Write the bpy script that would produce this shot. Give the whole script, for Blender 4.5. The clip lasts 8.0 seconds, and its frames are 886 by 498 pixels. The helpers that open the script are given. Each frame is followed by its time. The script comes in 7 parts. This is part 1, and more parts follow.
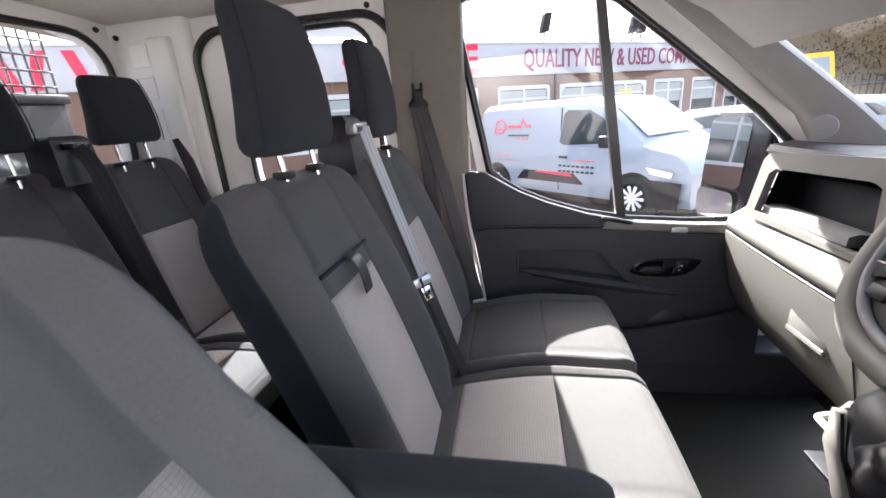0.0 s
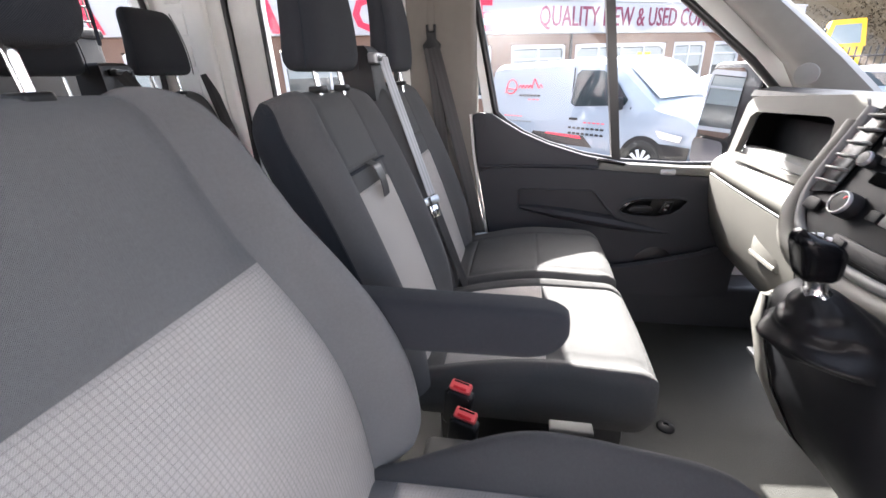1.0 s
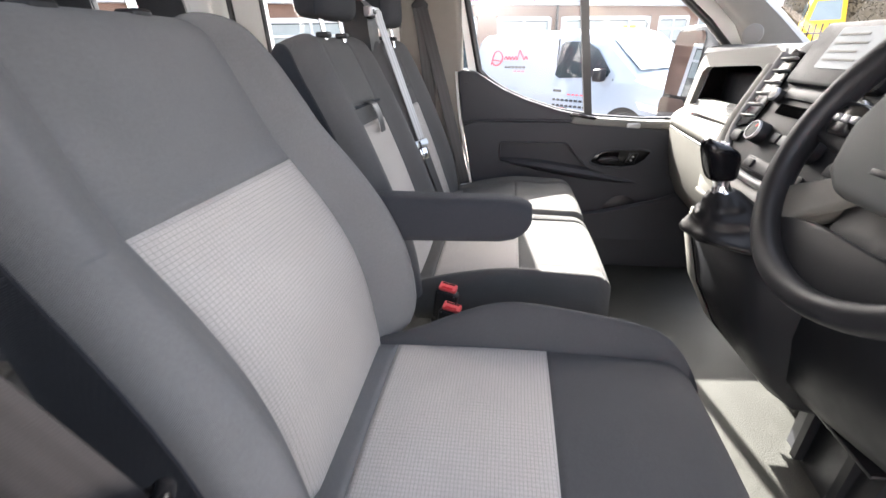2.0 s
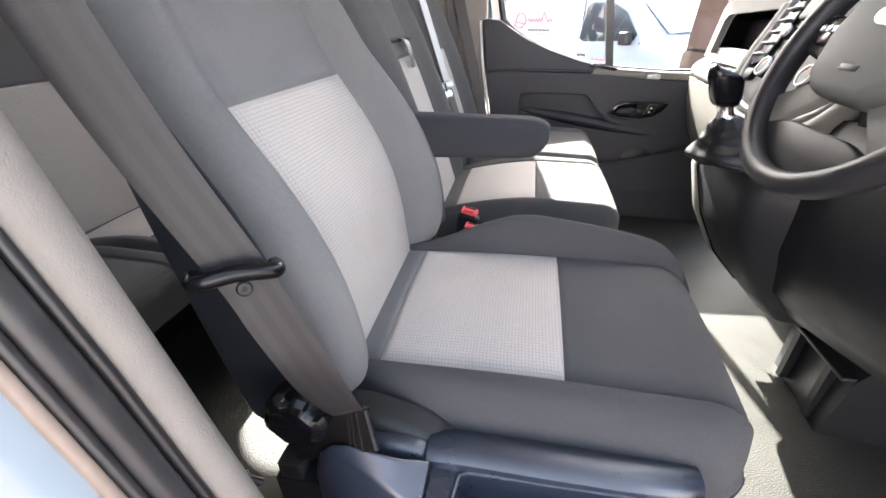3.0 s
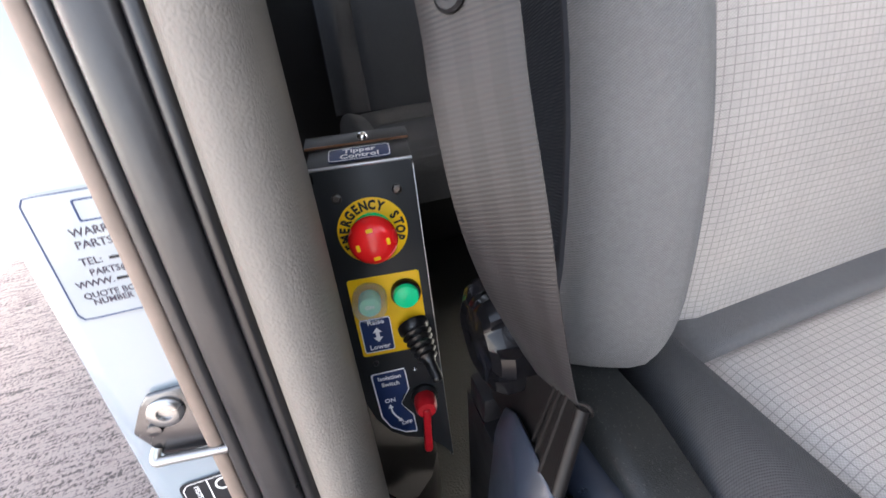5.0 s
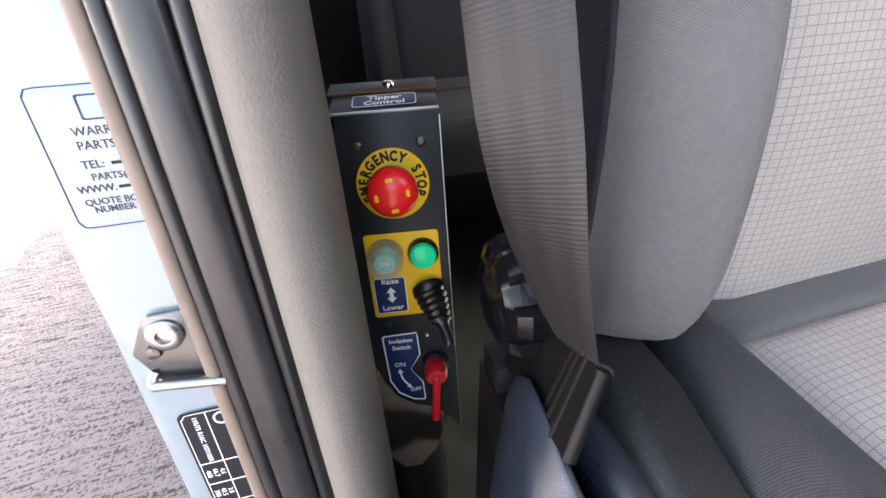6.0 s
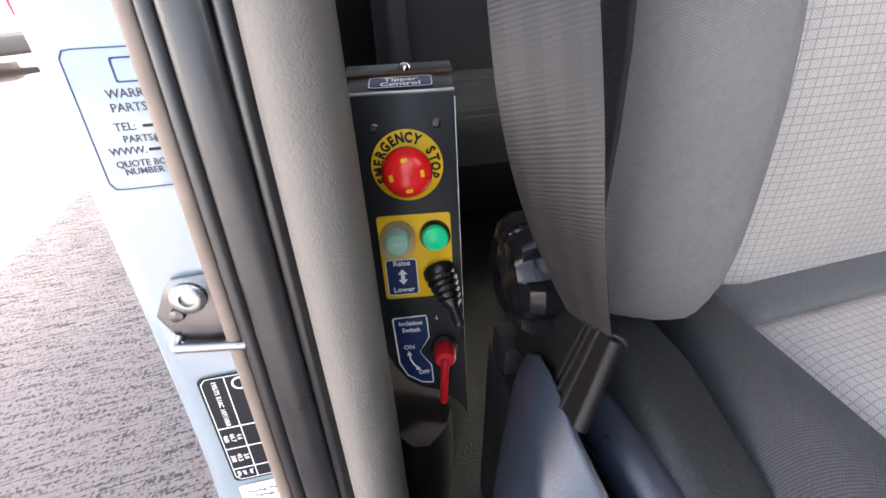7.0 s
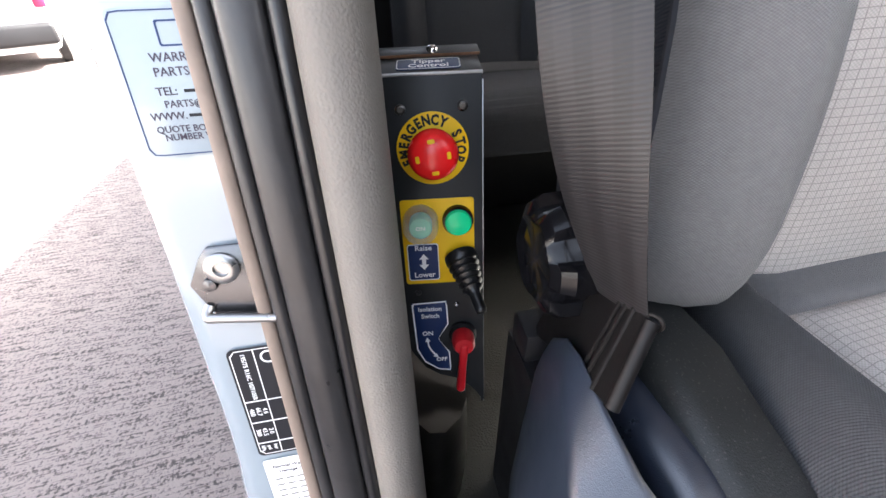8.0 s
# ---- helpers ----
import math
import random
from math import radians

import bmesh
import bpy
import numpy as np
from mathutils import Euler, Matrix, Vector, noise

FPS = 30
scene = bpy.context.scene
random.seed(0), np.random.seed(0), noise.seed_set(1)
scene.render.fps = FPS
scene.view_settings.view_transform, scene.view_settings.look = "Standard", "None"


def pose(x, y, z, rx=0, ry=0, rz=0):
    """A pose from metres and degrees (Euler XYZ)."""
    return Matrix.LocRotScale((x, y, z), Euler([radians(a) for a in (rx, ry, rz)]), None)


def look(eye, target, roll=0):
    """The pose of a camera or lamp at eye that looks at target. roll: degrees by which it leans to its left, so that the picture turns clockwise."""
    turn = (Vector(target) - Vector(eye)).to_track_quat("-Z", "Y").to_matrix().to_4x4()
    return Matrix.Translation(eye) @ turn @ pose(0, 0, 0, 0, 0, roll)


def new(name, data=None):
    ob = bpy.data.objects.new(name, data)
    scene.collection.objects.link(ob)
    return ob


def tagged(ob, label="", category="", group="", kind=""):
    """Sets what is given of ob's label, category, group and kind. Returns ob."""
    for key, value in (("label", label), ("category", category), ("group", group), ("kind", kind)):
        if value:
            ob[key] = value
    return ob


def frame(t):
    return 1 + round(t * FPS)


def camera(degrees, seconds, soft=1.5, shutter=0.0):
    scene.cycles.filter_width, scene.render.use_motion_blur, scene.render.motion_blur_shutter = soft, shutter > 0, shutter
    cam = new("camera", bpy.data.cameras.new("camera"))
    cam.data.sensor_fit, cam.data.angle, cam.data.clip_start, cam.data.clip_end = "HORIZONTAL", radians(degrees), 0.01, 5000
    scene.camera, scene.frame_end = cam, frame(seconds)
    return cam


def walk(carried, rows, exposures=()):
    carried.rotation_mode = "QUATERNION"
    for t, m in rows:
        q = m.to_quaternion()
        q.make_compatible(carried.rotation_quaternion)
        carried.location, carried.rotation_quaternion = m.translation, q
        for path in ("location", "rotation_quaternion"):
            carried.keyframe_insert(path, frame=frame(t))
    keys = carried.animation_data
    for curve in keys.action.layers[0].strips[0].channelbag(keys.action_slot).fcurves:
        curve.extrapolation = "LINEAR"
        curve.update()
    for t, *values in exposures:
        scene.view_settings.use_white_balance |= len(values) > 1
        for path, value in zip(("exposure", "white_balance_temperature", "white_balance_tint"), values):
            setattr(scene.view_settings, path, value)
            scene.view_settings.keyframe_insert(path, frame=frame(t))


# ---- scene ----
# x: towards the front of the parked vehicle, y: towards its nearside door, z: up from the yard
PATH = [
    (0, 0.0000, 0.0000, 1.7000, 72.16, 4.07, 9.06),
    (0.5, 0.0039, -0.0907, 1.6655, 69.24, 3.00, 10.46),
    (1, 0.0264, -0.1837, 1.6323, 67.46, 2.48, 10.48),
    (1.5, 0.0476, -0.2746, 1.6014, 65.99, 1.87, 8.58),
    (3, 0.0546, -0.5435, 1.5129, 60.62, 1.38, 11.15),
    (3.3, 0.0416, -0.4971, 1.4854, 59.62, 2.48, 19.03),
    (3.5, 0.0351, -0.4501, 1.4653, 58.97, 2.84, 27.15),
    (4, 0.0251, -0.3644, 1.3935, 58.20, 3.71, 48.15),
    (4.5, 0.0072, -0.3406, 1.3497, 57.37, 3.73, 62.84),
    (5, -0.0036, -0.3297, 1.2977, 56.31, 3.38, 71.22),
    (6.5, 0.0001, -0.3281, 1.2628, 54.91, 1.69, 76.64),
    (7, 0.0079, -0.3372, 1.2561, 54.73, 1.37, 77.41),
    (7.5, 0.0135, -0.3441, 1.2448, 54.53, 1.21, 78.45),
    (8, 0.0104, -0.3523, 1.2452, 54.45, 0.97, 79.04),
]
cam = camera(93.8, 8.0, soft=1.5, shutter=0.3)
walk(cam, [(t, pose(x, y, z, a, b, c)) for t, x, y, z, a, b, c in PATH],
     [(0.0, 3.30, 6150, 13), (0.5, 3.40, 6150, 13), (1.5, 3.76, 6400, 11), (3.0, 4.2, 6450, 10), (3.5, 4.4, 6500, 10), (4.5, 4.22, 6500, 10), (6.5, 4.2, 6500, 11), (8.0, 4.15, 6500, 10)])

# ---- daylight: sun from the nearside, a little behind ----
SUN = Vector((-0.34, 1.2, 1.0)).normalized()
world = bpy.data.worlds.new("sky")
scene.world = world
world.use_nodes = True
wn = world.node_tree
sky = wn.nodes.new("ShaderNodeTexSky")
sky.sky_type, sky.sun_disc = "NISHITA", False
sky.sun_elevation = math.asin(SUN.z)
sky.sun_rotation = math.atan2(SUN.x, SUN.y)
sky.air_density, sky.dust_density = 1.0, 5.0
haze = wn.nodes.new("ShaderNodeHueSaturation")
haze.inputs["Saturation"].default_value = 0.55
wn.links.new(sky.outputs[0], haze.inputs["Color"])
wn.links.new(haze.outputs[0], wn.nodes["Background"].inputs[0])
wn.nodes["Background"].inputs[1].default_value = 0.10
sun = new("sun", bpy.data.lights.new("sun", "SUN"))
sun.data.energy, sun.data.angle, sun.data.color = 5.0, radians(0.6), (1.0, 0.96, 0.89)
sun.matrix_world = look(SUN * 50, (0, 0, 0))

# ---- materials ----
def shader(name):
    m = bpy.data.materials.new(name)
    m.use_nodes = True
    nt = m.node_tree
    return m, nt, nt.nodes["Principled BSDF"]


def node(nt, kind, **sets):
    n = nt.nodes.new("ShaderNode" + kind)
    for i, v in sets.pop("ins", {}).items():
        if isinstance(v, bpy.types.NodeSocket):
            nt.links.new(v, n.inputs[i])
        else:
            n.inputs[i].default_value = v
    if "op" in sets:
        n.operation = sets["op"]
    if "blend" in sets:
        n.data_type, n.blend_type = "RGBA", sets["blend"]
    return n


def calc(nt, op, a, b=0.0):
    return node(nt, "Math", op=op, ins={0: a, 1: b}).outputs[0]


def mixed(nt, fac, a, b, blend="MIX"):
    return node(nt, "Mix", blend=blend, ins={0: fac, 6: a, 7: b}).outputs[2]


def rgb(c, k=1.0):
    return (c[0] * k, c[1] * k, c[2] * k, 1.0)


def plain(name, col, rough=0.6, metal=0.0, var=0.12, scale=30.0, bump=0.2, bscale=400.0, depth=0.0006, coat=0.0, dirt=0.0, spec=None, soft=3.0):
    """A surface with stains at a broad scale, mottling at a fine one, and grain in relief."""
    m, nt, b = shader(name)
    where = node(nt, "TexCoord").outputs["Object"]
    fine = node(nt, "TexNoise", ins={"Vector": where, "Scale": scale, "Detail": 5.0}).outputs[0]
    broad = node(nt, "TexNoise", ins={"Vector": where, "Scale": scale / 11.0, "Detail": 3.0}).outputs[0]
    f = calc(nt, "ADD", calc(nt, "MULTIPLY", fine, 0.5), calc(nt, "MULTIPLY", broad, 0.5))
    c = mixed(nt, f, rgb(col, 1 - var * 1.6), rgb(col, 1 + var * 1.6))
    if dirt:
        spots = node(nt, "TexNoise", ins={"Vector": where, "Scale": scale * 5, "Detail": 2.0}).outputs[0]
        c = mixed(nt, calc(nt, "MULTIPLY", calc(nt, "GREATER_THAN", spots, 0.66), dirt), c, (0.55, 0.53, 0.5, 1))
    nt.links.new(c, b.inputs["Base Color"])
    b.inputs["Metallic"].default_value = metal
    b.inputs["Specular IOR Level"].default_value = spec if spec is not None else 0.5 if rough < 0.35 or metal else 0.28
    b.inputs["Coat Weight"].default_value = coat
    b.inputs["Coat Roughness"].default_value = 0.05
    r = node(nt, "MapRange", ins={0: f, 1: 0.3, 2: 0.7, 3: max(0.03, rough - 0.08), 4: min(1.0, rough + 0.08)}).outputs[0]
    nt.links.new(r, b.inputs["Roughness"])
    if bump:
        g = node(nt, "TexNoise", ins={"Vector": where, "Scale": bscale, "Detail": soft}).outputs[0]
        n = node(nt, "Bump", ins={"Strength": bump, "Distance": depth, "Height": g}).outputs[0]
        nt.links.new(n, b.inputs["Normal"])
    return m


def woven(name, col, line=None, du=0.0062, dv=0.0055, width=0.16, rib=0.0021, sheen=0.25, tilt=0.0):
    """Cloth on the UV map (in metres): twill ribs in relief and, with line, a fine check of darker threads."""
    m, nt, b = shader(name)
    uv = node(nt, "UVMap").outputs[0]
    s = node(nt, "SeparateXYZ", ins={0: uv})
    u, v = s.outputs[0], s.outputs[1]
    where = node(nt, "TexCoord").outputs["Object"]
    fine = node(nt, "TexNoise", ins={"Vector": where, "Scale": 260.0, "Detail": 4.0}).outputs[0]
    broad = node(nt, "TexNoise", ins={"Vector": where, "Scale": 9.0, "Detail": 4.0}).outputs[0]
    f = calc(nt, "ADD", calc(nt, "MULTIPLY", fine, 0.55), calc(nt, "MULTIPLY", broad, 0.45))
    c = mixed(nt, f, rgb(col, 0.72), rgb(col, 1.28))
    ribs = calc(nt, "SINE", calc(nt, "MULTIPLY", calc(nt, "ADD", u, calc(nt, "MULTIPLY", v, tilt)), 6.2832 / rib))
    cross = calc(nt, "SINE", calc(nt, "MULTIPLY", v, 6.2832 / rib))
    weave = calc(nt, "MULTIPLY", ribs, cross) if not tilt else ribs
    c = mixed(nt, calc(nt, "MULTIPLY", calc(nt, "ADD", weave, 1.0), 0.20), c, rgb(col, 0.35))
    height = weave
    if line:
        a = calc(nt, "LESS_THAN", calc(nt, "FRACT", calc(nt, "DIVIDE", u, du)), width)
        e = calc(nt, "LESS_THAN", calc(nt, "FRACT", calc(nt, "DIVIDE", v, dv)), width)
        g = calc(nt, "MAXIMUM", a, e)
        worn = calc(nt, "MULTIPLY", g, calc(nt, "ADD", 0.25, calc(nt, "MULTIPLY", fine, 0.9)))
        c = mixed(nt, worn, c, rgb(line))
        height = calc(nt, "SUBTRACT", calc(nt, "MULTIPLY", weave, 0.4), g)
    nt.links.new(c, b.inputs["Base Color"])
    b.inputs["Roughness"].default_value = 0.88
    b.inputs["Specular IOR Level"].default_value = 0.10
    b.inputs["Sheen Weight"].default_value = sheen
    b.inputs["Sheen Roughness"].default_value = 0.5
    n = node(nt, "Bump", ins={"Strength": 0.55, "Distance": 0.0005, "Height": height}).outputs[0]
    nt.links.new(n, b.inputs["Normal"])
    return m


def webbing(name, col):
    """Belt webbing on the UV map: cross ribs, and two smoother bands along its length."""
    m, nt, b = shader(name)
    s = node(nt, "SeparateXYZ", ins={0: node(nt, "UVMap").outputs[0]})
    u, v = s.outputs[0], s.outputs[1]
    bands = calc(nt, "SINE", calc(nt, "MULTIPLY", u, 6.2832 / 0.0165))
    band = node(nt, "MapRange", ins={0: bands, 1: -0.25, 2: 0.25, 3: 0.0, 4: 1.0}).outputs[0]
    ribs = calc(nt, "SINE", calc(nt, "MULTIPLY", v, 6.2832 / 0.0024))
    fine = node(nt, "TexNoise", ins={"Vector": node(nt, "TexCoord").outputs["Object"], "Scale": 320.0, "Detail": 3.0}).outputs[0]
    c = mixed(nt, band, rgb(col, 0.80), rgb(col, 1.22))
    c = mixed(nt, calc(nt, "MULTIPLY", calc(nt, "ADD", ribs, 1.0), 0.20), c, rgb(col, 0.4))
    c = mixed(nt, calc(nt, "MULTIPLY", fine, 0.3), c, rgb(col, 1.6))
    nt.links.new(c, b.inputs["Base Color"])
    b.inputs["Roughness"].default_value = 0.40
    b.inputs["Specular IOR Level"].default_value = 0.28
    b.inputs["Sheen Weight"].default_value = 0.02
    n = node(nt, "Bump", ins={"Strength": 0.25, "Distance": 0.00015, "Height": ribs}).outputs[0]
    nt.links.new(n, b.inputs["Normal"])
    return m


def pane_glass(name, tint=(1, 1, 1), gloss=1.0):
    m, nt, b = shader(name)
    nt.nodes.remove(b)
    t = node(nt, "BsdfTransparent", ins={0: rgb(tint)}).outputs[0]
    g = node(nt, "BsdfGlossy", ins={"Roughness": 0.02}).outputs[0]
    slant = calc(nt, "POWER", node(nt, "LayerWeight", ins={0: 0.5}).outputs["Facing"], 5.0)
    f = calc(nt, "MULTIPLY", calc(nt, "ADD", calc(nt, "MULTIPLY", slant, 0.9), 0.035), gloss)
    x = node(nt, "MixShader", ins={0: f, 1: t, 2: g}).outputs[0]
    nt.links.new(x, nt.nodes["Material Output"].inputs[0])
    return m


def glow(name, col, k):
    m, nt, b = shader(name)
    b.inputs["Base Color"].default_value = rgb(col)
    b.inputs["Emission Color"].default_value = rgb(col)
    b.inputs["Emission Strength"].default_value = k
    return m


M_CLOTH = woven("charcoal twill cloth", (0.146, 0.145, 0.146), rib=0.0016, sheen=0.08)
# same cloth as the backrest; the cushions' shade is put into this darker copy
M_CLOTH_SHADED = woven("charcoal cloth shaded copy", (0.058, 0.059, 0.062), rib=0.0019, sheen=0.06)
M_CLOTH_HEAD = woven("black headrest cloth", (0.030, 0.032, 0.038), rib=0.0022, sheen=0.05)
M_CLOTH_SIDE = woven("slate side cloth", (0.022, 0.025, 0.032), rib=0.0022, sheen=0.03)
# cushion cloth again, lightened so that the sunlit bench reads brighter
M_CLOTH_LIT = woven("charcoal cloth lit copy", (0.088, 0.087, 0.085), rib=0.0019, sheen=0.04)
# driver's backrest twill, darkened for the dimmer bench and rear backs
M_BACK_SHADED = woven("charcoal twill shaded copy", (0.095, 0.094, 0.096), rib=0.0016, sheen=0.06)
# stands in for the light check insert where the offside rear lies in shade
M_INSERT_SHADED = woven("insert cloth shaded copy", (0.062, 0.060, 0.058), rib=0.0022, sheen=0.05)
M_CHECK = woven("light grey check cloth", (0.41, 0.382, 0.360), line=(0.18, 0.167, 0.158), width=0.11, sheen=0.06)
M_BELT = webbing("seat belt webbing", (0.017, 0.0155, 0.016))
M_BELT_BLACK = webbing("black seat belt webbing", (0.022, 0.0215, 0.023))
M_SLEEVE = plain("stiff dark belt sleeve", (0.006, 0.0052, 0.0052), 0.5, spec=0.2, bump=0.15, bscale=500)
# near-black without gloss: the shade inside recesses, slots and notches as colour
M_RECESS_SHADE = plain("recess shade black", (0.004, 0.004, 0.004), 0.95, bump=0.0, spec=0.0)
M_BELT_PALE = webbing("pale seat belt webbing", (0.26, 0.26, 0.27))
M_PLASTIC = plain("black grained plastic", (0.011, 0.011, 0.0125), 0.45, spec=0.3, bump=0.35, bscale=700)
M_TRIMBLUE = plain("dark blue grey plastic", (0.016, 0.022, 0.036), 0.32, bump=0.7, bscale=1400, depth=0.00030, soft=2.0, spec=1.0)
M_GLOSSBLK = plain("gloss black plastic", (0.004, 0.004, 0.005), 0.20, bump=0.02, bscale=60, spec=0.25)
M_DOORTRIM = plain("dark door trim plastic", (0.030, 0.031, 0.036), 0.55, bump=0.35, bscale=600)
M_DASH = plain("pebble grey dashboard plastic", (0.125, 0.121, 0.108), 0.55, bump=0.3, bscale=600)
M_DASHDARK = plain("dark dashboard plastic", (0.009, 0.0095, 0.011), 0.5, spec=0.2, bump=0.35, bscale=600)
M_PILLARGREY = plain("mid grey pillar plastic", (0.20, 0.197, 0.19), 0.6, bump=0.3, bscale=600)
M_SILVER = plain("satin silver plastic", (0.36, 0.36, 0.37), 0.38, metal=0.6, bump=0.0)
M_SATIN = plain("satin grey trim plastic", (0.17, 0.17, 0.168), 0.42, bump=0.05)
M_BEIGE = plain("beige leather grain trim", (0.165, 0.151, 0.134), 0.62, bump=0.5, bscale=650, depth=0.0011, soft=0.5)
M_HEADLINE = plain("beige headlining", (0.56, 0.52, 0.47), 0.9, bump=0.4, bscale=500)
M_PAINT = plain("pale blue white paint", (0.24, 0.285, 0.32), 0.22, var=0.03, bump=0.0, coat=0.8)
M_INPAINT = plain("white inner body paint", (0.80, 0.80, 0.79), 0.35, var=0.04, bump=0.05, bscale=90)
M_RUBBER = plain("black rubber seal", (0.012, 0.012, 0.013), 0.33, var=0.3, scale=60, bump=0.3, bscale=120)
M_SEAL_DUSTY = plain("dusty grey rubber seal", (0.026, 0.025, 0.026), 0.33, var=0.4, scale=50, bump=0.3, bscale=120)
M_SEAL_FACE = plain("weathered tan seal lip", (0.21, 0.165, 0.135), 0.5, var=0.3, scale=60, bump=0.3, bscale=120)
M_CHROME = plain("chromed steel", (0.75, 0.75, 0.76), 0.16, metal=1.0, bump=0.0)
M_STEEL = plain("dull zinc steel", (0.48, 0.49, 0.50), 0.36, metal=1.0, var=0.25, scale=60, bump=0.1)
M_BOX = plain("charcoal powder coated steel", (0.018, 0.020, 0.022), 0.42, bump=0.25, bscale=900, depth=0.0003)
M_YELLOW = plain("yellow label plastic", (0.90, 0.54, 0.01), 0.45, var=0.04, bump=0.0)
M_NAVY = plain("navy label plastic", (0.012, 0.030, 0.105), 0.4, var=0.05, bump=0.0)
M_WHITE = plain("white print", (0.90, 0.90, 0.90), 0.5, var=0.02, bump=0.0)
M_INK = plain("dark print", (0.012, 0.012, 0.016), 0.6, var=0.02, bump=0.0)
M_REDBTN = plain("red button plastic", (0.90, 0.016, 0.018), 0.28, var=0.06, bump=0.0)
M_REDKEY = plain("dark red key plastic", (0.50, 0.012, 0.020), 0.35, var=0.08, bump=0.1)
M_BUCKLE = plain("red buckle button", (0.80, 0.12, 0.12), 0.4, bump=0.0)
M_GREEN = plain("green lens plastic", (0.004, 0.78, 0.32), 0.2, spec=0.3, var=0.04, bump=0.0)
M_GREENPALE = plain("pale green button cap", (0.25, 0.62, 0.40), 0.4, bump=0.0)
M_FLOOR = plain("dark grey rubber floor mat", (0.034, 0.034, 0.030), 0.5, spec=0.3, scale=14, var=0.25, bump=0.9, bscale=300, depth=0.002)
M_LEATHER = plain("black leatherette", (0.007, 0.007, 0.008), 0.40, spec=0.2, bump=0.4, bscale=240)
M_GLASS = pane_glass("window glass")
M_MIRROR, nt, b = shader("silvered mirror")
b.inputs["Base Color"].default_value = (0.62, 0.64, 0.66, 1)
b.inputs["Metallic"].default_value, b.inputs["Roughness"].default_value = 1.0, 0.0

# ---- mesh tools ----
def place(ob):
    p = Vector((0, 0, 0))
    while ob:
        p += ob.location
        ob = ob.parent
    return p


def part(name, bm, material, parent=None, label="", sharp=38, uv=None):
    """Links a bmesh, in world metres, as one mesh object under a thing or a part."""
    if parent:
        bmesh.ops.translate(bm, verts=bm.verts, vec=-place(parent))
    me = bpy.data.meshes.new(name)
    bm.to_mesh(me)
    bm.free()
    for m in material if isinstance(material, (list, tuple)) else [material]:
        me.materials.append(m)
    me.polygons.foreach_set("use_smooth", [True] * len(me.polygons))
    me.set_sharp_from_angle(angle=radians(sharp))
    ob = new(name, me)
    if parent:
        ob.parent = parent
    if label:
        ob["label"] = label
    return ob


def thing(name, at, label, category, group="", kind=""):
    e = new(name)
    e.location = at
    e.empty_display_size = 0.05
    return tagged(e, label, category, group, kind)


def solid(name, bm, material, label, category, kind="structure", sharp=38):
    return tagged(part(name, bm, material, None, sharp=sharp), label, category, "", kind)


def box(x0, x1, y0, y1, z0, z1, r=0.004, seg=2):
    bm = bmesh.new()
    bmesh.ops.create_cube(bm, size=1, matrix=Matrix.LocRotScale(((x0 + x1) / 2, (y0 + y1) / 2, (z0 + z1) / 2), None, (abs(x1 - x0), abs(y1 - y0), abs(z1 - z0))))
    r = min(r, 0.49 * min(abs(x1 - x0), abs(y1 - y0), abs(z1 - z0)))
    if r > 0:
        bmesh.ops.bevel(bm, geom=bm.edges[:], offset=r, segments=seg, affect="EDGES", profile=0.5)
    return bm


def join(*bms):
    out = bmesh.new()
    for b in bms:
        me = bpy.data.meshes.new("tmp")
        b.to_mesh(me)
        b.free()
        out.from_mesh(me)
        bpy.data.meshes.remove(me)
    return out


def moved(bm, m):
    bmesh.ops.transform(bm, matrix=m, verts=bm.verts)
    return bm


def axes(o, u, v):
    """A matrix that lays the xy plane at o along u and v."""
    u = Vector(u).normalized()
    v = Vector(v)
    v = (v - u * v.dot(u)).normalized()
    return Matrix.Translation(o) @ Matrix((u, v, u.cross(v))).transposed().to_4x4()


def slab(pts, depth, r=0.0, seg=2):
    """A polygon in the xy plane, raised by depth along z, with rounded rims."""
    bm = bmesh.new()
    vs = [bm.verts.new((x, y, 0)) for x, y in pts]
    f = bm.faces.new(vs)
    f.normal_update()
    if f.normal.z < 0:
        f.normal_flip()
    ex = bmesh.ops.extrude_face_region(bm, geom=[f])
    bmesh.ops.translate(bm, verts=[v for v in ex["geom"] if isinstance(v, bmesh.types.BMVert)], vec=(0, 0, depth))
    bmesh.ops.recalc_face_normals(bm, faces=bm.faces)
    if r:
        bmesh.ops.bevel(bm, geom=bm.edges[:], offset=r, segments=seg, affect="EDGES", profile=0.5)
    return bm


def rounded(w, h, r, n=5, cx=0.0, cy=0.0):
    """Outline of a rounded rectangle."""
    out = []
    for sx, sy, a in ((1, 1, 0), (-1, 1, 90), (-1, -1, 180), (1, -1, 270)):
        for i in range(n + 1):
            t = radians(a + 90 * i / n)
            out.append((cx + sx * (w / 2 - r) + r * math.cos(t), cy + sy * (h / 2 - r) + r * math.sin(t)))
    return out


def loft(rings, caps=True, closed=True):
    bm = bmesh.new()
    rows = [[bm.verts.new(p) for p in ring] for ring in rings]
    n = len(rows[0])
    for a, b in zip(rows, rows[1:]):
        for i in range(n if closed else n - 1):
            j = (i + 1) % n
            bm.faces.new((a[i], a[j], b[j], b[i]))
    if caps:
        bm.faces.new(rows[0][::-1])
        bm.faces.new(rows[-1])
    bmesh.ops.recalc_face_normals(bm, faces=bm.faces)
    return bm


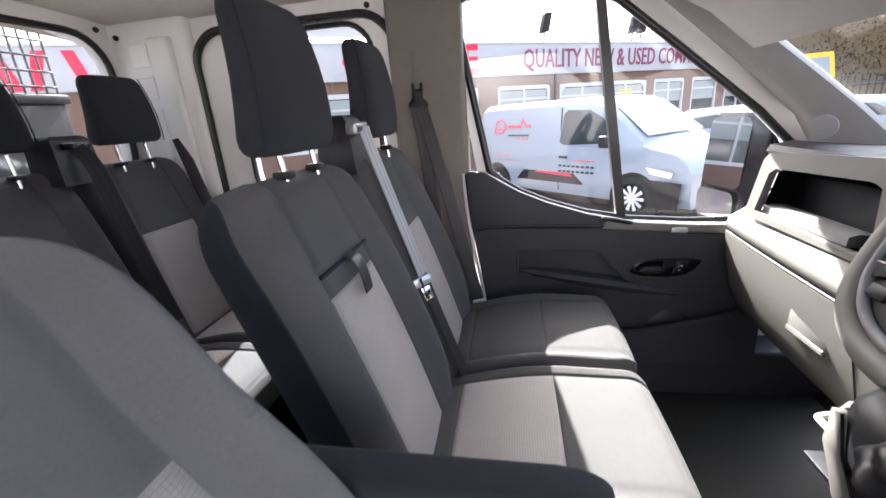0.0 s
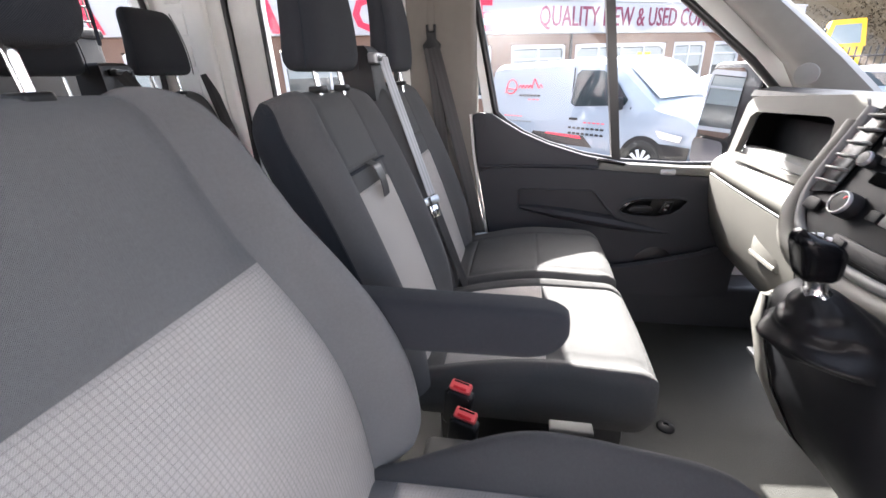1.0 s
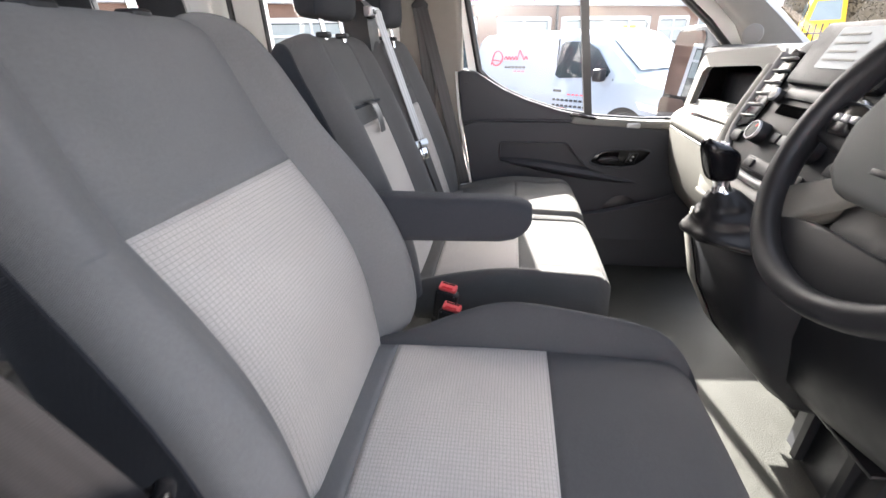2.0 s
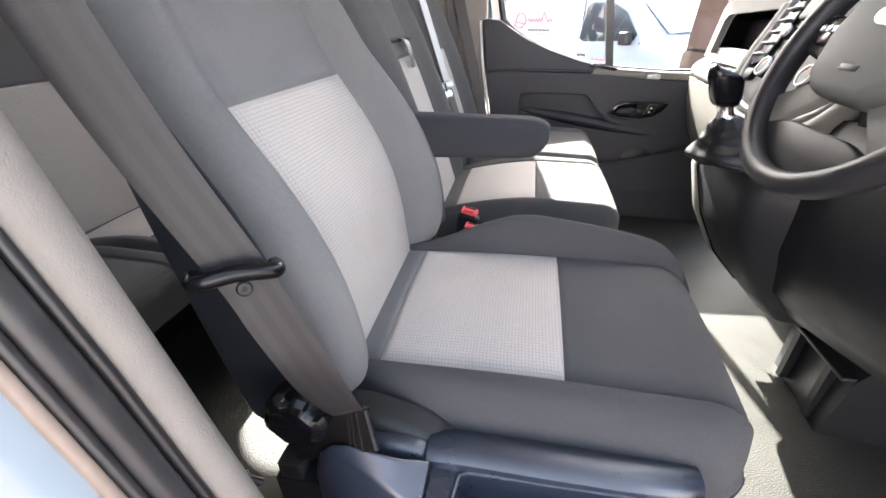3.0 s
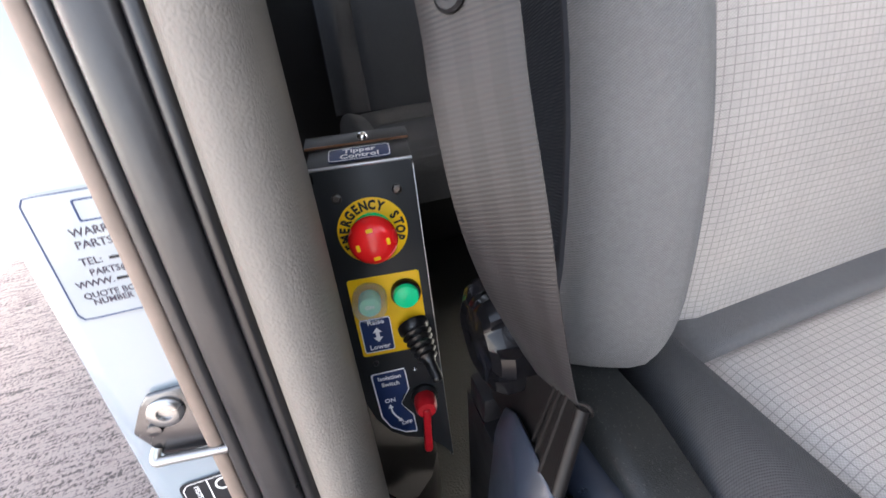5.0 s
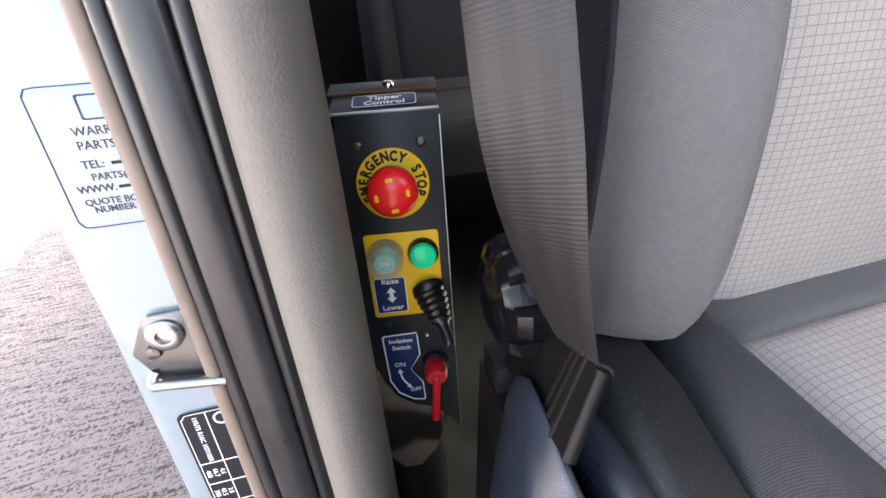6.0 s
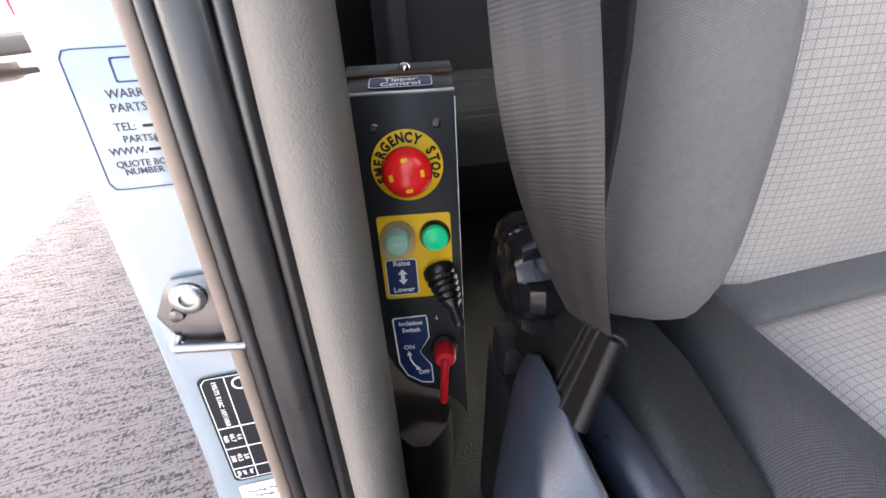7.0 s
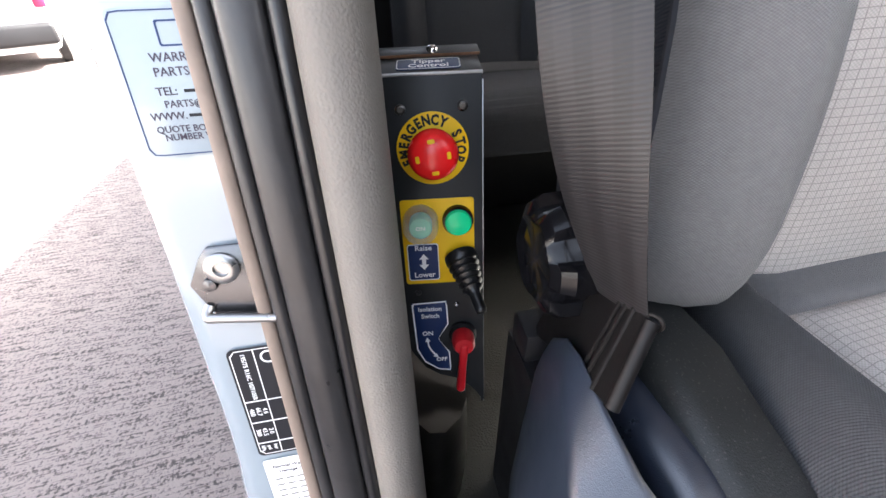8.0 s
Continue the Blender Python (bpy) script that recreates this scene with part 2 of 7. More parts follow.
def lathe(profile, m=None, n=28):
    """Turns (radius, height) points about z."""
    rings = [[(max(r, 1e-4) * math.cos(2 * math.pi * i / n), max(r, 1e-4) * math.sin(2 * math.pi * i / n), h) for i in range(n)] for r, h in profile]
    bm = loft(rings)
    return moved(bm, m) if m else bm


def smooth_path(pts, n=8):
    """Catmull-Rom points through pts."""
    p = [Vector(q) for q in pts]
    p = [p[0] * 2 - p[1]] + p + [p[-1] * 2 - p[-2]]
    out = []
    for a, b, c, d in zip(p, p[1:], p[2:], p[3:]):
        for i in range(n):
            t = i / n
            out.append(0.5 * (2 * b + (c - a) * t + (2 * a - 5 * b + 4 * c - d) * t * t + (3 * b - a - 3 * c + d) * t ** 3))
    return out + [p[-2]]


def tube(pts, r, n=10, smooth=0, radii=None):
    pts = smooth_path(pts, smooth) if smooth else [Vector(p) for p in pts]
    rings, side = [], None
    for i, p in enumerate(pts):
        d = (pts[min(i + 1, len(pts) - 1)] - pts[max(i - 1, 0)]).normalized()
        ref = side if side else (Vector((0, 0, 1)) if abs(d.z) < 0.9 else Vector((1, 0, 0)))
        side = (ref - d * ref.dot(d)).normalized()
        up = d.cross(side)
        q = radii[i] if radii else r
        rings.append([p + (side * math.cos(2 * math.pi * k / n) + up * math.sin(2 * math.pi * k / n)) * q for k in range(n)])
    return loft(rings)


def ribbon(pts, across, width, thick=0.0016, n=10, ripple=0.0):
    """A strap along pts; across: the direction of its width at each point. The UV map is in metres."""
    path = smooth_path(pts, n)
    wide = smooth_path(across, n)
    bm = bmesh.new()
    layer = bm.loops.layers.uv.new("UVMap")
    rows, run, k = [], 0.0, 8
    for i, p in enumerate(path):
        d = (path[min(i + 1, len(path) - 1)] - path[max(i - 1, 0)]).normalized()
        w = (wide[i] - d * wide[i].dot(d)).normalized()
        nrm = d.cross(w)
        if i:
            run += (p - path[i - 1]).length
        row = []
        for side in (1, -1):
            for j in range(k + 1):
                u = (j / k - 0.5) * side
                off = thick / 2 * side * (1 if 0 < j < k else 0.3)
                row.append((bm.verts.new(p + w * width * u + nrm * (off + ripple * math.cos(u * 6.28))), u * width, run))
        rows.append(row)
    for a, b in zip(rows, rows[1:]):
        m = len(a)
        for i in range(m):
            j = (i + 1) % m
            f = bm.faces.new((a[i][0], a[j][0], b[j][0], b[i][0]))
            for lp, q in zip(f.loops, (a[i], a[j], b[j], b[i])):
                lp[layer].uv = (q[1], q[2])
    for row in (rows[0][::-1], rows[-1]):
        bm.faces.new([q[0] for q in row])
    bmesh.ops.recalc_face_normals(bm, faces=bm.faces)
    return bm


def lettering(name, text, size, m, material, parent, depth=0.0003, align="CENTER", squeeze=1.0, bold=0.0):
    """Raised print with the built-in font, as a mesh part; m lays its plane."""
    cu = bpy.data.curves.new(name, "FONT")
    cu.body, cu.size, cu.extrude, cu.align_x, cu.align_y, cu.resolution_u = text, size, depth, align, "CENTER", 2
    cu.offset = bold
    tmp = new(name, cu)
    me = bpy.data.meshes.new_from_object(tmp.evaluated_get(bpy.context.evaluated_depsgraph_get()))
    bpy.data.objects.remove(tmp)
    bpy.data.curves.remove(cu)
    me.transform(Matrix.Translation(-place(parent)) @ m @ Matrix.Diagonal((squeeze, 1, 1, 1)))
    me.materials.clear()
    me.materials.append(material)
    me.name = name
    ob = new(name, me)
    ob.parent = parent
    return ob


def sheet(rows, uvs, pick=None):
    """A grid of points as quads, with UVs; pick(i, j): which quads to keep."""
    bm = bmesh.new()
    layer = bm.loops.layers.uv.new("UVMap")
    made = {}

    def vert(i, j):
        if (i, j) not in made:
            made[i, j] = bm.verts.new(rows[i][j])
        return made[i, j]

    for i in range(len(rows) - 1):
        for j in range(len(rows[0]) - 1):
            if pick and not pick(i, j):
                continue
            ids = ((i, j), (i, j + 1), (i + 1, j + 1), (i + 1, j))
            f = bm.faces.new([vert(*q) for q in ids])
            for lp, q in zip(f.loops, ids):
                lp[layer].uv = uvs[q[0]][q[1]]
    return bm

# ---- cab shell ----
FLOOR = 0.62


def frame_ring(outer, inner, m, depth, n=72):
    """A flat frame between two outlines, laid by m, with thickness; both are walked by angle about the inner one's middle."""
    def walk_round(pts):
        pts = [Vector((*p, 0)) for p in pts]
        segs = list(zip(pts, pts[1:] + pts[:1]))
        out = []
        for i in range(n):
            a = 2 * math.pi * i / n
            d = Vector((math.cos(a), math.sin(a), 0))
            best = None
            for p, q in segs:
                e = q - p
                den = d.x * e.y - d.y * e.x
                if abs(den) < 1e-9:
                    continue
                w = p - mid
                t = (w.x * e.y - w.y * e.x) / den
                s = (w.x * d.y - w.y * d.x) / den
                if t > 0 and -1e-6 <= s <= 1 + 1e-6 and (best is None or t > best):
                    best = t
            out.append(mid + d * (best or 0))
        return out
    mid = sum((Vector((*p, 0)) for p in inner), Vector()) / len(inner)
    o, i = walk_round(outer), walk_round(inner)
    up = Vector((0, 0, depth))
    bm = loft([o, i, [p + up for p in i], [p + up for p in o], o], caps=False)
    bmesh.ops.remove_doubles(bm, verts=bm.verts, dist=1e-6)
    bmesh.ops.recalc_face_normals(bm, faces=bm.faces)
    return moved(bm, m)


def band(path, width, m, depth, n=6):
    """A strip of rubber round a closed outline, laid by m."""
    p = [Vector((*q, 0)) for q in path]
    k = len(p)
    rings = []
    for i in range(k + 1):
        a, b, c = p[(i - 1) % k], p[i % k], p[(i + 1) % k]
        d = (c - a).normalized()
        s = Vector((d.y, -d.x, 0))
        rings.append([b + s * width * math.cos(t) / 2 + Vector((0, 0, depth * math.sin(t))) for t in [2 * math.pi * j / 10 for j in range(10)]])
    bm = loft(rings, caps=False)
    bmesh.ops.remove_doubles(bm, verts=bm.verts, dist=1e-6)
    return moved(bm, m)


LEFT = axes((0, 1.60, 0), (1, 0, 0), (0, 0, 1))      # (x, z) in the nearside wall; depth goes towards the seats
ROOF_Z = 2.14

# front door: painted shell with its window opening
sill = [(-0.090, 1.49), (-0.05, 1.45), (0.02, 1.405), (0.12, 1.36), (0.26, 1.315), (0.42, 1.285), (0.62, 1.27), (0.80, 1.27)]
front_glass = sill + [(0.850, 1.30), (0.905, 1.38), (0.935, 1.46), (0.920, 1.53), (0.81, 1.640), (0.545, 1.858), (0.345, 2.02), (0.24, 2.065), (0.10, 2.08), (-0.15, 2.08), (-0.195, 2.05)]
front_door = [(-0.14, 0.70), (1.02, 0.70), (1.05, 1.30), (1.01, 1.50), (0.86, 1.70), (0.42, 2.06), (0.28, 2.16), (-0.22, 2.18), (-0.20, 1.9), (-0.14, 1.5)]
door_1 = thing("door_1", (0.4, 1.6, 0.7), "closed front passenger door with dark trim and white shell", "door", kind="structure")
part("door_shell", frame_ring(front_door, front_glass, LEFT, -0.05), M_INPAINT, door_1)
part("window_seal", band(front_glass, 0.028, LEFT, 0.014), M_RUBBER, door_1)
g = part("window_pane", moved(slab(front_glass, 0.004), LEFT @ Matrix.Translation((0, 0, -0.03))), M_GLASS, door_1, "clear side window pane")
g.visible_shadow = False
part("divider_bar", loft([[(0.290 + (2.02 - z) * 0.139 + a, 1.60 + b, z) for a, b in ((-0.016, -0.012), (0.016, -0.012), (0.016, 0.02), (-0.016, 0.02))] for z in (2.03, 1.7, 1.28)]), M_RUBBER, door_1, "black quarter window bar")

# rear door
rear_glass = rounded(0.56, 0.62, 0.10, 6, -0.78, 1.73)
rear_outer = [(-1.22, 0.70), (-0.41, 0.70), (-0.41, 2.18), (-1.22, 2.18)]
door_2 = thing("door_2", (-0.8, 1.6, 0.7), "closed rear side door in white paint with a rounded window", "door", kind="structure")
part("door_shell", frame_ring(rear_outer, rear_glass, LEFT, -0.05), M_INPAINT, door_2)
part("window_seal", band(rear_glass, 0.020, LEFT, 0.010), M_RUBBER, door_2)
g = part("window_pane", moved(slab(rear_glass, 0.004), LEFT @ Matrix.Translation((0, 0, -0.03))), M_GLASS, door_2, "clear rear side window pane")
g.visible_shadow = False
part("opening_seal", band(rounded(0.80, 1.40, 0.13, 8, -0.81, 1.365), 0.030, LEFT @ Matrix.Translation((0, 0, 0.012)), 0.016), M_RUBBER, door_2, "black rubber seal round the opening")

# nearside pillars, cab back, roof, floor
solid("pillar_left", box(-0.43, -0.165, 1.545, 1.66, 0.62, 2.20, 0.02, 3), M_BEIGE, "beige plastic trimmed pillar between the nearside doors", "pillar")
solid("corner_left", box(-1.66, -1.205, 1.56, 1.68, 0.62, 2.14, 0.03, 3), M_INPAINT, "white painted rear corner of the cab", "pillar")
BACK = axes((-1.54, 0, 0), (0, 1, 0), (0, 0, 1))
back_glass = rounded(1.90, 0.56, 0.14, 6, 0.58, 1.80)
solid("wall_back", frame_ring([(-0.62, 0.6), (1.7, 0.6), (1.7, 2.16), (-0.62, 2.16)], back_glass, BACK, -0.05), M_INPAINT, "white painted back wall of the cab", "wall")
window_1 = thing("window_1", (-1.54, 0.58, 1.52), "rear window with black rubber seal", "window", kind="structure")
part("window_seal", band(back_glass, 0.026, BACK, 0.012), M_RUBBER, window_1)
g = part("window_pane", moved(slab(back_glass, 0.004), BACK @ Matrix.Translation((0, 0, -0.03))), M_GLASS, window_1)
g.visible_shadow = False
roof_rings = []
for i in range(25):
    y = -0.50 + 2.16 * i / 24
    k = abs((y - 0.58) / 1.08)
    z = ROOF_Z - 0.035 * k ** 6
    roof_rings.append([(-1.68, y, z - 0.05), (-1.66, y, z), (0.25, y, z + 0.02), (0.42, y, z - 0.015), (0.50, y, z - 0.06), (0.50, y, z + 0.02), (0.25, y, z + 0.08), (-1.68, y, z + 0.06)])
solid("ceiling", loft(roof_rings), M_HEADLINE, "beige cloth headlining under the cab roof", "ceiling")
solid("floor", box(-1.68, 1.25, -0.44, 1.62, FLOOR - 0.04, FLOOR, 0.004), M_FLOOR, "dark grey rubber covered cab floor", "floor")
solid("sill_left", box(-1.66, 1.1, 1.47, 1.66, 0.45, 0.80, 0.02, 3), M_DOORTRIM, "dark trim along the nearside door sill", "sill")
RIGHT = axes((0, -0.50, 0), (-1, 0, 0), (0, 0, 1))
side_glass = rounded(0.62, 0.68, 0.10, 6, 0.95, 1.745)
wall_right = solid("wall_right", frame_ring([(0.34, 0.60), (1.66, 0.60), (1.66, 2.14), (0.34, 2.14)], side_glass, RIGHT, 0.05), M_DOORTRIM, "dark trimmed inner side of the closed offside rear door", "wall")
g = part("window_pane", moved(slab(side_glass, 0.004), RIGHT @ Matrix.Translation((0, 0, 0.02))), M_GLASS, wall_right, "clear window pane")
g.visible_shadow = False

# ---- seats ----
def groove(d, deep=0.005, wide=0.0035):
    return deep * math.exp(-(d / wide) ** 2)


def bolster(t, bulge, edge):
    """Height of a side bolster at t = 0 (inner seam) to 1 (outer edge)."""
    q = min(1.0, t / 0.62)
    h = bulge * q * q * (3 - 2 * q) * (1 - 0.35 * max(0.0, t - 0.62))
    if t > 0.55:
        h -= edge * (1 - math.sqrt(max(0.0, 1 - ((t - 0.55) / 0.45) ** 2)))
    return h


def cuts(lo, hi, n, marks, pad=(0.003, 0.007, 0.012)):
    v = [lo + (hi - lo) * i / n for i in range(n + 1)] + list(marks)
    for m in marks:
        for p in pad:
            v += [q for q in (m - p, m + p) if lo < q < hi]
    v.sort()
    out = [v[0]]
    for q in v[1:]:
        if q - out[-1] > 0.0012 or q in marks:
            out.append(q)
    return out


def backrest(root, cy, bx, bz, w0, w1, p, h, bulge, seams, light, lean=19.0, thick=0.10, shoulder=0.11, bulge_top=0.3, low=None, foot=0.25, tuck=0.0, lumbar=0.0, near=0.0, wing=0.0, insert=None, cloth=M_CLOTH):
    """A seat back: a dark shell with bolsters and a light insert up to the height light."""
    ss = cuts(0.0, h - 0.001, 46, list(seams) + [light] + [h - 0.05, h - 0.03, h - 0.015, h - 0.007, h - 0.003])
    tt = [0, 0.02, 0.05, 0.09, 0.14, 0.2, 0.28, 0.37, 0.46, 0.55, 0.64, 0.72, 0.8, 0.87, 0.93, 0.97, 1.0]
    aa = [-1 + 2 * i / 20 for i in range(21)]
    sn, cs = math.sin(radians(lean)), math.cos(radians(lean))
    rows, uvs, kinds = [], [], []
    for s in ss:
        f = s / h
        depth = thick if low is None else low + (thick - low) * f
        w = w0 + (w1 - w0) * f ** 1.5
        pin = p * (1 - 0.16 * f) + 0.010 * math.sin(math.pi * min(1.0, f * 1.3))
        if s > h - shoulder:
            q = (s - h + shoulder) / shoulder
            w -= 0.75 * shoulder * (1 - math.sqrt(max(0.0, 1 - q * q)))
            pin -= 0.25 * shoulder * q * q * 0.4
        bul = (bulge * (1 - f) ** 0.5 + bulge * bulge_top * f) * (foot + (1 - foot) * math.sin(min(1.0, s / 0.20) * math.pi / 2))
        roll = 0.0
        if s > h - 0.05:
            roll = 0.05 - math.sqrt(max(0.0, 0.05 ** 2 - (s - h + 0.05) ** 2))
        under = 0.0
        if s < tuck:
            under = tuck - math.sqrt(max(0.0, tuck ** 2 - (tuck - s) ** 2))
        base = 0.012 * math.sin(math.pi * f * 0.9) - 0.02 * max(0.0, f - 0.6) ** 2 + lumbar * math.sin(math.pi * min(1.0, s / 0.45)) ** 1.2
        gs = sum(groove(s - q) for q in set(list(seams) + [light]))
        pn = pin - 1.33 * wing * max(0.0, 1 - (f / 0.63) ** 2)
        line = []
        for a in [-t for t in tt[::-1]]:
            wn = w + wing * (1 - 0.7 * f)
            line.append((-(pn + (wn - pn) * -a), base + bolster(-a, bul * (1 - near * (0.3 + f)), 0.055 - 0.02 * near) - groove((w - pin) * a) - roll + under * a, "b"))
        for a in aa[1:-1]:
            line.append((-pn + (pin + pn) * (a + 1) / 2, base - groove(pin * (1 - abs(a))) - gs - roll + 0.004 * (1 - a * a), "m"))
        for a in tt:
            line.append((pin + (w - pin) * a, base + bolster(a, bul, 0.055) - groove((w - pin) * a) - roll - under * a, "b"))
        side = line[-1][1]
        for k in range(1, 9):
            t = k / 8
            line.append((w - 0.02 * t ** 3, side + (-depth - side + roll * 0.4) * t, "s"))
        for k in range(1, 9):
            line.append((w - 0.02 - 2 * (w - 0.02) * k / 8, -depth + roll * 0.4, "s"))
        for k in range(1, 9):
            t = 1 - k / 8
            line.append((-(w + wing * (1 - 0.7 * f) * (1 - t) - 0.02 * t ** 3), line[0][1] + (-depth - line[0][1] + roll * 0.4) * t, "s"))
        kinds = [q[2] for q in line]
        rows.append([(bx - s * sn + n * cs, cy + a, bz + s * cs + n * sn) for a, n, _ in line])
        uvs.append([(a, s) for a, n, _ in line])
    c0, c1 = len(tt) - 1, len(tt) - 1 + 20

    def is_light(i, j):
        return c0 <= j < c1 and ss[i] < light - 1e-6

    def is_side(j):
        return j >= c1 + len(tt) - 1

    dark = sheet(rows, uvs, lambda i, j: not is_light(i, j) and not is_side(j))
    bmesh.ops.recalc_face_normals(dark, faces=dark.faces)
    part("backrest", dark, cloth, root, sharp=60)
    dark = sheet(rows, uvs, lambda i, j: is_side(j))
    bmesh.ops.remove_doubles(dark, verts=dark.verts, dist=1e-5)
    for row in (rows[0], rows[-1]):
        ring = [v for v in dark.verts if abs((v.co - Vector(row[0])).dot(Vector((-sn, 0, cs)))) < 1e-4]
        es = {e for v in ring for e in v.link_edges if e.is_boundary and e.other_vert(v) in ring}
        if len(es) > 3:
            bmesh.ops.edgeloop_fill(dark, edges=list(es))
    bmesh.ops.recalc_face_normals(dark, faces=dark.faces)
    part("back_panel", dark, M_CLOTH_SIDE, root, "slate blue side and back cloth", sharp=60)
    for j in (0, c1 + len(tt) - 1):
        part("edge_seam", tube([rows[i][j] for i in range(4, len(rows) - 8, 3)], 0.0024, 6), M_CLOTH_HEAD, root, "dark stitched edge seam")
    pale = sheet(rows, uvs, is_light)
    bmesh.ops.recalc_face_normals(pale, faces=pale.faces)
    part("back_insert", pale, insert or M_CHECK, root, "cloth insert darkened for shade" if insert else "light grey check cloth insert", sharp=60)


def cushion(root, cy, x0, x1, w, p, zt, zb, seams, bulge, light, corner=0.09, front=0.07, edge=0.05, taper=0.0, cant=0.0, near=1.0, insert=None, dip=0.050, rolled=False, pinch=0.0, swell=False, cloth=M_CLOTH_SHADED):
    """A seat cushion: rolled front, bolsters, a light insert between the x of light."""
    xs = cuts(x0, x1 - 0.001, 40, list(seams) + list(light) + [x1 - front * k for k in (1, 0.7, 0.45, 0.25, 0.12, 0.05, 0.02)])
    tt = [0, 0.03, 0.07, 0.12, 0.18, 0.26, 0.35, 0.45, 0.55, 0.64, 0.72, 0.8, 0.87, 0.93, 0.97, 1.0]
    aa = [-1 + 2 * i / 20 for i in range(21)]
    rows, uvs = [], []
    for x in xs:
        f = (x - x0) / (x1 - x0)
        wx = w - taper * (1 - f) ** 2
        if x > x1 - corner:
            q = (x - x1 + corner) / corner
            wx -= corner * (1 - math.sqrt(max(0.0, 1 - q * q))) * 0.9
        wx -= pinch * max(0.0, 1 - f / 0.42) ** 1.5
        pin = min(p, wx - 0.02)
        roll = 0.0
        if x > x1 - front:
            q = (x - x1 + front) / front
            roll = front * (1 - math.sqrt(max(0.0, 1 - q * q)))
        zc = zt - dip * max(0.0, 1 - f / 0.55) ** 1.6 - 0.012 * max(0.0, f - 0.6)
        gs = sum(groove(x - q) for q in set(list(seams) + list(light)))
        bul = bulge * math.sin(math.pi * min(1, f * 0.75 + 0.22)) ** 0.7
        far = bul
        if swell:      # the inboard bolster rises from nothing at the hinge
            q = min(1.0, max(0.0, (f - 0.10) / 0.45))
            far = bulge * q * q * (3 - 2 * q) * (1 - 0.75 * max(0.0, f - 0.45) ** 1.3 / 0.46)
        line = []
        def side_h(a):
            if rolled:
                return bul * near * math.sin(math.pi * a) - edge * (0.45 + 0.55 * min(1.0, f * 2)) * (1 - math.sqrt(max(0.0, 1 - a * a)))
            return bolster(a, bul * near, edge)

        sidez = zc + side_h(1) - roll
        farz = zc + bolster(1, far, edge) - roll
        low = zb + min(0.03, roll * 0.4)
        for k in range(9):
            t = k / 8
            line.append((-(wx - 0.012 * (1 - t) ** 2) - 0.012 * math.sin(math.pi * t), low + (sidez - low) * t))
        for a in tt[::-1][1:]:
            line.append((-(pin + (wx - pin) * a), zc + side_h(a) - groove((wx - pin) * a) - roll))
        for a in aa[1:-1]:
            line.append((pin * a, zc - groove(pin * (1 - abs(a))) - gs - roll + 0.006 * (1 - a * a)))
        for a in tt:
            line.append((pin + (wx - pin) * a, zc + bolster(a, far, edge) - groove((wx - pin) * a) - roll))
        for k in range(1, 9):
            t = 1 - k / 8
            line.append(((wx - 0.012 * (1 - t) ** 2) + 0.012 * math.sin(math.pi * t), low + (farz - low) * t))
        rows.append([(x, cy + a, z + cant * a) for a, z in line])
        uvs.append([(a, x + (z - zt) * 0.5) for a, z in line])
    c0 = 8 + len(tt) - 1
    c1 = c0 + 20

    def is_light(i, j):
        return c0 <= j < c1 and light[0] - 1e-6 <= xs[i] < light[1] - 1e-6

    def is_strip(i, j):
        return rolled and c0 <= j < c1 and xs[i] < light[0] - 1e-6

    dark = sheet(rows, uvs, lambda i, j: not is_light(i, j) and not is_strip(i, j))
    for row in (rows[0], rows[-1]):
        vs = [min(dark.verts, key=lambda v, q=q: (v.co - Vector(q)).length_squared) for q in row]
        try:
            dark.faces.new(vs)
        except ValueError:
            pass
    bmesh.ops.recalc_face_normals(dark, faces=dark.faces)
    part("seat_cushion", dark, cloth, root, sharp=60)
    if rolled:
        # light on the strip behind the insert is put in by the lighter cloth
        strip = sheet(rows, uvs, is_strip)
        bmesh.ops.recalc_face_normals(strip, faces=strip.faces)
        part("rear_strip", strip, M_CLOTH, root, "rear cushion strip lightened for the light on it", sharp=60)
        part("side_seam", tube([rows[i][4] for i in range(9, len(rows) - 7, 2)], 0.0022, 6), M_CLOTH_HEAD, root, "dark seam along the cushion side")
    pale = sheet(rows, uvs, is_light)
    bmesh.ops.recalc_face_normals(pale, faces=pale.faces)
    part("cushion_insert", pale, insert or M_CHECK, root, "" if insert else "light grey check cloth insert", sharp=60)


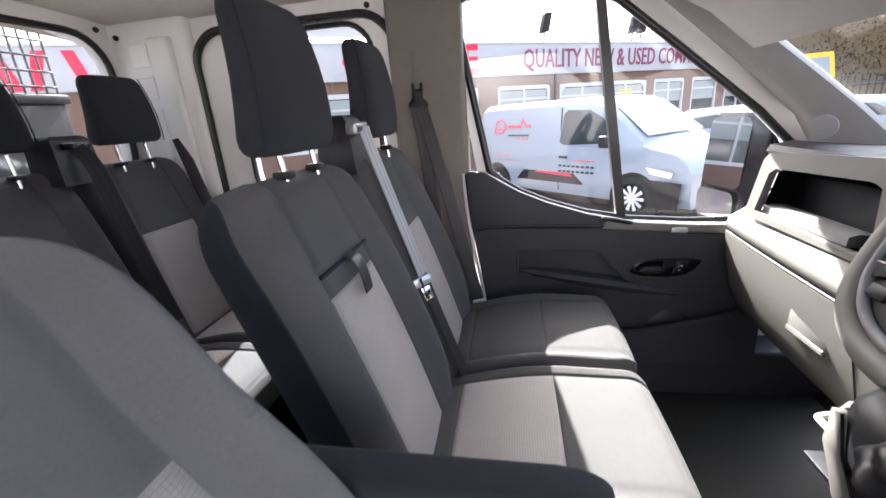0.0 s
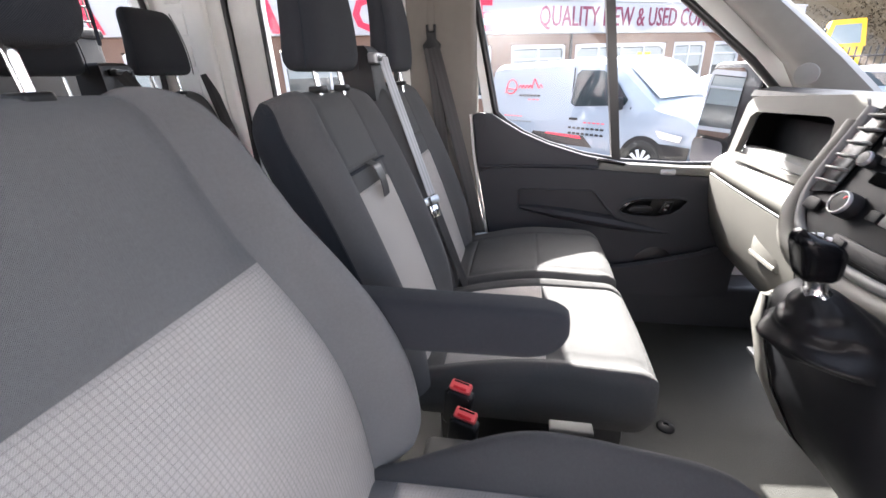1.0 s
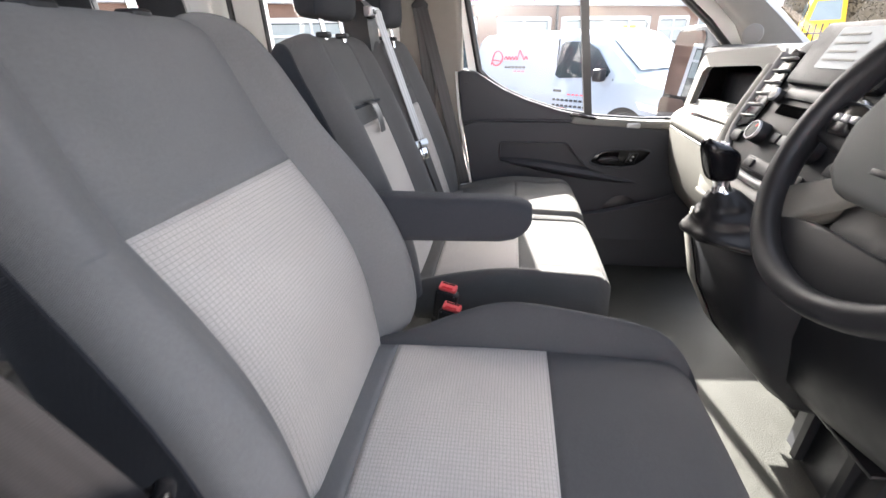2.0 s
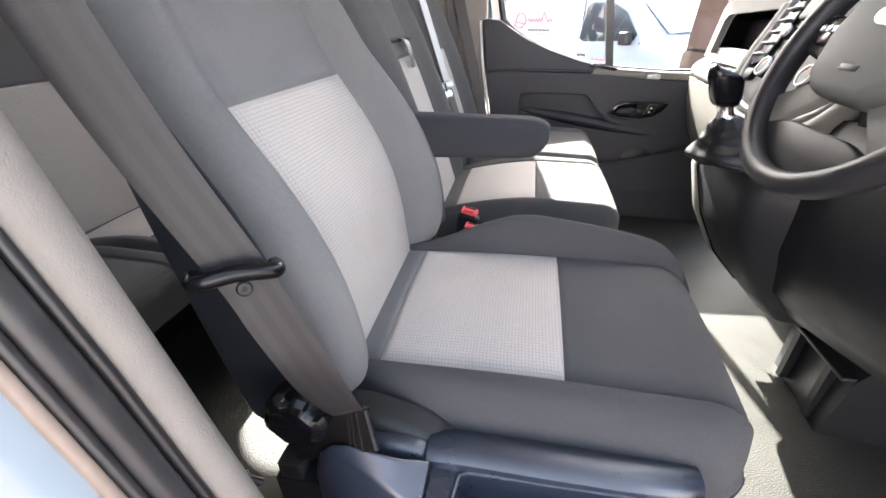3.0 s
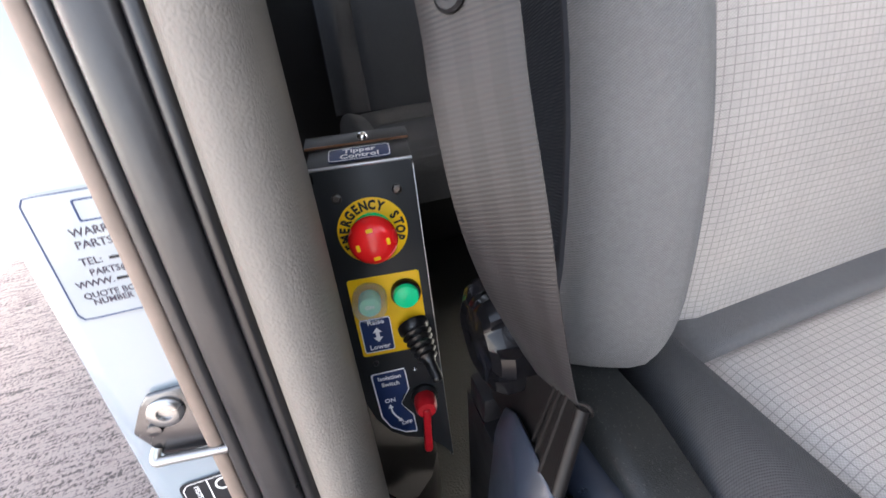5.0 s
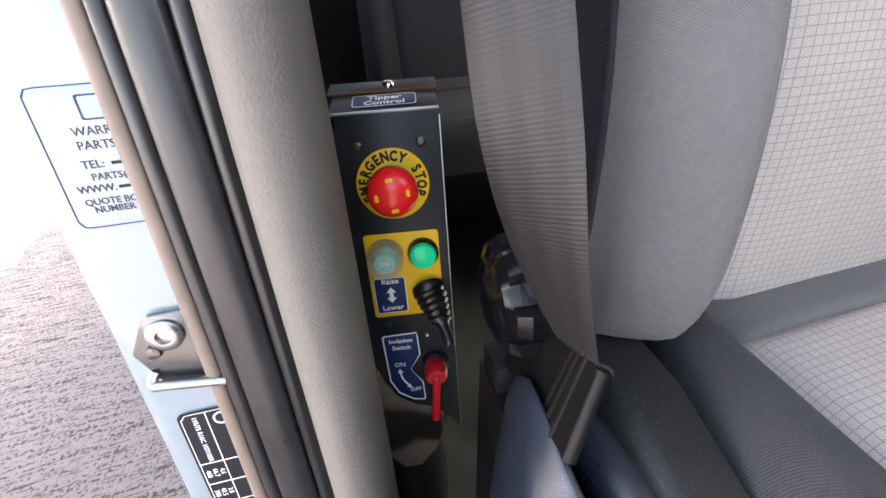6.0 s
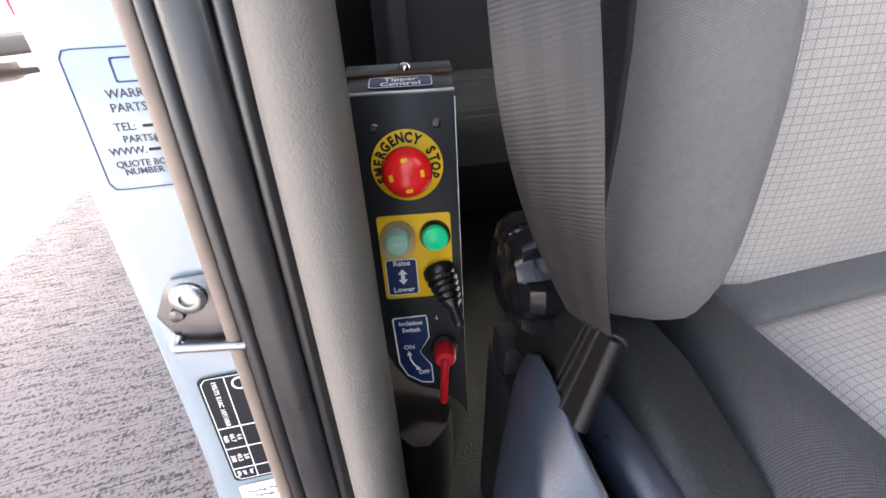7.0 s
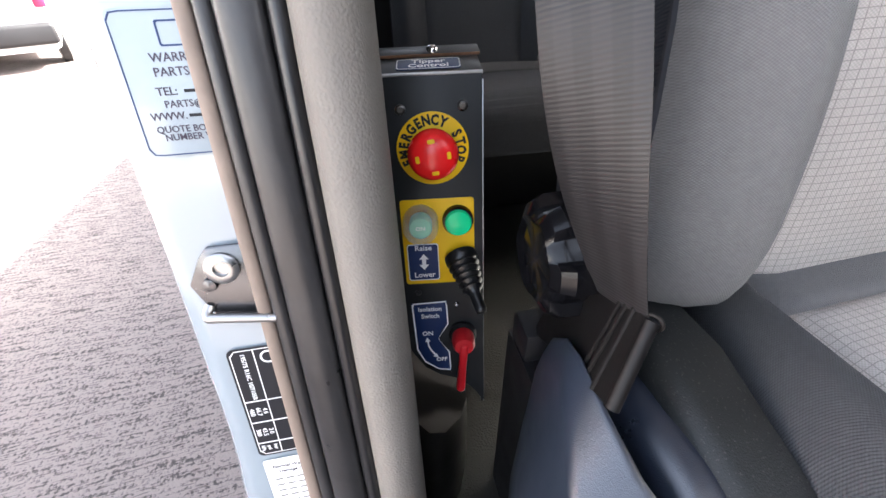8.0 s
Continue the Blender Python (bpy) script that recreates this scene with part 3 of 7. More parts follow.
def headrest(root, x, cy, z0, w=0.275, h=0.25, d=0.088, posts=0.062, seat_top=1.63, lean=3.0):
    """A padded head restraint on two chromed posts."""
    rings, n = [], 40
    levels = [0, 0.01, 0.03, 0.07, 0.13, 0.22, 0.35, 0.5, 0.65, 0.78, 0.87, 0.93, 0.97, 0.99, 1.0]
    for t in levels:
        e = min(1.0, math.sqrt(max(0.0, 1 - (1 - min(t, 1 - t) / 0.13) ** 2)) if min(t, 1 - t) < 0.13 else 1.0)
        ww = (w / 2) * (1 - 0.20 * t ** 1.6) * (0.80 + 0.20 * e)
        dd = (d / 2) * (1 - 0.28 * t) * (0.55 + 0.45 * e)
        ox = -math.tan(radians(lean)) * t * h + 0.012 * math.sin(math.pi * t)
        ring = []
        for k in range(n):
            a = 2 * math.pi * k / n
            c, s = math.cos(a), math.sin(a)
            px = dd * math.copysign(abs(c) ** 0.55, c) - 0.012 * (s * s if c > 0 else 0)
            py = ww * math.copysign(abs(s) ** 0.42, s)
            ring.append((x + ox + px, cy + py, z0 + h * t))
        rings.append(ring)
    bm = loft(rings)
    layer = bm.loops.layers.uv.new("UVMap")
    for f in bm.faces:
        for lp in f.loops:
            lp[layer].uv = (lp.vert.co.y, lp.vert.co.z + lp.vert.co.x * 0.4)
    rest = part("headrest", bm, M_CLOTH_HEAD, root, "charcoal padded head restraint", sharp=60)
    # cover seams run up both sides
    for s in (-1, 1):
        pts = []
        for t in levels[1:-1]:
            ww = (w / 2) * (1 - 0.20 * t ** 1.6)
            dd = (d / 2) * (1 - 0.28 * t)
            pts.append((x - math.tan(radians(lean)) * t * h + dd * 0.80 + 0.012 * math.sin(math.pi * t) - 0.012, cy + s * ww * 0.985, z0 + h * t))
        part("seam", tube(pts, 0.0018, 6), M_CLOTH_SIDE, rest)
    for s in (-1, 1):
        y = cy + s * posts
        part("post", tube([(x + 0.012, y, seat_top - 0.04), (x, y, z0 + 0.03)], 0.006, 12), M_CHROME, root, "chromed headrest post")
        part("post_guide", box(x - 0.010, x + 0.022, y - 0.015, y + 0.015, seat_top - 0.018, seat_top - 0.004, 0.005, 3), M_PLASTIC, root)


# driver's seat
driver = thing("van_seat", (0.1, 0.085, FLOOR), "charcoal and light grey cloth driver seat with armrest", "seat")
backrest(driver, 0.088, -0.188, 1.026, 0.268, 0.215, 0.178, 0.653, 0.085, [0.413], 0.413, bulge_top=0.2, low=0.17, foot=0.80, tuck=0.075, lumbar=0.032, near=0.55, wing=0.018)
cushion(driver, 0.085, -0.27, 0.405, 0.258, 0.168, 1.052, 0.925, [], 0.070, (-0.152, 0.135), corner=0.13, front=0.08, edge=0.070, taper=0.012, cant=0.05, near=0.30, dip=0.016, rolled=True, pinch=0.075, swell=True)
headrest(driver, -0.43, 0.085, 1.675, seat_top=1.64)

# passenger bench
bench = thing("passenger_bench", (0.1, 0.97, FLOOR), "double passenger bench seat in charcoal and light grey cloth", "seat")
backrest(bench, 0.715, -0.175, 0.985, 0.215, 0.21, 0.116, 0.68, 0.045, [0.50], 0.448, cloth=M_BACK_SHADED)
backrest(bench, 1.180, -0.175, 0.985, 0.245, 0.235, 0.106, 0.68, 0.045, [0.50], 0.435, cloth=M_BACK_SHADED)
cushion(bench, 0.757, -0.19, 0.325, 0.215, 0.172, 1.058, 0.90, [0.088], 0.008, (-0.14, 0.088), corner=0.05, front=0.06, edge=0.045, cloth=M_CLOTH_LIT)
cushion(bench, 1.195, -0.19, 0.325, 0.218, 0.165, 1.062, 0.90, [0.080], 0.012, (-0.14, 0.080), corner=0.09, front=0.06, edge=0.045, insert=M_CLOTH_LIT, cloth=M_CLOTH_LIT)
headrest(bench, -0.410, 0.752, 1.655, seat_top=1.63)
headrest(bench, -0.395, 1.215, 1.655, seat_top=1.63)
part("seat_base", box(-0.16, 0.27, 0.58, 1.38, FLOOR, 0.905, 0.02), M_PLASTIC, bench, "black moulded seat base")
part("seat_base", box(-0.16, 0.33, -0.10, 0.27, FLOOR, 0.94, 0.02), M_PLASTIC, driver, "black moulded seat base")

# added blocker: keeps the sunlit floor from showing through the gap
part("gap_blocker", box(-0.30, -0.235, -0.12, 0.29, 0.70, 1.030, 0.01), M_PLASTIC, driver, "black blocking panel in the gap under the backrest")

# armrest on the inboard side of the driver's seat
def arm(x0, x1, cy, z, w, h):
    rings, n = [], 28
    for t in [0, 0.02, 0.06, 0.15, 0.3, 0.5, 0.7, 0.84, 0.91, 0.95, 0.98, 0.995, 1.0]:
        x = x0 + (x1 - x0) * t
        e = 1.0 if t < 0.84 else math.sqrt(max(0.02, 1 - ((t - 0.84) / 0.16) ** 2))
        hh, ww = h / 2 * (1.08 - 0.16 * t) * (0.25 + 0.75 * e), w / 2 * (0.45 + 0.55 * e)
        ring = []
        for k in range(n):
            a = 2 * math.pi * k / n
            c, s = math.cos(a), math.sin(a)
            ring.append((x, cy + ww * math.copysign(abs(c) ** 0.5, c), z - 0.018 * t * t * 0 + 0.012 * (1 - e) + hh * math.copysign(abs(s) ** 0.5, s)))
        rings.append(ring)
    bm = loft(rings)
    layer = bm.loops.layers.uv.new("UVMap")
    for f in bm.faces:
        for lp in f.loops:
            lp[layer].uv = (lp.vert.co.x, lp.vert.co.z + lp.vert.co.y)
    return bm


part("armrest", arm(-0.26, 0.098, 0.352, 1.285, 0.062, 0.090), M_CLOTH_HEAD, driver, "black cloth fold-down armrest", sharp=60)

# rear bench: four places
rear = thing("rear_bench", (-1.1, 0.65, FLOOR), "four place rear bench in charcoal and light grey cloth", "seat")
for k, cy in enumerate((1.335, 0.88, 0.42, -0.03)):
    # k == 3, offside: deep shade is put into darker cloth and inserts
    inner = M_INSERT_SHADED if k == 3 else None
    backrest(rear, cy, -1.185, 0.99, 0.222, 0.215, 0.128, 0.67, 0.03, [], 0.40, lean=16, insert=M_CLOTH_SHADED if k == 3 else None, cloth=M_CLOTH_SHADED if k == 3 else M_BACK_SHADED)
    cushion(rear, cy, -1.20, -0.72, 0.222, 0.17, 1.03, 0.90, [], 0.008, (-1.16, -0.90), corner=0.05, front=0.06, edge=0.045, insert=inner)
    headrest(rear, -1.365, cy + 0.01, 1.685, seat_top=1.63, w=0.27, h=0.225)
# added panel: darkens the white wall behind the offside rear place
solid("rear_dark_panel", box(-1.536, -1.500, -0.42, -0.10, FLOOR, 1.62, 0.012, 3), M_PLASTIC, "black panel added over the offside of the back wall", "wall trim")
part("seat_base", box(-1.20, -1.02, -0.22, 1.5, FLOOR, 0.905, 0.02), M_PLASTIC, rear, "black moulded seat base")

# ---- nearside door trim ----
trim_pts = [(-0.10, 0.74), (0.86, 0.74), (0.90, 1.0), (0.88, 1.262), (0.62, 1.272), (0.42, 1.292), (0.26, 1.326), (0.12, 1.372), (0.02, 1.416), (-0.05, 1.458), (-0.10, 1.490), (-0.155, 1.498), (-0.178, 1.488), (-0.160, 1.28), (-0.118, 1.0)]
DOORIN = axes((0, 1.555, 0), (1, 0, 0), (0, 0, 1))
door_card = part("door_card", moved(slab(trim_pts, 0.035, 0.008, 3), DOORIN), M_DOORTRIM, door_1, "dark grey moulded door trim")
# lower panel stands proud of the shoulder and is cut away round the pull
pull = [(0.010, 1.190), (0.020, 1.198), (0.290, 1.192), (0.310, 1.182), (0.355, 1.125), (0.395, 1.085), (0.470, 1.055), (0.460, 1.046), (0.250, 1.075), (0.020, 1.108), (0.008, 1.118)]
lower_card = part("lower_card", frame_ring([(-0.085, 0.76), (0.85, 0.76), (0.87, 0.98), (0.85, 1.232), (0.60, 1.250), (0.26, 1.278), (-0.10, 1.286), (-0.150, 1.27), (-0.108, 1.0)], pull, DOORIN @ Matrix.Translation((0, 0, 0.035)), 0.022, 180), M_DOORTRIM, door_1, "proud lower door panel with a sunk pull")
part("pull_edge", moved(tube([(x, z, 0.058) for x, z in pull + pull[:1]], 0.004, 8), DOORIN), M_DOORTRIM, lower_card)
part("pull_blade", loft([[(x, 1.520 - d * a, z + b * h) for a, b in ((0, 0.5), (0.75, 0.35), (1, 0.0), (0.9, -0.25), (0, -1.0))] for x, z, d, h in ((0.014, 1.118, 0.014, 0.012), (0.06, 1.114, 0.040, 0.026), (0.20, 1.094, 0.056, 0.040), (0.38, 1.062, 0.052, 0.045), (0.54, 1.030, 0.034, 0.030), (0.64, 1.012, 0.018, 0.012))]), M_DOORTRIM, lower_card, "moulded pull ridge", sharp=25)
part("shoulder_step", tube([(-0.145, 1.515, 1.286), (0.0, 1.513, 1.290), (0.26, 1.512, 1.284), (0.42, 1.512, 1.272)], 0.006, 8, smooth=4), M_DOORTRIM, door_1)
part("cap_slot", moved(slab([(0.300, 1.306), (0.405, 1.286), (0.415, 1.296), (0.395, 1.302), (0.310, 1.320)], 0.012, 0.003), DOORIN @ Matrix.Translation((0, 0, 0.040))), M_GLOSSBLK, door_1, "dark slot in the door shoulder")
part("airbag_mark", moved(frame_ring(rounded(0.022, 0.040, 0.008, 4, -0.138, 1.462), rounded(0.018, 0.036, 0.006, 4, -0.138, 1.462), DOORIN @ Matrix.Translation((0, 0, 0.034)), 0.002), Matrix()), M_PLASTIC, door_card)
part("sill_cap", moved(slab([(0.30, 1.262), (0.88, 1.236), (0.89, 1.272), (0.62, 1.280), (0.42, 1.294), (0.32, 1.306)], 0.05, 0.010, 3), DOORIN), M_DASH, door_1, "pale door top strip")
bezel = [(0.402, 1.116), (0.420, 1.140), (0.450, 1.158), (0.500, 1.165), (0.610, 1.165), (0.645, 1.158), (0.650, 1.148), (0.628, 1.118), (0.595, 1.096), (0.540, 1.086), (0.450, 1.092), (0.415, 1.102)]
BZ = DOORIN @ Matrix.Translation((0, 0, 0.055))
bez = part("handle_bezel", moved(slab(bezel, 0.007, 0.003, 2), BZ), M_GLOSSBLK, door_1, "black inner door handle surround")
part("bezel_rim", moved(tube([(x, z, 0.005) for x, z in bezel + bezel[:1]], 0.005, 8), BZ), M_DOORTRIM, bez)
# the cup's shade is a flat black piece on the bezel
part("cup", moved(slab([(0.425, 1.122), (0.440, 1.142), (0.470, 1.153), (0.520, 1.153), (0.515, 1.112), (0.490, 1.100), (0.445, 1.104)], 0.003, 0.001), BZ @ Matrix.Translation((0, 0, 0.007))), M_RECESS_SHADE, bez, "dark handle cup")
part("lever", moved(slab([(0.432, 1.118), (0.450, 1.134), (0.500, 1.138), (0.525, 1.128), (0.522, 1.112), (0.495, 1.106), (0.450, 1.108)], 0.014, 0.005), BZ @ Matrix.Translation((0, 0, 0.008))), M_PLASTIC, bez, "black pull lever")
lock = part("lock_plate", moved(slab([(0.548, 1.108), (0.566, 1.152), (0.602, 1.152), (0.588, 1.106)], 0.004, 0.001), BZ @ Matrix.Translation((0, 0, 0.007))), M_PLASTIC, bez, "black lock switch with pale marks")
part("lock_face", moved(slab([(0.554, 1.111), (0.570, 1.148), (0.596, 1.148), (0.584, 1.109)], 0.003, 0.001), BZ @ Matrix.Translation((0, 0, 0.010))), M_GLOSSBLK, lock)
for k in range(2):
    part("lock_mark", moved(slab(rounded(0.009, 0.007, 0.002, 3, 0.572 + 0.006 * k, 1.120 + 0.016 * k), 0.001), BZ @ Matrix.Translation((0, 0, 0.013))), M_SILVER, lock)
part("window_switch", moved(slab(rounded(0.055, 0.022, 0.008, 4, 0.565, 1.262), 0.008, 0.003), DOORIN @ Matrix.Translation((0, 0, 0.048))), M_SILVER, door_1, "silver window switch")
part("speaker_grille", lathe([(0.078, 0), (0.078, 0.006), (0.07, 0.010), (0.0, 0.012)], axes((0.56, 1.503, 0.88), (1, 0, 0), (0, 0, 1)) ), M_PLASTIC, door_1, "round speaker grille")
part("door_pocket", loft([[(x, 1.505 - d * a, 0.76 + b) for a, b in ((0, 0), (1, 0.01), (1, h), (0.75, h + 0.008), (0.6, h), (0, h - 0.01))] for x, d, h in ((-0.12, 0.02, 0.05), (0.1, 0.05, 0.09), (0.45, 0.065, 0.13), (0.7, 0.07, 0.19), (0.84, 0.05, 0.24))]), M_DOORTRIM, door_1, "moulded door bin")

# ---- windscreen, pillar, visor ----
WS = [(1.28, 1.50, 1.46), (1.28, -0.36, 1.46), (0.46, -0.25, 2.06), (0.46, 1.40, 2.06)]
window_2 = thing("window_2", (1.28, 0.57, 1.46), "raked windscreen", "window", kind="structure")
bm = bmesh.new()
bm.faces.new([bm.verts.new(p) for p in WS])
g = part("windscreen_pane", bm, M_GLASS, window_2)
g.visible_shadow = False
rings = []
for o, i in (((0.39, 2.07), (0.50, 2.03)), ((0.45, 2.01), (0.60, 1.93)), ((0.60, 1.885), (0.735, 1.825)), ((0.76, 1.745), (0.86, 1.725)), ((0.89, 1.625), (0.97, 1.635)), ((0.98, 1.48), (1.10, 1.52)), ((1.0, 1.34), (1.16, 1.46))):
    po, pi = Vector((o[0], 1.56, o[1])), Vector((i[0], 1.405, i[1]))
    face = po.lerp(pi, 0.45) + Vector((-0.03, -0.03, -0.012))
    rings.append([po, po.lerp(face, 0.6) + Vector((-0.008, -0.004, 0)), face, face.lerp(pi, 0.6) + Vector((-0.006, -0.003, 0)), pi, pi + Vector((0.03, 0.05, 0.02)), po + Vector((0.05, 0.06, 0.02))])
pillar_a = solid("pillar_front_left", loft(rings), M_PILLARGREY, "grey windscreen pillar trim with a round tweeter", "pillar", sharp=55)
part("tweeter_grille", lathe([(0.034, 0), (0.033, 0.004), (0.028, 0.006), (0.0, 0.007)], Matrix.Translation((0.900, 1.428, 1.590)) @ Vector((-0.70, -0.70, -0.10)).to_track_quat("Z", "Y").to_matrix().to_4x4()), M_PILLARGREY, pillar_a)
solid("pillar_front_right", loft([[(x, -0.40 + a, z + b) for a, b in ((0, 0), (0.10, 0), (0.10, 0.10), (0, 0.10))] for x, z in ((0.36, 2.02), (0.75, 1.72), (1.0, 1.50), (1.22, 1.40))]), M_HEADLINE, "pale grey offside windscreen pillar", "pillar")
M_VISOR = plain("pale grey visor vinyl", (0.34, 0.335, 0.325), 0.55, bump=0.3, bscale=500)
visor = thing("sun_visor", (0.45, 1.05, 2.0), "folded grey sun visor under the headlining", "visor")
part("visor_flap", loft([[(0.40 + 0.235 * t, y, 1.985 - 0.165 * t + 0.02 * math.sin(math.pi * t) + h) for t, h in ((0, 0.008), (0.5, 0.012), (1, 0.006), (1.01, 0), (1, -0.008), (0.5, -0.012), (0, -0.010))] for y in (1.33, 1.325, 0.90, 0.72, 0.712)]), M_VISOR, visor)
part("pivot_arm", tube([(0.42, 1.36, 2.02), (0.42, 1.35, 1.99), (0.42, 1.32, 1.985)], 0.007, 8), M_PLASTIC, visor)

# ---- dashboard ----
dash = thing("dashboard", (1.0, 0.57, FLOOR), "pebble grey dashboard with open cubby and centre stack", "dashboard")


def along(profile, ys, shift=None):
    return loft([[(x + (shift(y) if shift else 0), y, z) for x, z in profile] for y in ys])


def bow(y):
    """The fascia comes nearer towards the middle of the cab."""
    return 0.035 * ((y - 0.62) / 0.84) ** 2


NEAR = [1.47, 1.465, 1.40, 1.25, 1.10, 0.95, 0.80, 0.70, 0.66]
part("lower_fascia", along([(0.80, 0.93), (0.735, 0.985), (0.695, 1.07), (0.672, 1.17), (0.662, 1.245), (0.660, 1.262), (0.95, 1.27), (0.95, 0.93)], NEAR, bow), M_DASH, dash, "pebble grey glovebox fascia", sharp=50)
part("shelf_roll", along([(0.670, 1.268), (0.660, 1.280), (0.658, 1.298), (0.664, 1.314), (0.678, 1.326), (0.698, 1.338), (0.716, 1.352), (0.740, 1.360), (0.740, 1.268)], NEAR, bow), M_DASH, dash, "rounded pale dashboard roll", sharp=50)
cub = [(1.340, 1.362), (1.328, 1.480), (1.305, 1.492), (0.975, 1.508), (0.950, 1.498), (0.925, 1.40), (0.93, 1.375), (0.96, 1.358)]
CUB = Matrix(((0, 0.16, -1, 0.505), (1, 0, 0, 0), (0, 1, 0, 0), (0, 0, 0, 1)))
part("cubby_frame", frame_ring([(1.385, 1.345), (1.375, 1.51), (1.35, 1.535), (0.90, 1.56), (0.84, 1.50), (0.84, 1.38), (0.92, 1.345)], cub, CUB, 0.02), M_DASH, dash, "pale frame round the open cubby")
# cubby shade is put into the black of its walls and back
part("cubby_well", loft([[(0.16 * z + 0.505 + 0.004, y, z) for y, z in cub], [(0.16 * z + 0.505 + 0.20, y * 0.97 + 0.03, z) for y, z in cub]], caps=False), M_RECESS_SHADE, dash, "dark cubby well")
part("cubby_back", box(0.93, 0.94, 0.95, 1.36, 1.34, 1.52, 0.002), M_RECESS_SHADE, dash)
part("cubby_lip", along([(0.738, 1.352), (0.720, 1.362), (0.722, 1.382), (0.742, 1.388), (0.78, 1.384), (0.78, 1.352)], [1.33, 1.325, 1.2, 1.01, 1.0]), M_SATIN, dash, "satin strip below the cubby")
part("dash_top", along([(0.752, 1.512), (0.735, 1.535), (0.742, 1.552), (0.80, 1.560), (1.30, 1.50), (1.30, 1.46), (0.80, 1.52)], [1.385, 1.38, 1.3, 0.9, 0.5, 0.1, -0.36]), M_DASHDARK, dash, "dark dashboard top pad", sharp=50)
part("dash_core", box(0.80, 1.28, -0.36, 1.42, 0.98, 1.48, 0.02), M_DASHDARK, dash)
handle = part("glovebox_handle", box(0.681, 0.71, 0.93, 1.075, 1.115, 1.190, 0.008), M_DASH, dash, "recessed glovebox handle")
part("handle_bar", loft([[(x, y, z) for x, z in ((0.688, 1.118), (0.676, 1.124), (0.677, 1.132), (0.690, 1.136))] for y in (0.938, 0.95, 1.055, 1.068)]), M_DASH, handle)
part("fascia_joint", tube([(0.664 + bow(y), y, 1.265) for y in NEAR], 0.004, 6), M_DASHDARK, dash)
part("fascia_joint", tube([(0.662, 0.86, 1.262), (0.676, 0.855, 1.17), (0.70, 0.85, 1.06), (0.74, 0.85, 0.98)], 0.003, 6), M_DASHDARK, dash)
outlet = part("socket", lathe([(0.024, 0), (0.024, 0.010), (0.020, 0.012), (0.015, 0.012), (0.015, 0.006), (0.0, 0.006)], axes((0.666, 0.79, 1.215), (0, -1, 0), (0.15, 0, 1)) @ Matrix.Rotation(0, 4, "X")), M_SILVER, dash, "silver ringed power socket")
part("socket_cap", lathe([(0.016, 0.006), (0.016, 0.016), (0.012, 0.018), (0.0, 0.018)], axes((0.666, 0.79, 1.215), (0, -1, 0), (0.15, 0, 1))), M_PLASTIC, outlet)

# centre stack: a leaning dark panel with vents, screen, radio and heater controls
ST = axes((0.608, 0.575, 1.36), (0, -1, 0), (0.46, 0, 1))      # u: towards the driver, v: up the panel, w: out to the seats
part("stack_panel", moved(slab(rounded(0.42, 0.30, 0.05, 6, 0, 0.085), 0.04, 0.008, 3), ST @ Matrix.Translation((0, 0, -0.042))), M_DASHDARK, dash, "dark centre control panel")
part("stack_body", loft([[(0.66, 0.82, 1.25), (0.66, 0.33, 1.25), (0.95, 0.33, 1.25), (0.95, 0.82, 1.25)], [(0.79, 0.81, 1.55), (0.79, 0.34, 1.55), (0.95, 0.34, 1.55), (0.95, 0.81, 1.55)]]), M_DASHDARK, dash)
u_pts = [(-0.228, 0.20), (-0.225, 0.06), (-0.200, -0.010), (-0.15, -0.052), (-0.07, -0.070), (0.07, -0.070), (0.15, -0.052), (0.200, -0.010), (0.225, 0.06), (0.228, 0.20)]
part("silver_surround", moved(tube([(x, y, 0.0) for x, y in u_pts], 0.010, 10, smooth=5), ST), M_SATIN, dash, "satin silver trim round the centre panel")
part("surround_plinth", moved(tube([(x * 1.06, y - 0.03, -0.012) for x, y in u_pts], 0.026, 10, smooth=5), ST), M_DASH, dash)
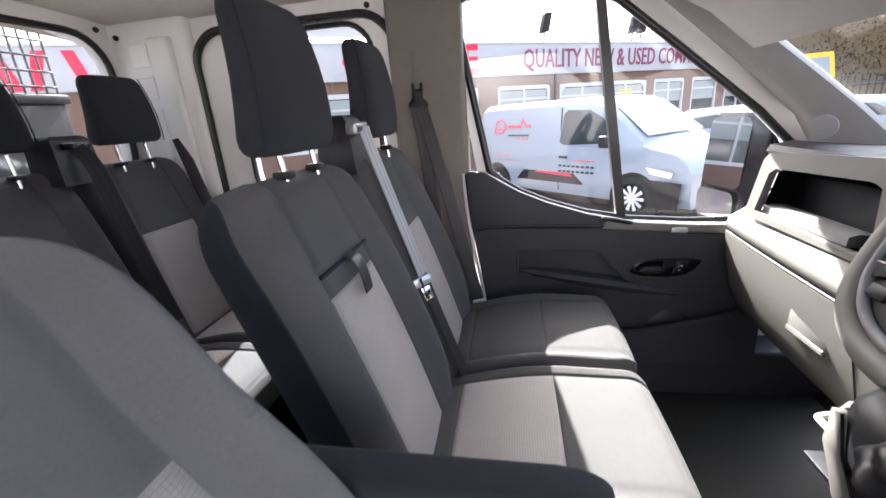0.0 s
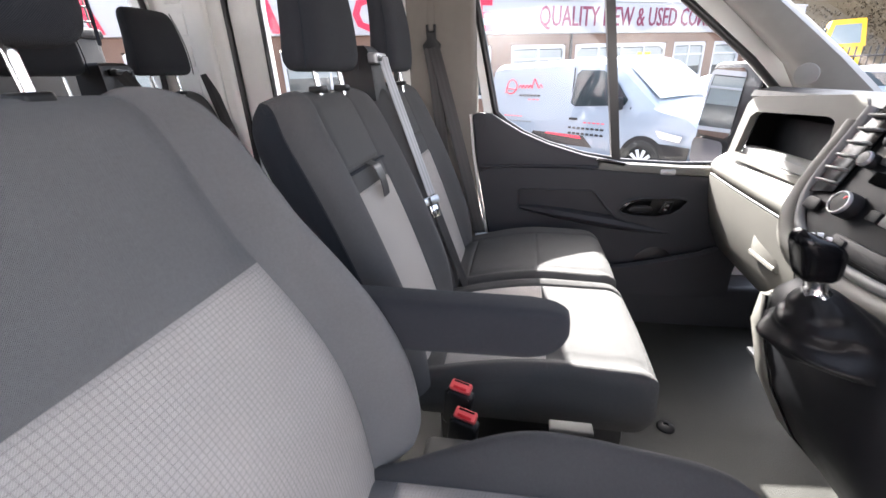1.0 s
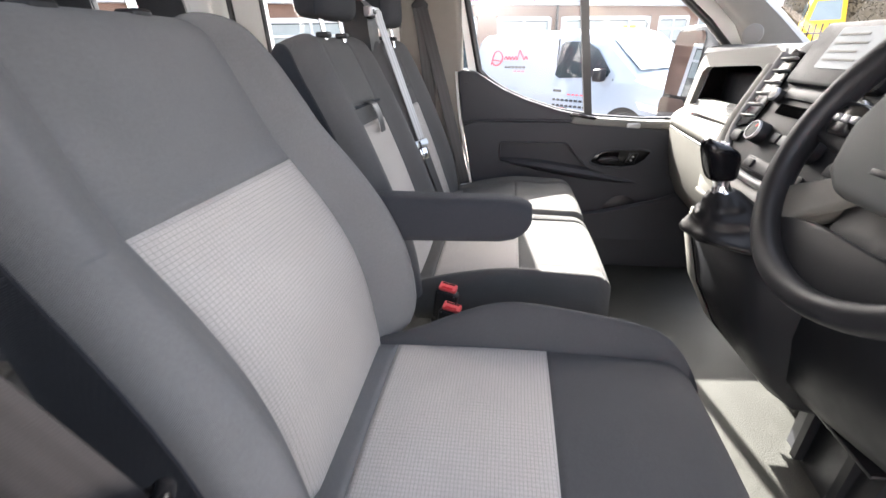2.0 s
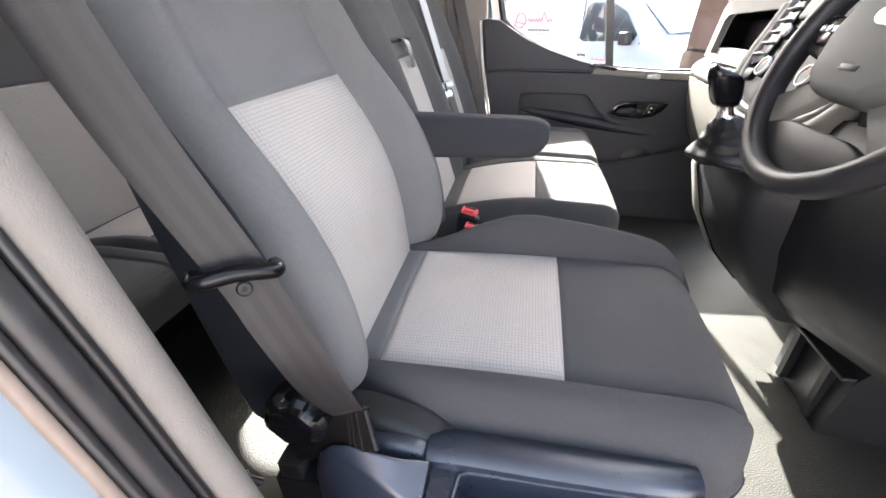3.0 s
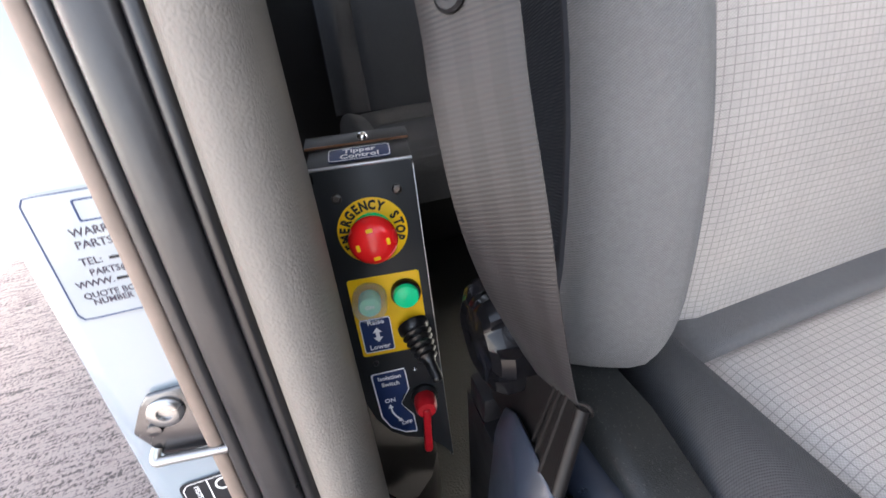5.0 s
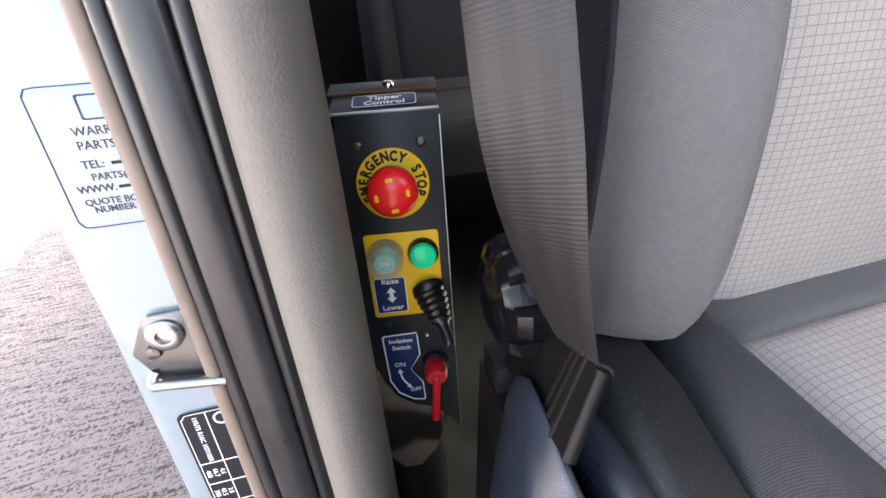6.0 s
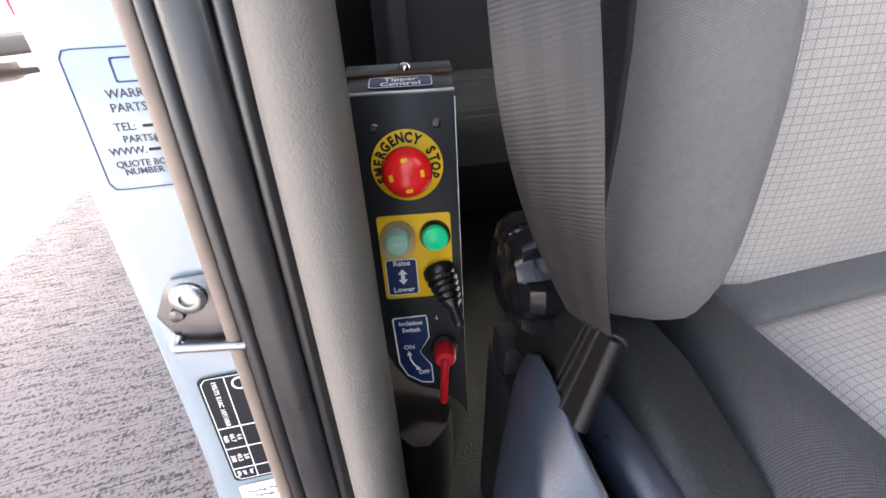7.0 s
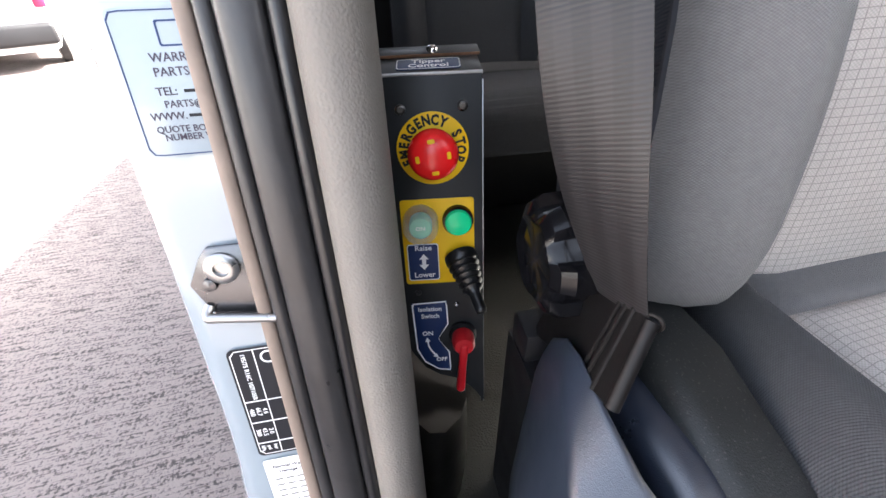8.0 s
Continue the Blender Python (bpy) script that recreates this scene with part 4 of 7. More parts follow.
for side in (-1, 1):
    vent = part("air_vent", moved(slab([(side * 0.208, 0.02), (side * 0.150, 0.035), (side * 0.150, 0.20), (side * 0.195, 0.21), (side * 0.210, 0.15)], 0.006, 0.002), ST), M_GLOSSBLK, dash, "slatted air vent")
    for k in range(6):
        v = 0.045 + 0.027 * k
        part("slat", moved(slab([(side * 0.206, v), (side * 0.152, v + 0.004), (side * 0.152, v + 0.009), (side * 0.206, v + 0.005)], 0.012, 0.002), ST @ Matrix.Translation((0, 0, 0.003))), M_SATIN, vent)
    part("vent_rocker", moved(slab(rounded(0.04, 0.026, 0.006, 3, side * 0.175, 0.002), 0.008, 0.003), ST), M_DASHDARK, vent)
    dial = part("heater_dial", moved(lathe([(0.024, 0), (0.024, 0.018), (0.021, 0.024), (0.018, 0.024)]), ST @ Matrix.Translation((side * 0.092, 0.022, 0))), M_PLASTIC, dash, "round heater dial")
    part("dial_ring", moved(lathe([(0.0225, 0.014), (0.0225, 0.022), (0.0210, 0.0250), (0.0195, 0.0250), (0.0195, 0.02)], n=32), ST @ Matrix.Translation((side * 0.092, 0.022, 0.002))), M_SILVER, dial)
    part("dial_face", moved(lathe([(0.0185, 0.02), (0.0185, 0.025), (0.0, 0.026)]), ST @ Matrix.Translation((side * 0.092, 0.022, 0.0))), M_DASHDARK, dial)
    part("dial_mark", moved(box(-0.0010, 0.0010, 0.010, 0.017, 0.0255, 0.0268, 0.0004), ST @ Matrix.Translation((side * 0.092, 0.022, 0.0)) @ Matrix.Rotation(side * 0.6, 4, "Z")), M_REDBTN, dial)
    knob = part("radio_knob", moved(lathe([(0.014, 0), (0.014, 0.016), (0.012, 0.020), (0.0, 0.021)]), ST @ Matrix.Translation((side * 0.128, 0.105, 0))), M_PLASTIC, dash, "round radio knob")
    part("knob_ring", moved(lathe([(0.0145, 0.012), (0.0145, 0.017), (0.0130, 0.019), (0.0130, 0.012)]), ST @ Matrix.Translation((side * 0.128, 0.105, 0.0012))), M_SILVER, knob)
part("disc_slot", moved(slab(rounded(0.20, 0.022, 0.004, 3, 0, 0.080), 0.004, 0.001), ST), M_RECESS_SHADE, dash)
part("button_strip", moved(slab(rounded(0.215, 0.024, 0.006, 3, 0, 0.115), 0.006, 0.002), ST), M_PLASTIC, dash, "dark radio button strip")
for k in range(3):
    part("heater_button", moved(slab(rounded(0.024, 0.02, 0.003, 3, -0.03 + 0.03 * k, 0.022), 0.008, 0.002), ST), M_SATIN if k == 1 else M_DASHDARK, dash)
scr = part("screen_unit", moved(slab(rounded(0.26, 0.125, 0.012, 4, 0.0, 0.195), 0.03, 0.005), ST @ Matrix.Translation((0, 0, -0.015))), M_DASHDARK, dash, "dark display unit")
M_SCREEN = glow("lit grey display", (0.12, 0.13, 0.135), 0.12)
part("display", moved(slab(rounded(0.13, 0.078, 0.004, 2, 0.0, 0.205), 0.002), ST @ Matrix.Translation((0, 0, 0.0155))), M_SCREEN, scr, "grey lit display")
for k in range(4):
    part("text_bar", moved(box(-0.055, 0.02 + 0.012 * (k % 2), 0.228 - 0.016 * k, 0.232 - 0.016 * k, 0.0180, 0.0186, 0), ST), M_DASH, scr)
part("hazard_strip", moved(slab(rounded(0.20, 0.030, 0.008, 4, 0.03, -0.040), 0.008, 0.003), ST), M_DASHDARK, dash, "dark switch strip")
part("hazard_button", moved(slab(rounded(0.030, 0.018, 0.004, 3, -0.045, -0.040), 0.012, 0.002), ST), M_DASHDARK, dash)

# gear console below the stack
cons = []
for z, x0, y0, y1 in ((1.255, 0.53, 0.32, 0.64), (1.23, 0.50, 0.315, 0.645), (1.16, 0.49, 0.31, 0.65), (1.05, 0.515, 0.31, 0.64), (0.95, 0.565, 0.32, 0.62), (0.89, 0.62, 0.33, 0.58), (0.87, 0.68, 0.34, 0.56)):
    cons.append([(x0 + 0.03, y1, z), (x0 + 0.008, y1 - 0.02, z), (x0, y1 - 0.06, z), (x0, y0 + 0.05, z), (x0 + 0.02, y0, z), (0.95, y0 - 0.02, z), (0.95, y1, z)])
part("gear_console", loft(cons), M_DASHDARK, dash, "dark gear lever console", sharp=75)
cheek = []
for z, x0, y1, ym in ((1.215, 0.497, 0.648, 0.622), (1.16, 0.487, 0.652, 0.590), (1.05, 0.512, 0.642, 0.560), (0.95, 0.562, 0.622, 0.535), (0.89, 0.617, 0.582, 0.505), (0.868, 0.677, 0.562, 0.500)):
    cheek.append([(0.90, y1 + 0.006, z), (x0 + 0.030, y1 + 0.006, z), (x0 + 0.005, y1 - 0.012, z), (x0 - 0.004, y1 * 0.6 + ym * 0.4, z), (x0 - 0.004, ym + 0.005, z), (x0 + 0.001, ym, z), (x0 + 0.012, ym, z), (x0 + 0.012, y1 * 0.6 + ym * 0.4, z), (x0 + 0.05, y1 - 0.012, z), (0.90, y1 - 0.01, z)])
part("console_cheek", loft(cheek), M_DASH, dash, "pebble grey console side", sharp=60)
part("cheek_joint", tube([(r[5][0] - 0.001, r[5][1], r[5][2]) for r in cheek], 0.0025, 6), M_GLOSSBLK, dash)
tray = part("side_tray", box(0.60, 0.74, 0.66, 0.82, 0.955, 0.965, 0.003), M_DASHDARK, dash, "open pocket with a pale rim")
part("tray_wall", loft([[(0.655, 0.825, 0.93), (0.665, 0.825, 0.93), (0.665, 0.665, 0.93), (0.655, 0.665, 0.93)], [(0.612, 0.825, 1.045), (0.622, 0.825, 1.045), (0.622, 0.665, 1.045), (0.612, 0.665, 1.045)]]), M_DASH, tray)
part("tray_end", loft([[(0.745, 0.818, 0.94), (0.660, 0.818, 0.94), (0.660, 0.828, 0.94), (0.745, 0.828, 0.94)], [(0.72, 0.818, 1.060), (0.615, 0.818, 1.046), (0.615, 0.828, 1.046), (0.72, 0.828, 1.060)]]), M_DASH, tray)
part("tray_rim", tube([(0.715, 0.822, 1.063), (0.65, 0.822, 1.056), (0.622, 0.822, 1.051), (0.613, 0.818, 1.050), (0.611, 0.806, 1.050), (0.610, 0.74, 1.049), (0.610, 0.665, 1.048)], 0.007, 12, smooth=4), M_INPAINT, tray, "pale rounded rim")
# lower dash on the driver's side
part("knee_panel", loft([[(x, y, z) for x, z in ((0.60, 1.335), (0.575, 1.26), (0.575, 1.12 + k), (0.60, 1.02 + k), (0.66, 0.955 + k), (0.74, 0.94 + k), (0.95, 1.0), (0.95, 1.335))] for y, k in ((0.335, -0.05), (0.33, -0.05), (0.2, -0.02), (0.0, 0.03), (-0.2, 0.06), (-0.36, 0.08))]), M_DASHDARK, dash, "dark knee panel below the wheel", sharp=80)
part("cluster_hood", along([(0.60, 1.335), (0.585, 1.40), (0.62, 1.52), (0.66, 1.575), (0.80, 1.60), (1.0, 1.55), (1.0, 1.335)], [0.29, 0.28, 0.1, -0.1, -0.12]), M_DASHDARK, dash, "instrument hood", sharp=50)
part("column_shroud", loft([[(x, 0.079 + a, z + b) for a, b in ((-0.06, -0.05), (0.06, -0.05), (0.06, 0.04), (-0.06, 0.04))] for x, z in ((0.70, 1.36), (0.49, 1.44))]), M_PLASTIC, dash)

# gear lever
lever = thing("gear_lever", (0.50, 0.45, 1.23), "gear lever with chrome collar and leather gaiter", "gear lever")
gaiter = []
for t in [i / 30 for i in range(31)]:
    z = 1.222 + 0.095 * t
    r = 0.085 * (1 - t) ** 0.8 + 0.019
    ring = []
    for k in range(56):
        a = 2 * math.pi * k / 56
        crease = noise.noise(Vector((2.2 * math.cos(a), 2.2 * math.sin(a), 5.5 * t))) * 0.014 + noise.noise(Vector((5 * math.cos(a) + 4, 5 * math.sin(a), 9.0 * t))) * 0.002
        rr = r + crease * (1 - 0.8 * t) + 0.012 * math.exp(-((t - 0.12) / 0.10) ** 2)
        ring.append((0.515 - 0.05 * t + rr * 0.95 * math.cos(a), 0.452 + rr * 0.85 * math.sin(a), z))
    gaiter.append(ring)
part("gaiter", loft(gaiter), M_LEATHER, lever, "black leatherette gaiter", sharp=70)
part("collar", lathe([(0.012, 0), (0.019, 0.004), (0.020, 0.014), (0.016, 0.020), (0.014, 0.030), (0.016, 0.040), (0.012, 0.045)], axes((0.463, 0.450, 1.298), (1, 0, 0.25), (0, 1, 0))), M_CHROME, lever, "chrome lever collar")
knob_r = []
for t in [0, 0.04, 0.12, 0.3, 0.5, 0.7, 0.85, 0.95, 1.0]:
    e = (0.55 + 0.45 * math.sqrt(max(0, 1 - (1 - min(1, t / 0.25)) ** 2))) * (1 if t < 0.7 else math.sqrt(max(0.05, 1 - ((t - 0.7) / 0.31) ** 2)) * 0.5 + 0.5)
    knob_r.append([(0.450 - 0.020 * t + 0.033 * e * (0.8 + 0.25 * t) * math.copysign(abs(math.cos(a)) ** 0.6, math.cos(a)), 0.446 - 0.01 * t + 0.027 * e * (0.75 + 0.3 * t) * math.copysign(abs(math.sin(a)) ** 0.6, math.sin(a)), 1.335 + 0.072 * t - 0.010 * t * math.cos(a)) for a in [2 * math.pi * k / 28 for k in range(28)]])
part("knob", loft(knob_r), M_GLOSSBLK, lever, "gloss black gear knob", sharp=60)
for sx in (-1, 0, 1):
    for sy in (-1, 1):
        part("gate_mark", box(0.427 + 0.011 * sx - 0.003, 0.427 + 0.011 * sx + 0.003, 0.436 + sy * 0.009 - 0.002, 0.436 + sy * 0.009 + 0.002, 1.404, 1.4086, 0.0005), M_WHITE, lever)

# steering wheel
wheel = thing("steering_wheel", (0.456, 0.079, 1.467), "black steering wheel with padded hub", "steering wheel")
SW = axes((0.456, 0.079, 1.467), (0, -1, 0), (math.cos(radians(66)), 0, math.sin(radians(66))))
rim = []
for k in range(64):
    a = 2 * math.pi * k / 64
    c = Vector((math.cos(a), math.sin(a), 0))
    rim.append([c * 0.174 + (c * math.cos(b) * (0.0175 - 0.002 * math.cos(2 * b)) + Vector((0, 0, 0.0185 * math.sin(b)))) for b in [2 * math.pi * j / 16 for j in range(16)]])
bm = loft(rim + [rim[0]], caps=False)
bmesh.ops.remove_doubles(bm, verts=bm.verts, dist=1e-6)
part("rim", moved(bm, SW), M_PLASTIC, wheel, "grained black rim", sharp=60)
hub = part("hub_pad", moved(slab([(-0.085, 0.055), (-0.095, 0.01), (-0.075, -0.045), (-0.045, -0.065), (0.045, -0.065), (0.075, -0.045), (0.095, 0.01), (0.085, 0.055), (0.04, 0.068), (-0.04, 0.068)], 0.05, 0.014, 4), SW @ Matrix.Translation((0, 0, -0.03))), plain("mid grey airbag cover", (0.085, 0.088, 0.084), 0.6, bump=0.35, bscale=700), wheel, "grey padded airbag cover")
part("badge", moved(lathe([(0.022, 0), (0.022, 0.002), (0.0, 0.004)]), SW @ Matrix.Translation((0, 0.03, 0.02)) @ Matrix.Diagonal((1.25, 0.6, 1, 1))), M_CHROME, hub, "plain oval badge")
part("text_bar", moved(box(-0.016, 0.016, -0.034, -0.027, 0.0195, 0.0210, 0.0005), SW), M_PLASTIC, hub)
for s in (-1, 1):
    sp = part("spoke", moved(slab([(s * 0.07, 0.035), (s * 0.165, 0.040), (s * 0.168, -0.012), (s * 0.08, -0.03)], 0.022, 0.007, 3), SW @ Matrix.Translation((0, 0, -0.024))), M_PLASTIC, wheel)
    part("button_pod", moved(slab(rounded(0.046, 0.038, 0.010, 4, s * 0.122, 0.014), 0.008, 0.003), SW @ Matrix.Translation((0, 0, -0.003))), M_GLOSSBLK, sp)
    for k in range(3):
        part("button", moved(slab(rounded(0.012, 0.009, 0.003, 3, s * 0.122 + (k - 1) * 0.014, 0.016), 0.004, 0.001), SW @ Matrix.Translation((0, 0, 0.004))), M_SILVER, sp)
    low = part("lower_spoke", moved(slab([(s * 0.075, -0.04), (s * 0.150, -0.080), (s * 0.118, -0.125), (s * 0.035, -0.06)], 0.016, 0.005, 3), SW @ Matrix.Translation((0, 0, -0.022))), M_DASH, wheel, "pale lower spoke")
part("lower_bridge", moved(slab([(-0.125, -0.115), (-0.06, -0.10), (0.06, -0.10), (0.125, -0.115), (0.10, -0.145), (0, -0.168), (-0.10, -0.145)], 0.014, 0.004, 3), SW @ Matrix.Translation((0, 0, -0.02))), M_PLASTIC, wheel)

# pedals end of the footwell: toe board and heater box
solid("toe_board", loft([[(1.06, y, 0.60), (1.26, y, 1.00), (1.30, y, 1.00), (1.12, y, 0.58)] for y in (1.55, -0.42)]), M_PLASTIC, "dark carpeted toe board below the dashboard", "bulkhead")
tunnel = thing("heater_box", (0.95, 0.33, FLOOR), "black moulded heater box at the footwell", "heater box")
part("box_shell", loft([[(0.80, 0.50, 0.62), (0.78, 0.26, 0.62), (1.15, 0.22, 0.62), (1.15, 0.56, 0.62)], [(0.80, 0.50, 0.80), (0.79, 0.25, 0.80), (1.15, 0.2, 0.82), (1.15, 0.56, 0.82)], [(0.88, 0.52, 0.94), (0.87, 0.25, 0.94), (1.15, 0.2, 0.97), (1.15, 0.56, 0.97)]]), M_DASHDARK, tunnel, sharp=80)
part("box_rib", loft([[(x, y, z) for x, y in ((0.772, 0.300), (0.772, 0.318), (0.80, 0.318), (0.80, 0.300))] for z in (0.63, 0.79)]), M_DASHDARK, tunnel)
part("box_rib", loft([[(x, y, z) for x, y in ((0.776, 0.430), (0.776, 0.448), (0.81, 0.448), (0.81, 0.430))] for z in (0.63, 0.79)]), M_DASHDARK, tunnel)
part("joint_flange", box(0.765, 0.81, 0.255, 0.505, 0.795, 0.806, 0.004), M_PLASTIC, tunnel)
for y, w in ((-0.10, 0.05), (0.04, 0.05), (0.17, 0.045)):
    ped = thing("pedal", (0.98, y, 0.80), "black rubber pedal on a steel arm", "pedal", "foot pedals")
    part("pad", moved(slab(rounded(w, 0.075, 0.008, 3), 0.012, 0.003), axes((0.93, y, 0.775), (0, -1, 0), (0.5, 0, 1))), M_RUBBER, ped)
    part("pedal_arm", tube([(0.94, y, 0.79), (1.02, y, 0.90), (1.05, y, 1.05)], 0.008, 8), M_STEEL, ped)

# ---- nearside wing mirror ----
mirror = thing("wing_mirror", (0.92, 1.70, 1.30), "black wing mirror with two panes on the nearside door", "mirror")
MI = axes((0.832, 1.85, 1.42), (0.209, -0.978, 0.0), (0.075, 0.016, 1.0))
part("housing", moved(slab(rounded(0.330, 0.45, 0.05, 6, 0.040, -0.005), 0.10, 0.010, 3), MI @ Matrix.Translation((0, 0, -0.105))), M_GLOSSBLK, mirror, "black moulded mirror housing")
part("main_glass", moved(slab(rounded(0.222, 0.272, 0.034, 6, -0.004, 0.060), 0.003), MI @ Matrix.Translation((0, 0, -0.0035))), M_MIRROR, mirror, "flat main mirror pane")
part("wide_glass", moved(slab(rounded(0.214, 0.118, 0.030, 6), 0.003), MI @ Matrix.Translation((-0.006, -0.148, 0.004)) @ Matrix.Rotation(0.06, 4, "X")), M_MIRROR, mirror, "wide angle lower pane")
part("mount_arm", loft([[(0.93, 1.76, 1.28), (0.99, 1.76, 1.28), (0.99, 1.76, 1.36), (0.93, 1.76, 1.36)], [(0.88, 1.60, 1.27), (0.98, 1.60, 1.27), (0.98, 1.60, 1.38), (0.88, 1.60, 1.38)]]), M_PLASTIC, mirror)

# ---- offside door pillar ----
def stack_rings(rows, profile):
    """A pillar: profile(z) gives the (x, y) outline at each height."""
    return [[(x, y, z) for x, y in profile(z)] for z in rows]


def face_x(z):
    """The door pillar leans back as it rises."""
    return 0.028 - 0.2 * z


def edge_y(z):
    """Outer edge of the painted pillar face: it widens at the latch's foot."""
    return -0.472 - 0.007 / (1 + math.exp((z - 0.93) * 60)) - 0.012 * max(0.0, 0.93 - z)


LEVELS = [0.40 + 0.025 * i for i in range(70)]
def upright(name, outline, mat, label, category, sharp=60):
    """A piece along the leaning pillar: outline(z) gives (depth from the face, y)."""
    solid(name, loft([[(face_x(z) + d, y, z) for d, y in outline(z)] for z in LEVELS]), mat, label, category, sharp=sharp)


upright("pillar_right", lambda z: [(0, -0.385), (0, edge_y(z) + 0.014), (-0.003, edge_y(z) + 0.005), (-0.010, edge_y(z)), (-0.05, edge_y(z) - 0.004), (-0.12, edge_y(z) - 0.004), (-0.12, -0.385)], M_PAINT, "pale blue white door pillar with labels", "pillar", 50)
# double lipped rubber seal
for f0, f1, out, mat in ((0.0, 0.17, 0.009, M_SEAL_FACE), (0.17, 0.35, 0.011, M_SEAL_DUSTY), (0.35, 0.80, 0.017, M_SEAL_DUSTY), (0.80, 1.0, 0.017, M_RUBBER)):
    def lips(z):
        lo, hi = -0.4275, -0.3785 + 0.012 * max(0.0, 1.2 - z) - 0.03 * max(0.0, z - 1.3)
        a, b = lo + (hi - lo) * f0, lo + (hi - lo) * f1
        m, w = (a + b) / 2, (b - a) / 2
        return [(-0.012, a)] + [(out * math.sin(t) ** 0.3, m - w * math.cos(t)) for t in [math.pi * k / 12 for k in range(13)]] + [(-0.012, b)]
    upright("door_seal", lips, mat, "weathered rubber door seal along the pillar", "door seal")


def trim_outline(z):
    e = -0.3785 + 0.012 * max(0.0, 1.2 - z) - 0.03 * max(0.0, z - 1.3)
    return [(0.0, e - 0.003), (0.018, e), (0.027, e + 0.006), (0.030, e * 0.5 - 0.343 * 0.5), (0.022, -0.3500), (0.006, -0.3435), (-0.02, -0.3405), (-0.09, -0.338), (-0.16, -0.350), (-0.16, e - 0.003)]


upright("pillar_trim", trim_outline, M_BEIGE, "beige leather grained pillar trim", "pillar trim")
# sill trim below the seat
solid("sill_trim", box(-0.36, 0.9, -0.47, -0.33, 0.52, 0.655, 0.02, 3), M_PLASTIC, "black step trim along the door sill", "sill")

# latch striker
def on_pillar(y, z, k):
    """A frame on the pillar's painted face, at scale k."""
    return axes((face_x(z) + 0.0015, y, z), (0, 1, 0), (-0.2, 0, 1)) @ Matrix.Scale(k, 4)


PF = on_pillar(-0.445, 1.052, 0.70)
M_DARKSTEEL = plain("tarnished steel", (0.12, 0.12, 0.125), 0.24, metal=0.9, var=0.3, scale=60, bump=0.1)
M_ZINC = plain("worn zinc", (0.36, 0.36, 0.36), 0.3, metal=0.9, var=0.25, scale=60, bump=0.1)
striker = thing("latch_striker", (-0.19, -0.445, 1.09), "zinc door latch striker bolted to the pillar", "latch striker")
part("plate", moved(slab([(-0.020, 0.066), (-0.008, 0.088), (0.0, 0.097), (0.045, 0.097), (0.045, 0.034), (-0.006, 0.034), (-0.012, 0.048)], 0.004, 0.0015), PF), M_DARKSTEEL, striker)
part("bolt_head", moved(lathe([(0.013, 0), (0.013, 0.003), (0.010, 0.005), (0.006, 0.005), (0.0055, 0.002), (0.0, 0.002)]), PF @ Matrix.Translation((0.008, 0.079, 0.004))), M_ZINC, striker, "star headed bolt")
part("loop", moved(tube([(-0.010, 0.046, 0.003), (-0.012, 0.042, 0.007), (-0.011, 0.0385, 0.010), (-0.004, 0.0375, 0.010), (0.040, 0.031, 0.010)], 0.0040, 10, smooth=4), PF), M_ZINC, striker, "worn steel loop")
part("rivet", moved(lathe([(0.006, 0), (0.005, 0.004), (0.0, 0.005)]), PF @ Matrix.Translation((-0.004, 0.066, 0.004))), M_DARKSTEEL, striker)


def label_plate(name, at, label):
    return thing(name, at, label, "label")


# parts label
M_FADED = plain("faded violet print", (0.055, 0.045, 0.065), 0.6, var=0.3, scale=200, bump=0.0)
def ink(x0, x1, y0, y1, m, root, mat=M_INK, name="text_bar"):
    part(name, moved(box(x0, x1, y0, y1, 0.0, 0.0004, 0), m), mat, root)


PL = on_pillar(-0.456, 1.2265, 0.75)
lab = label_plate("parts_label", (-0.21, -0.43, 1.18), "white parts label with dark print on the pillar")
part("label_sheet", moved(slab(rounded(0.075, 0.085, 0.004, 3, 0.036, -0.040), 0.0003), PL), M_PAINT, lab)
part("label_border", moved(frame_ring(rounded(0.074, 0.083, 0.005, 4, 0.036, -0.040), rounded(0.0725, 0.0815, 0.0045, 4, 0.036, -0.040), PL @ Matrix.Translation((0, 0, 0.0003)), 0.0003), Matrix()), M_NAVY, lab)
for text, x, y, s in (("WARRANTY", 0.036, -0.024, 0.0072), ("PARTS", 0.026, -0.032, 0.0072), ("TEL:", 0.020, -0.043, 0.0068), ("PARTS@", 0.028, -0.0505, 0.0060), ("WWW.", 0.017, -0.0575, 0.0064), ("QUOTE BODY", 0.026, -0.0655, 0.0058), ("NUMBER WHEN", 0.032, -0.0705, 0.0058)):
    lettering("print", text, s, PL @ Matrix.Translation((x, y, 0.0006)), M_FADED, lab, 0.0001, bold=0.00005)
for x0, x1, y in ((0.030, 0.060, -0.043), (0.042, 0.066, -0.0505), (0.029, 0.066, -0.0575)):
    ink(x0, x1, y - 0.0009, y + 0.0009, PL @ Matrix.Translation((0, 0, 0.0004)), lab)
part("emblem", moved(frame_ring(rounded(0.018, 0.014, 0.001, 2, 0.033, -0.011), rounded(0.016, 0.012, 0.001, 2, 0.033, -0.011), PL @ Matrix.Translation((0, 0, 0.0004)), 0.0003), Matrix()), M_NAVY, lab)

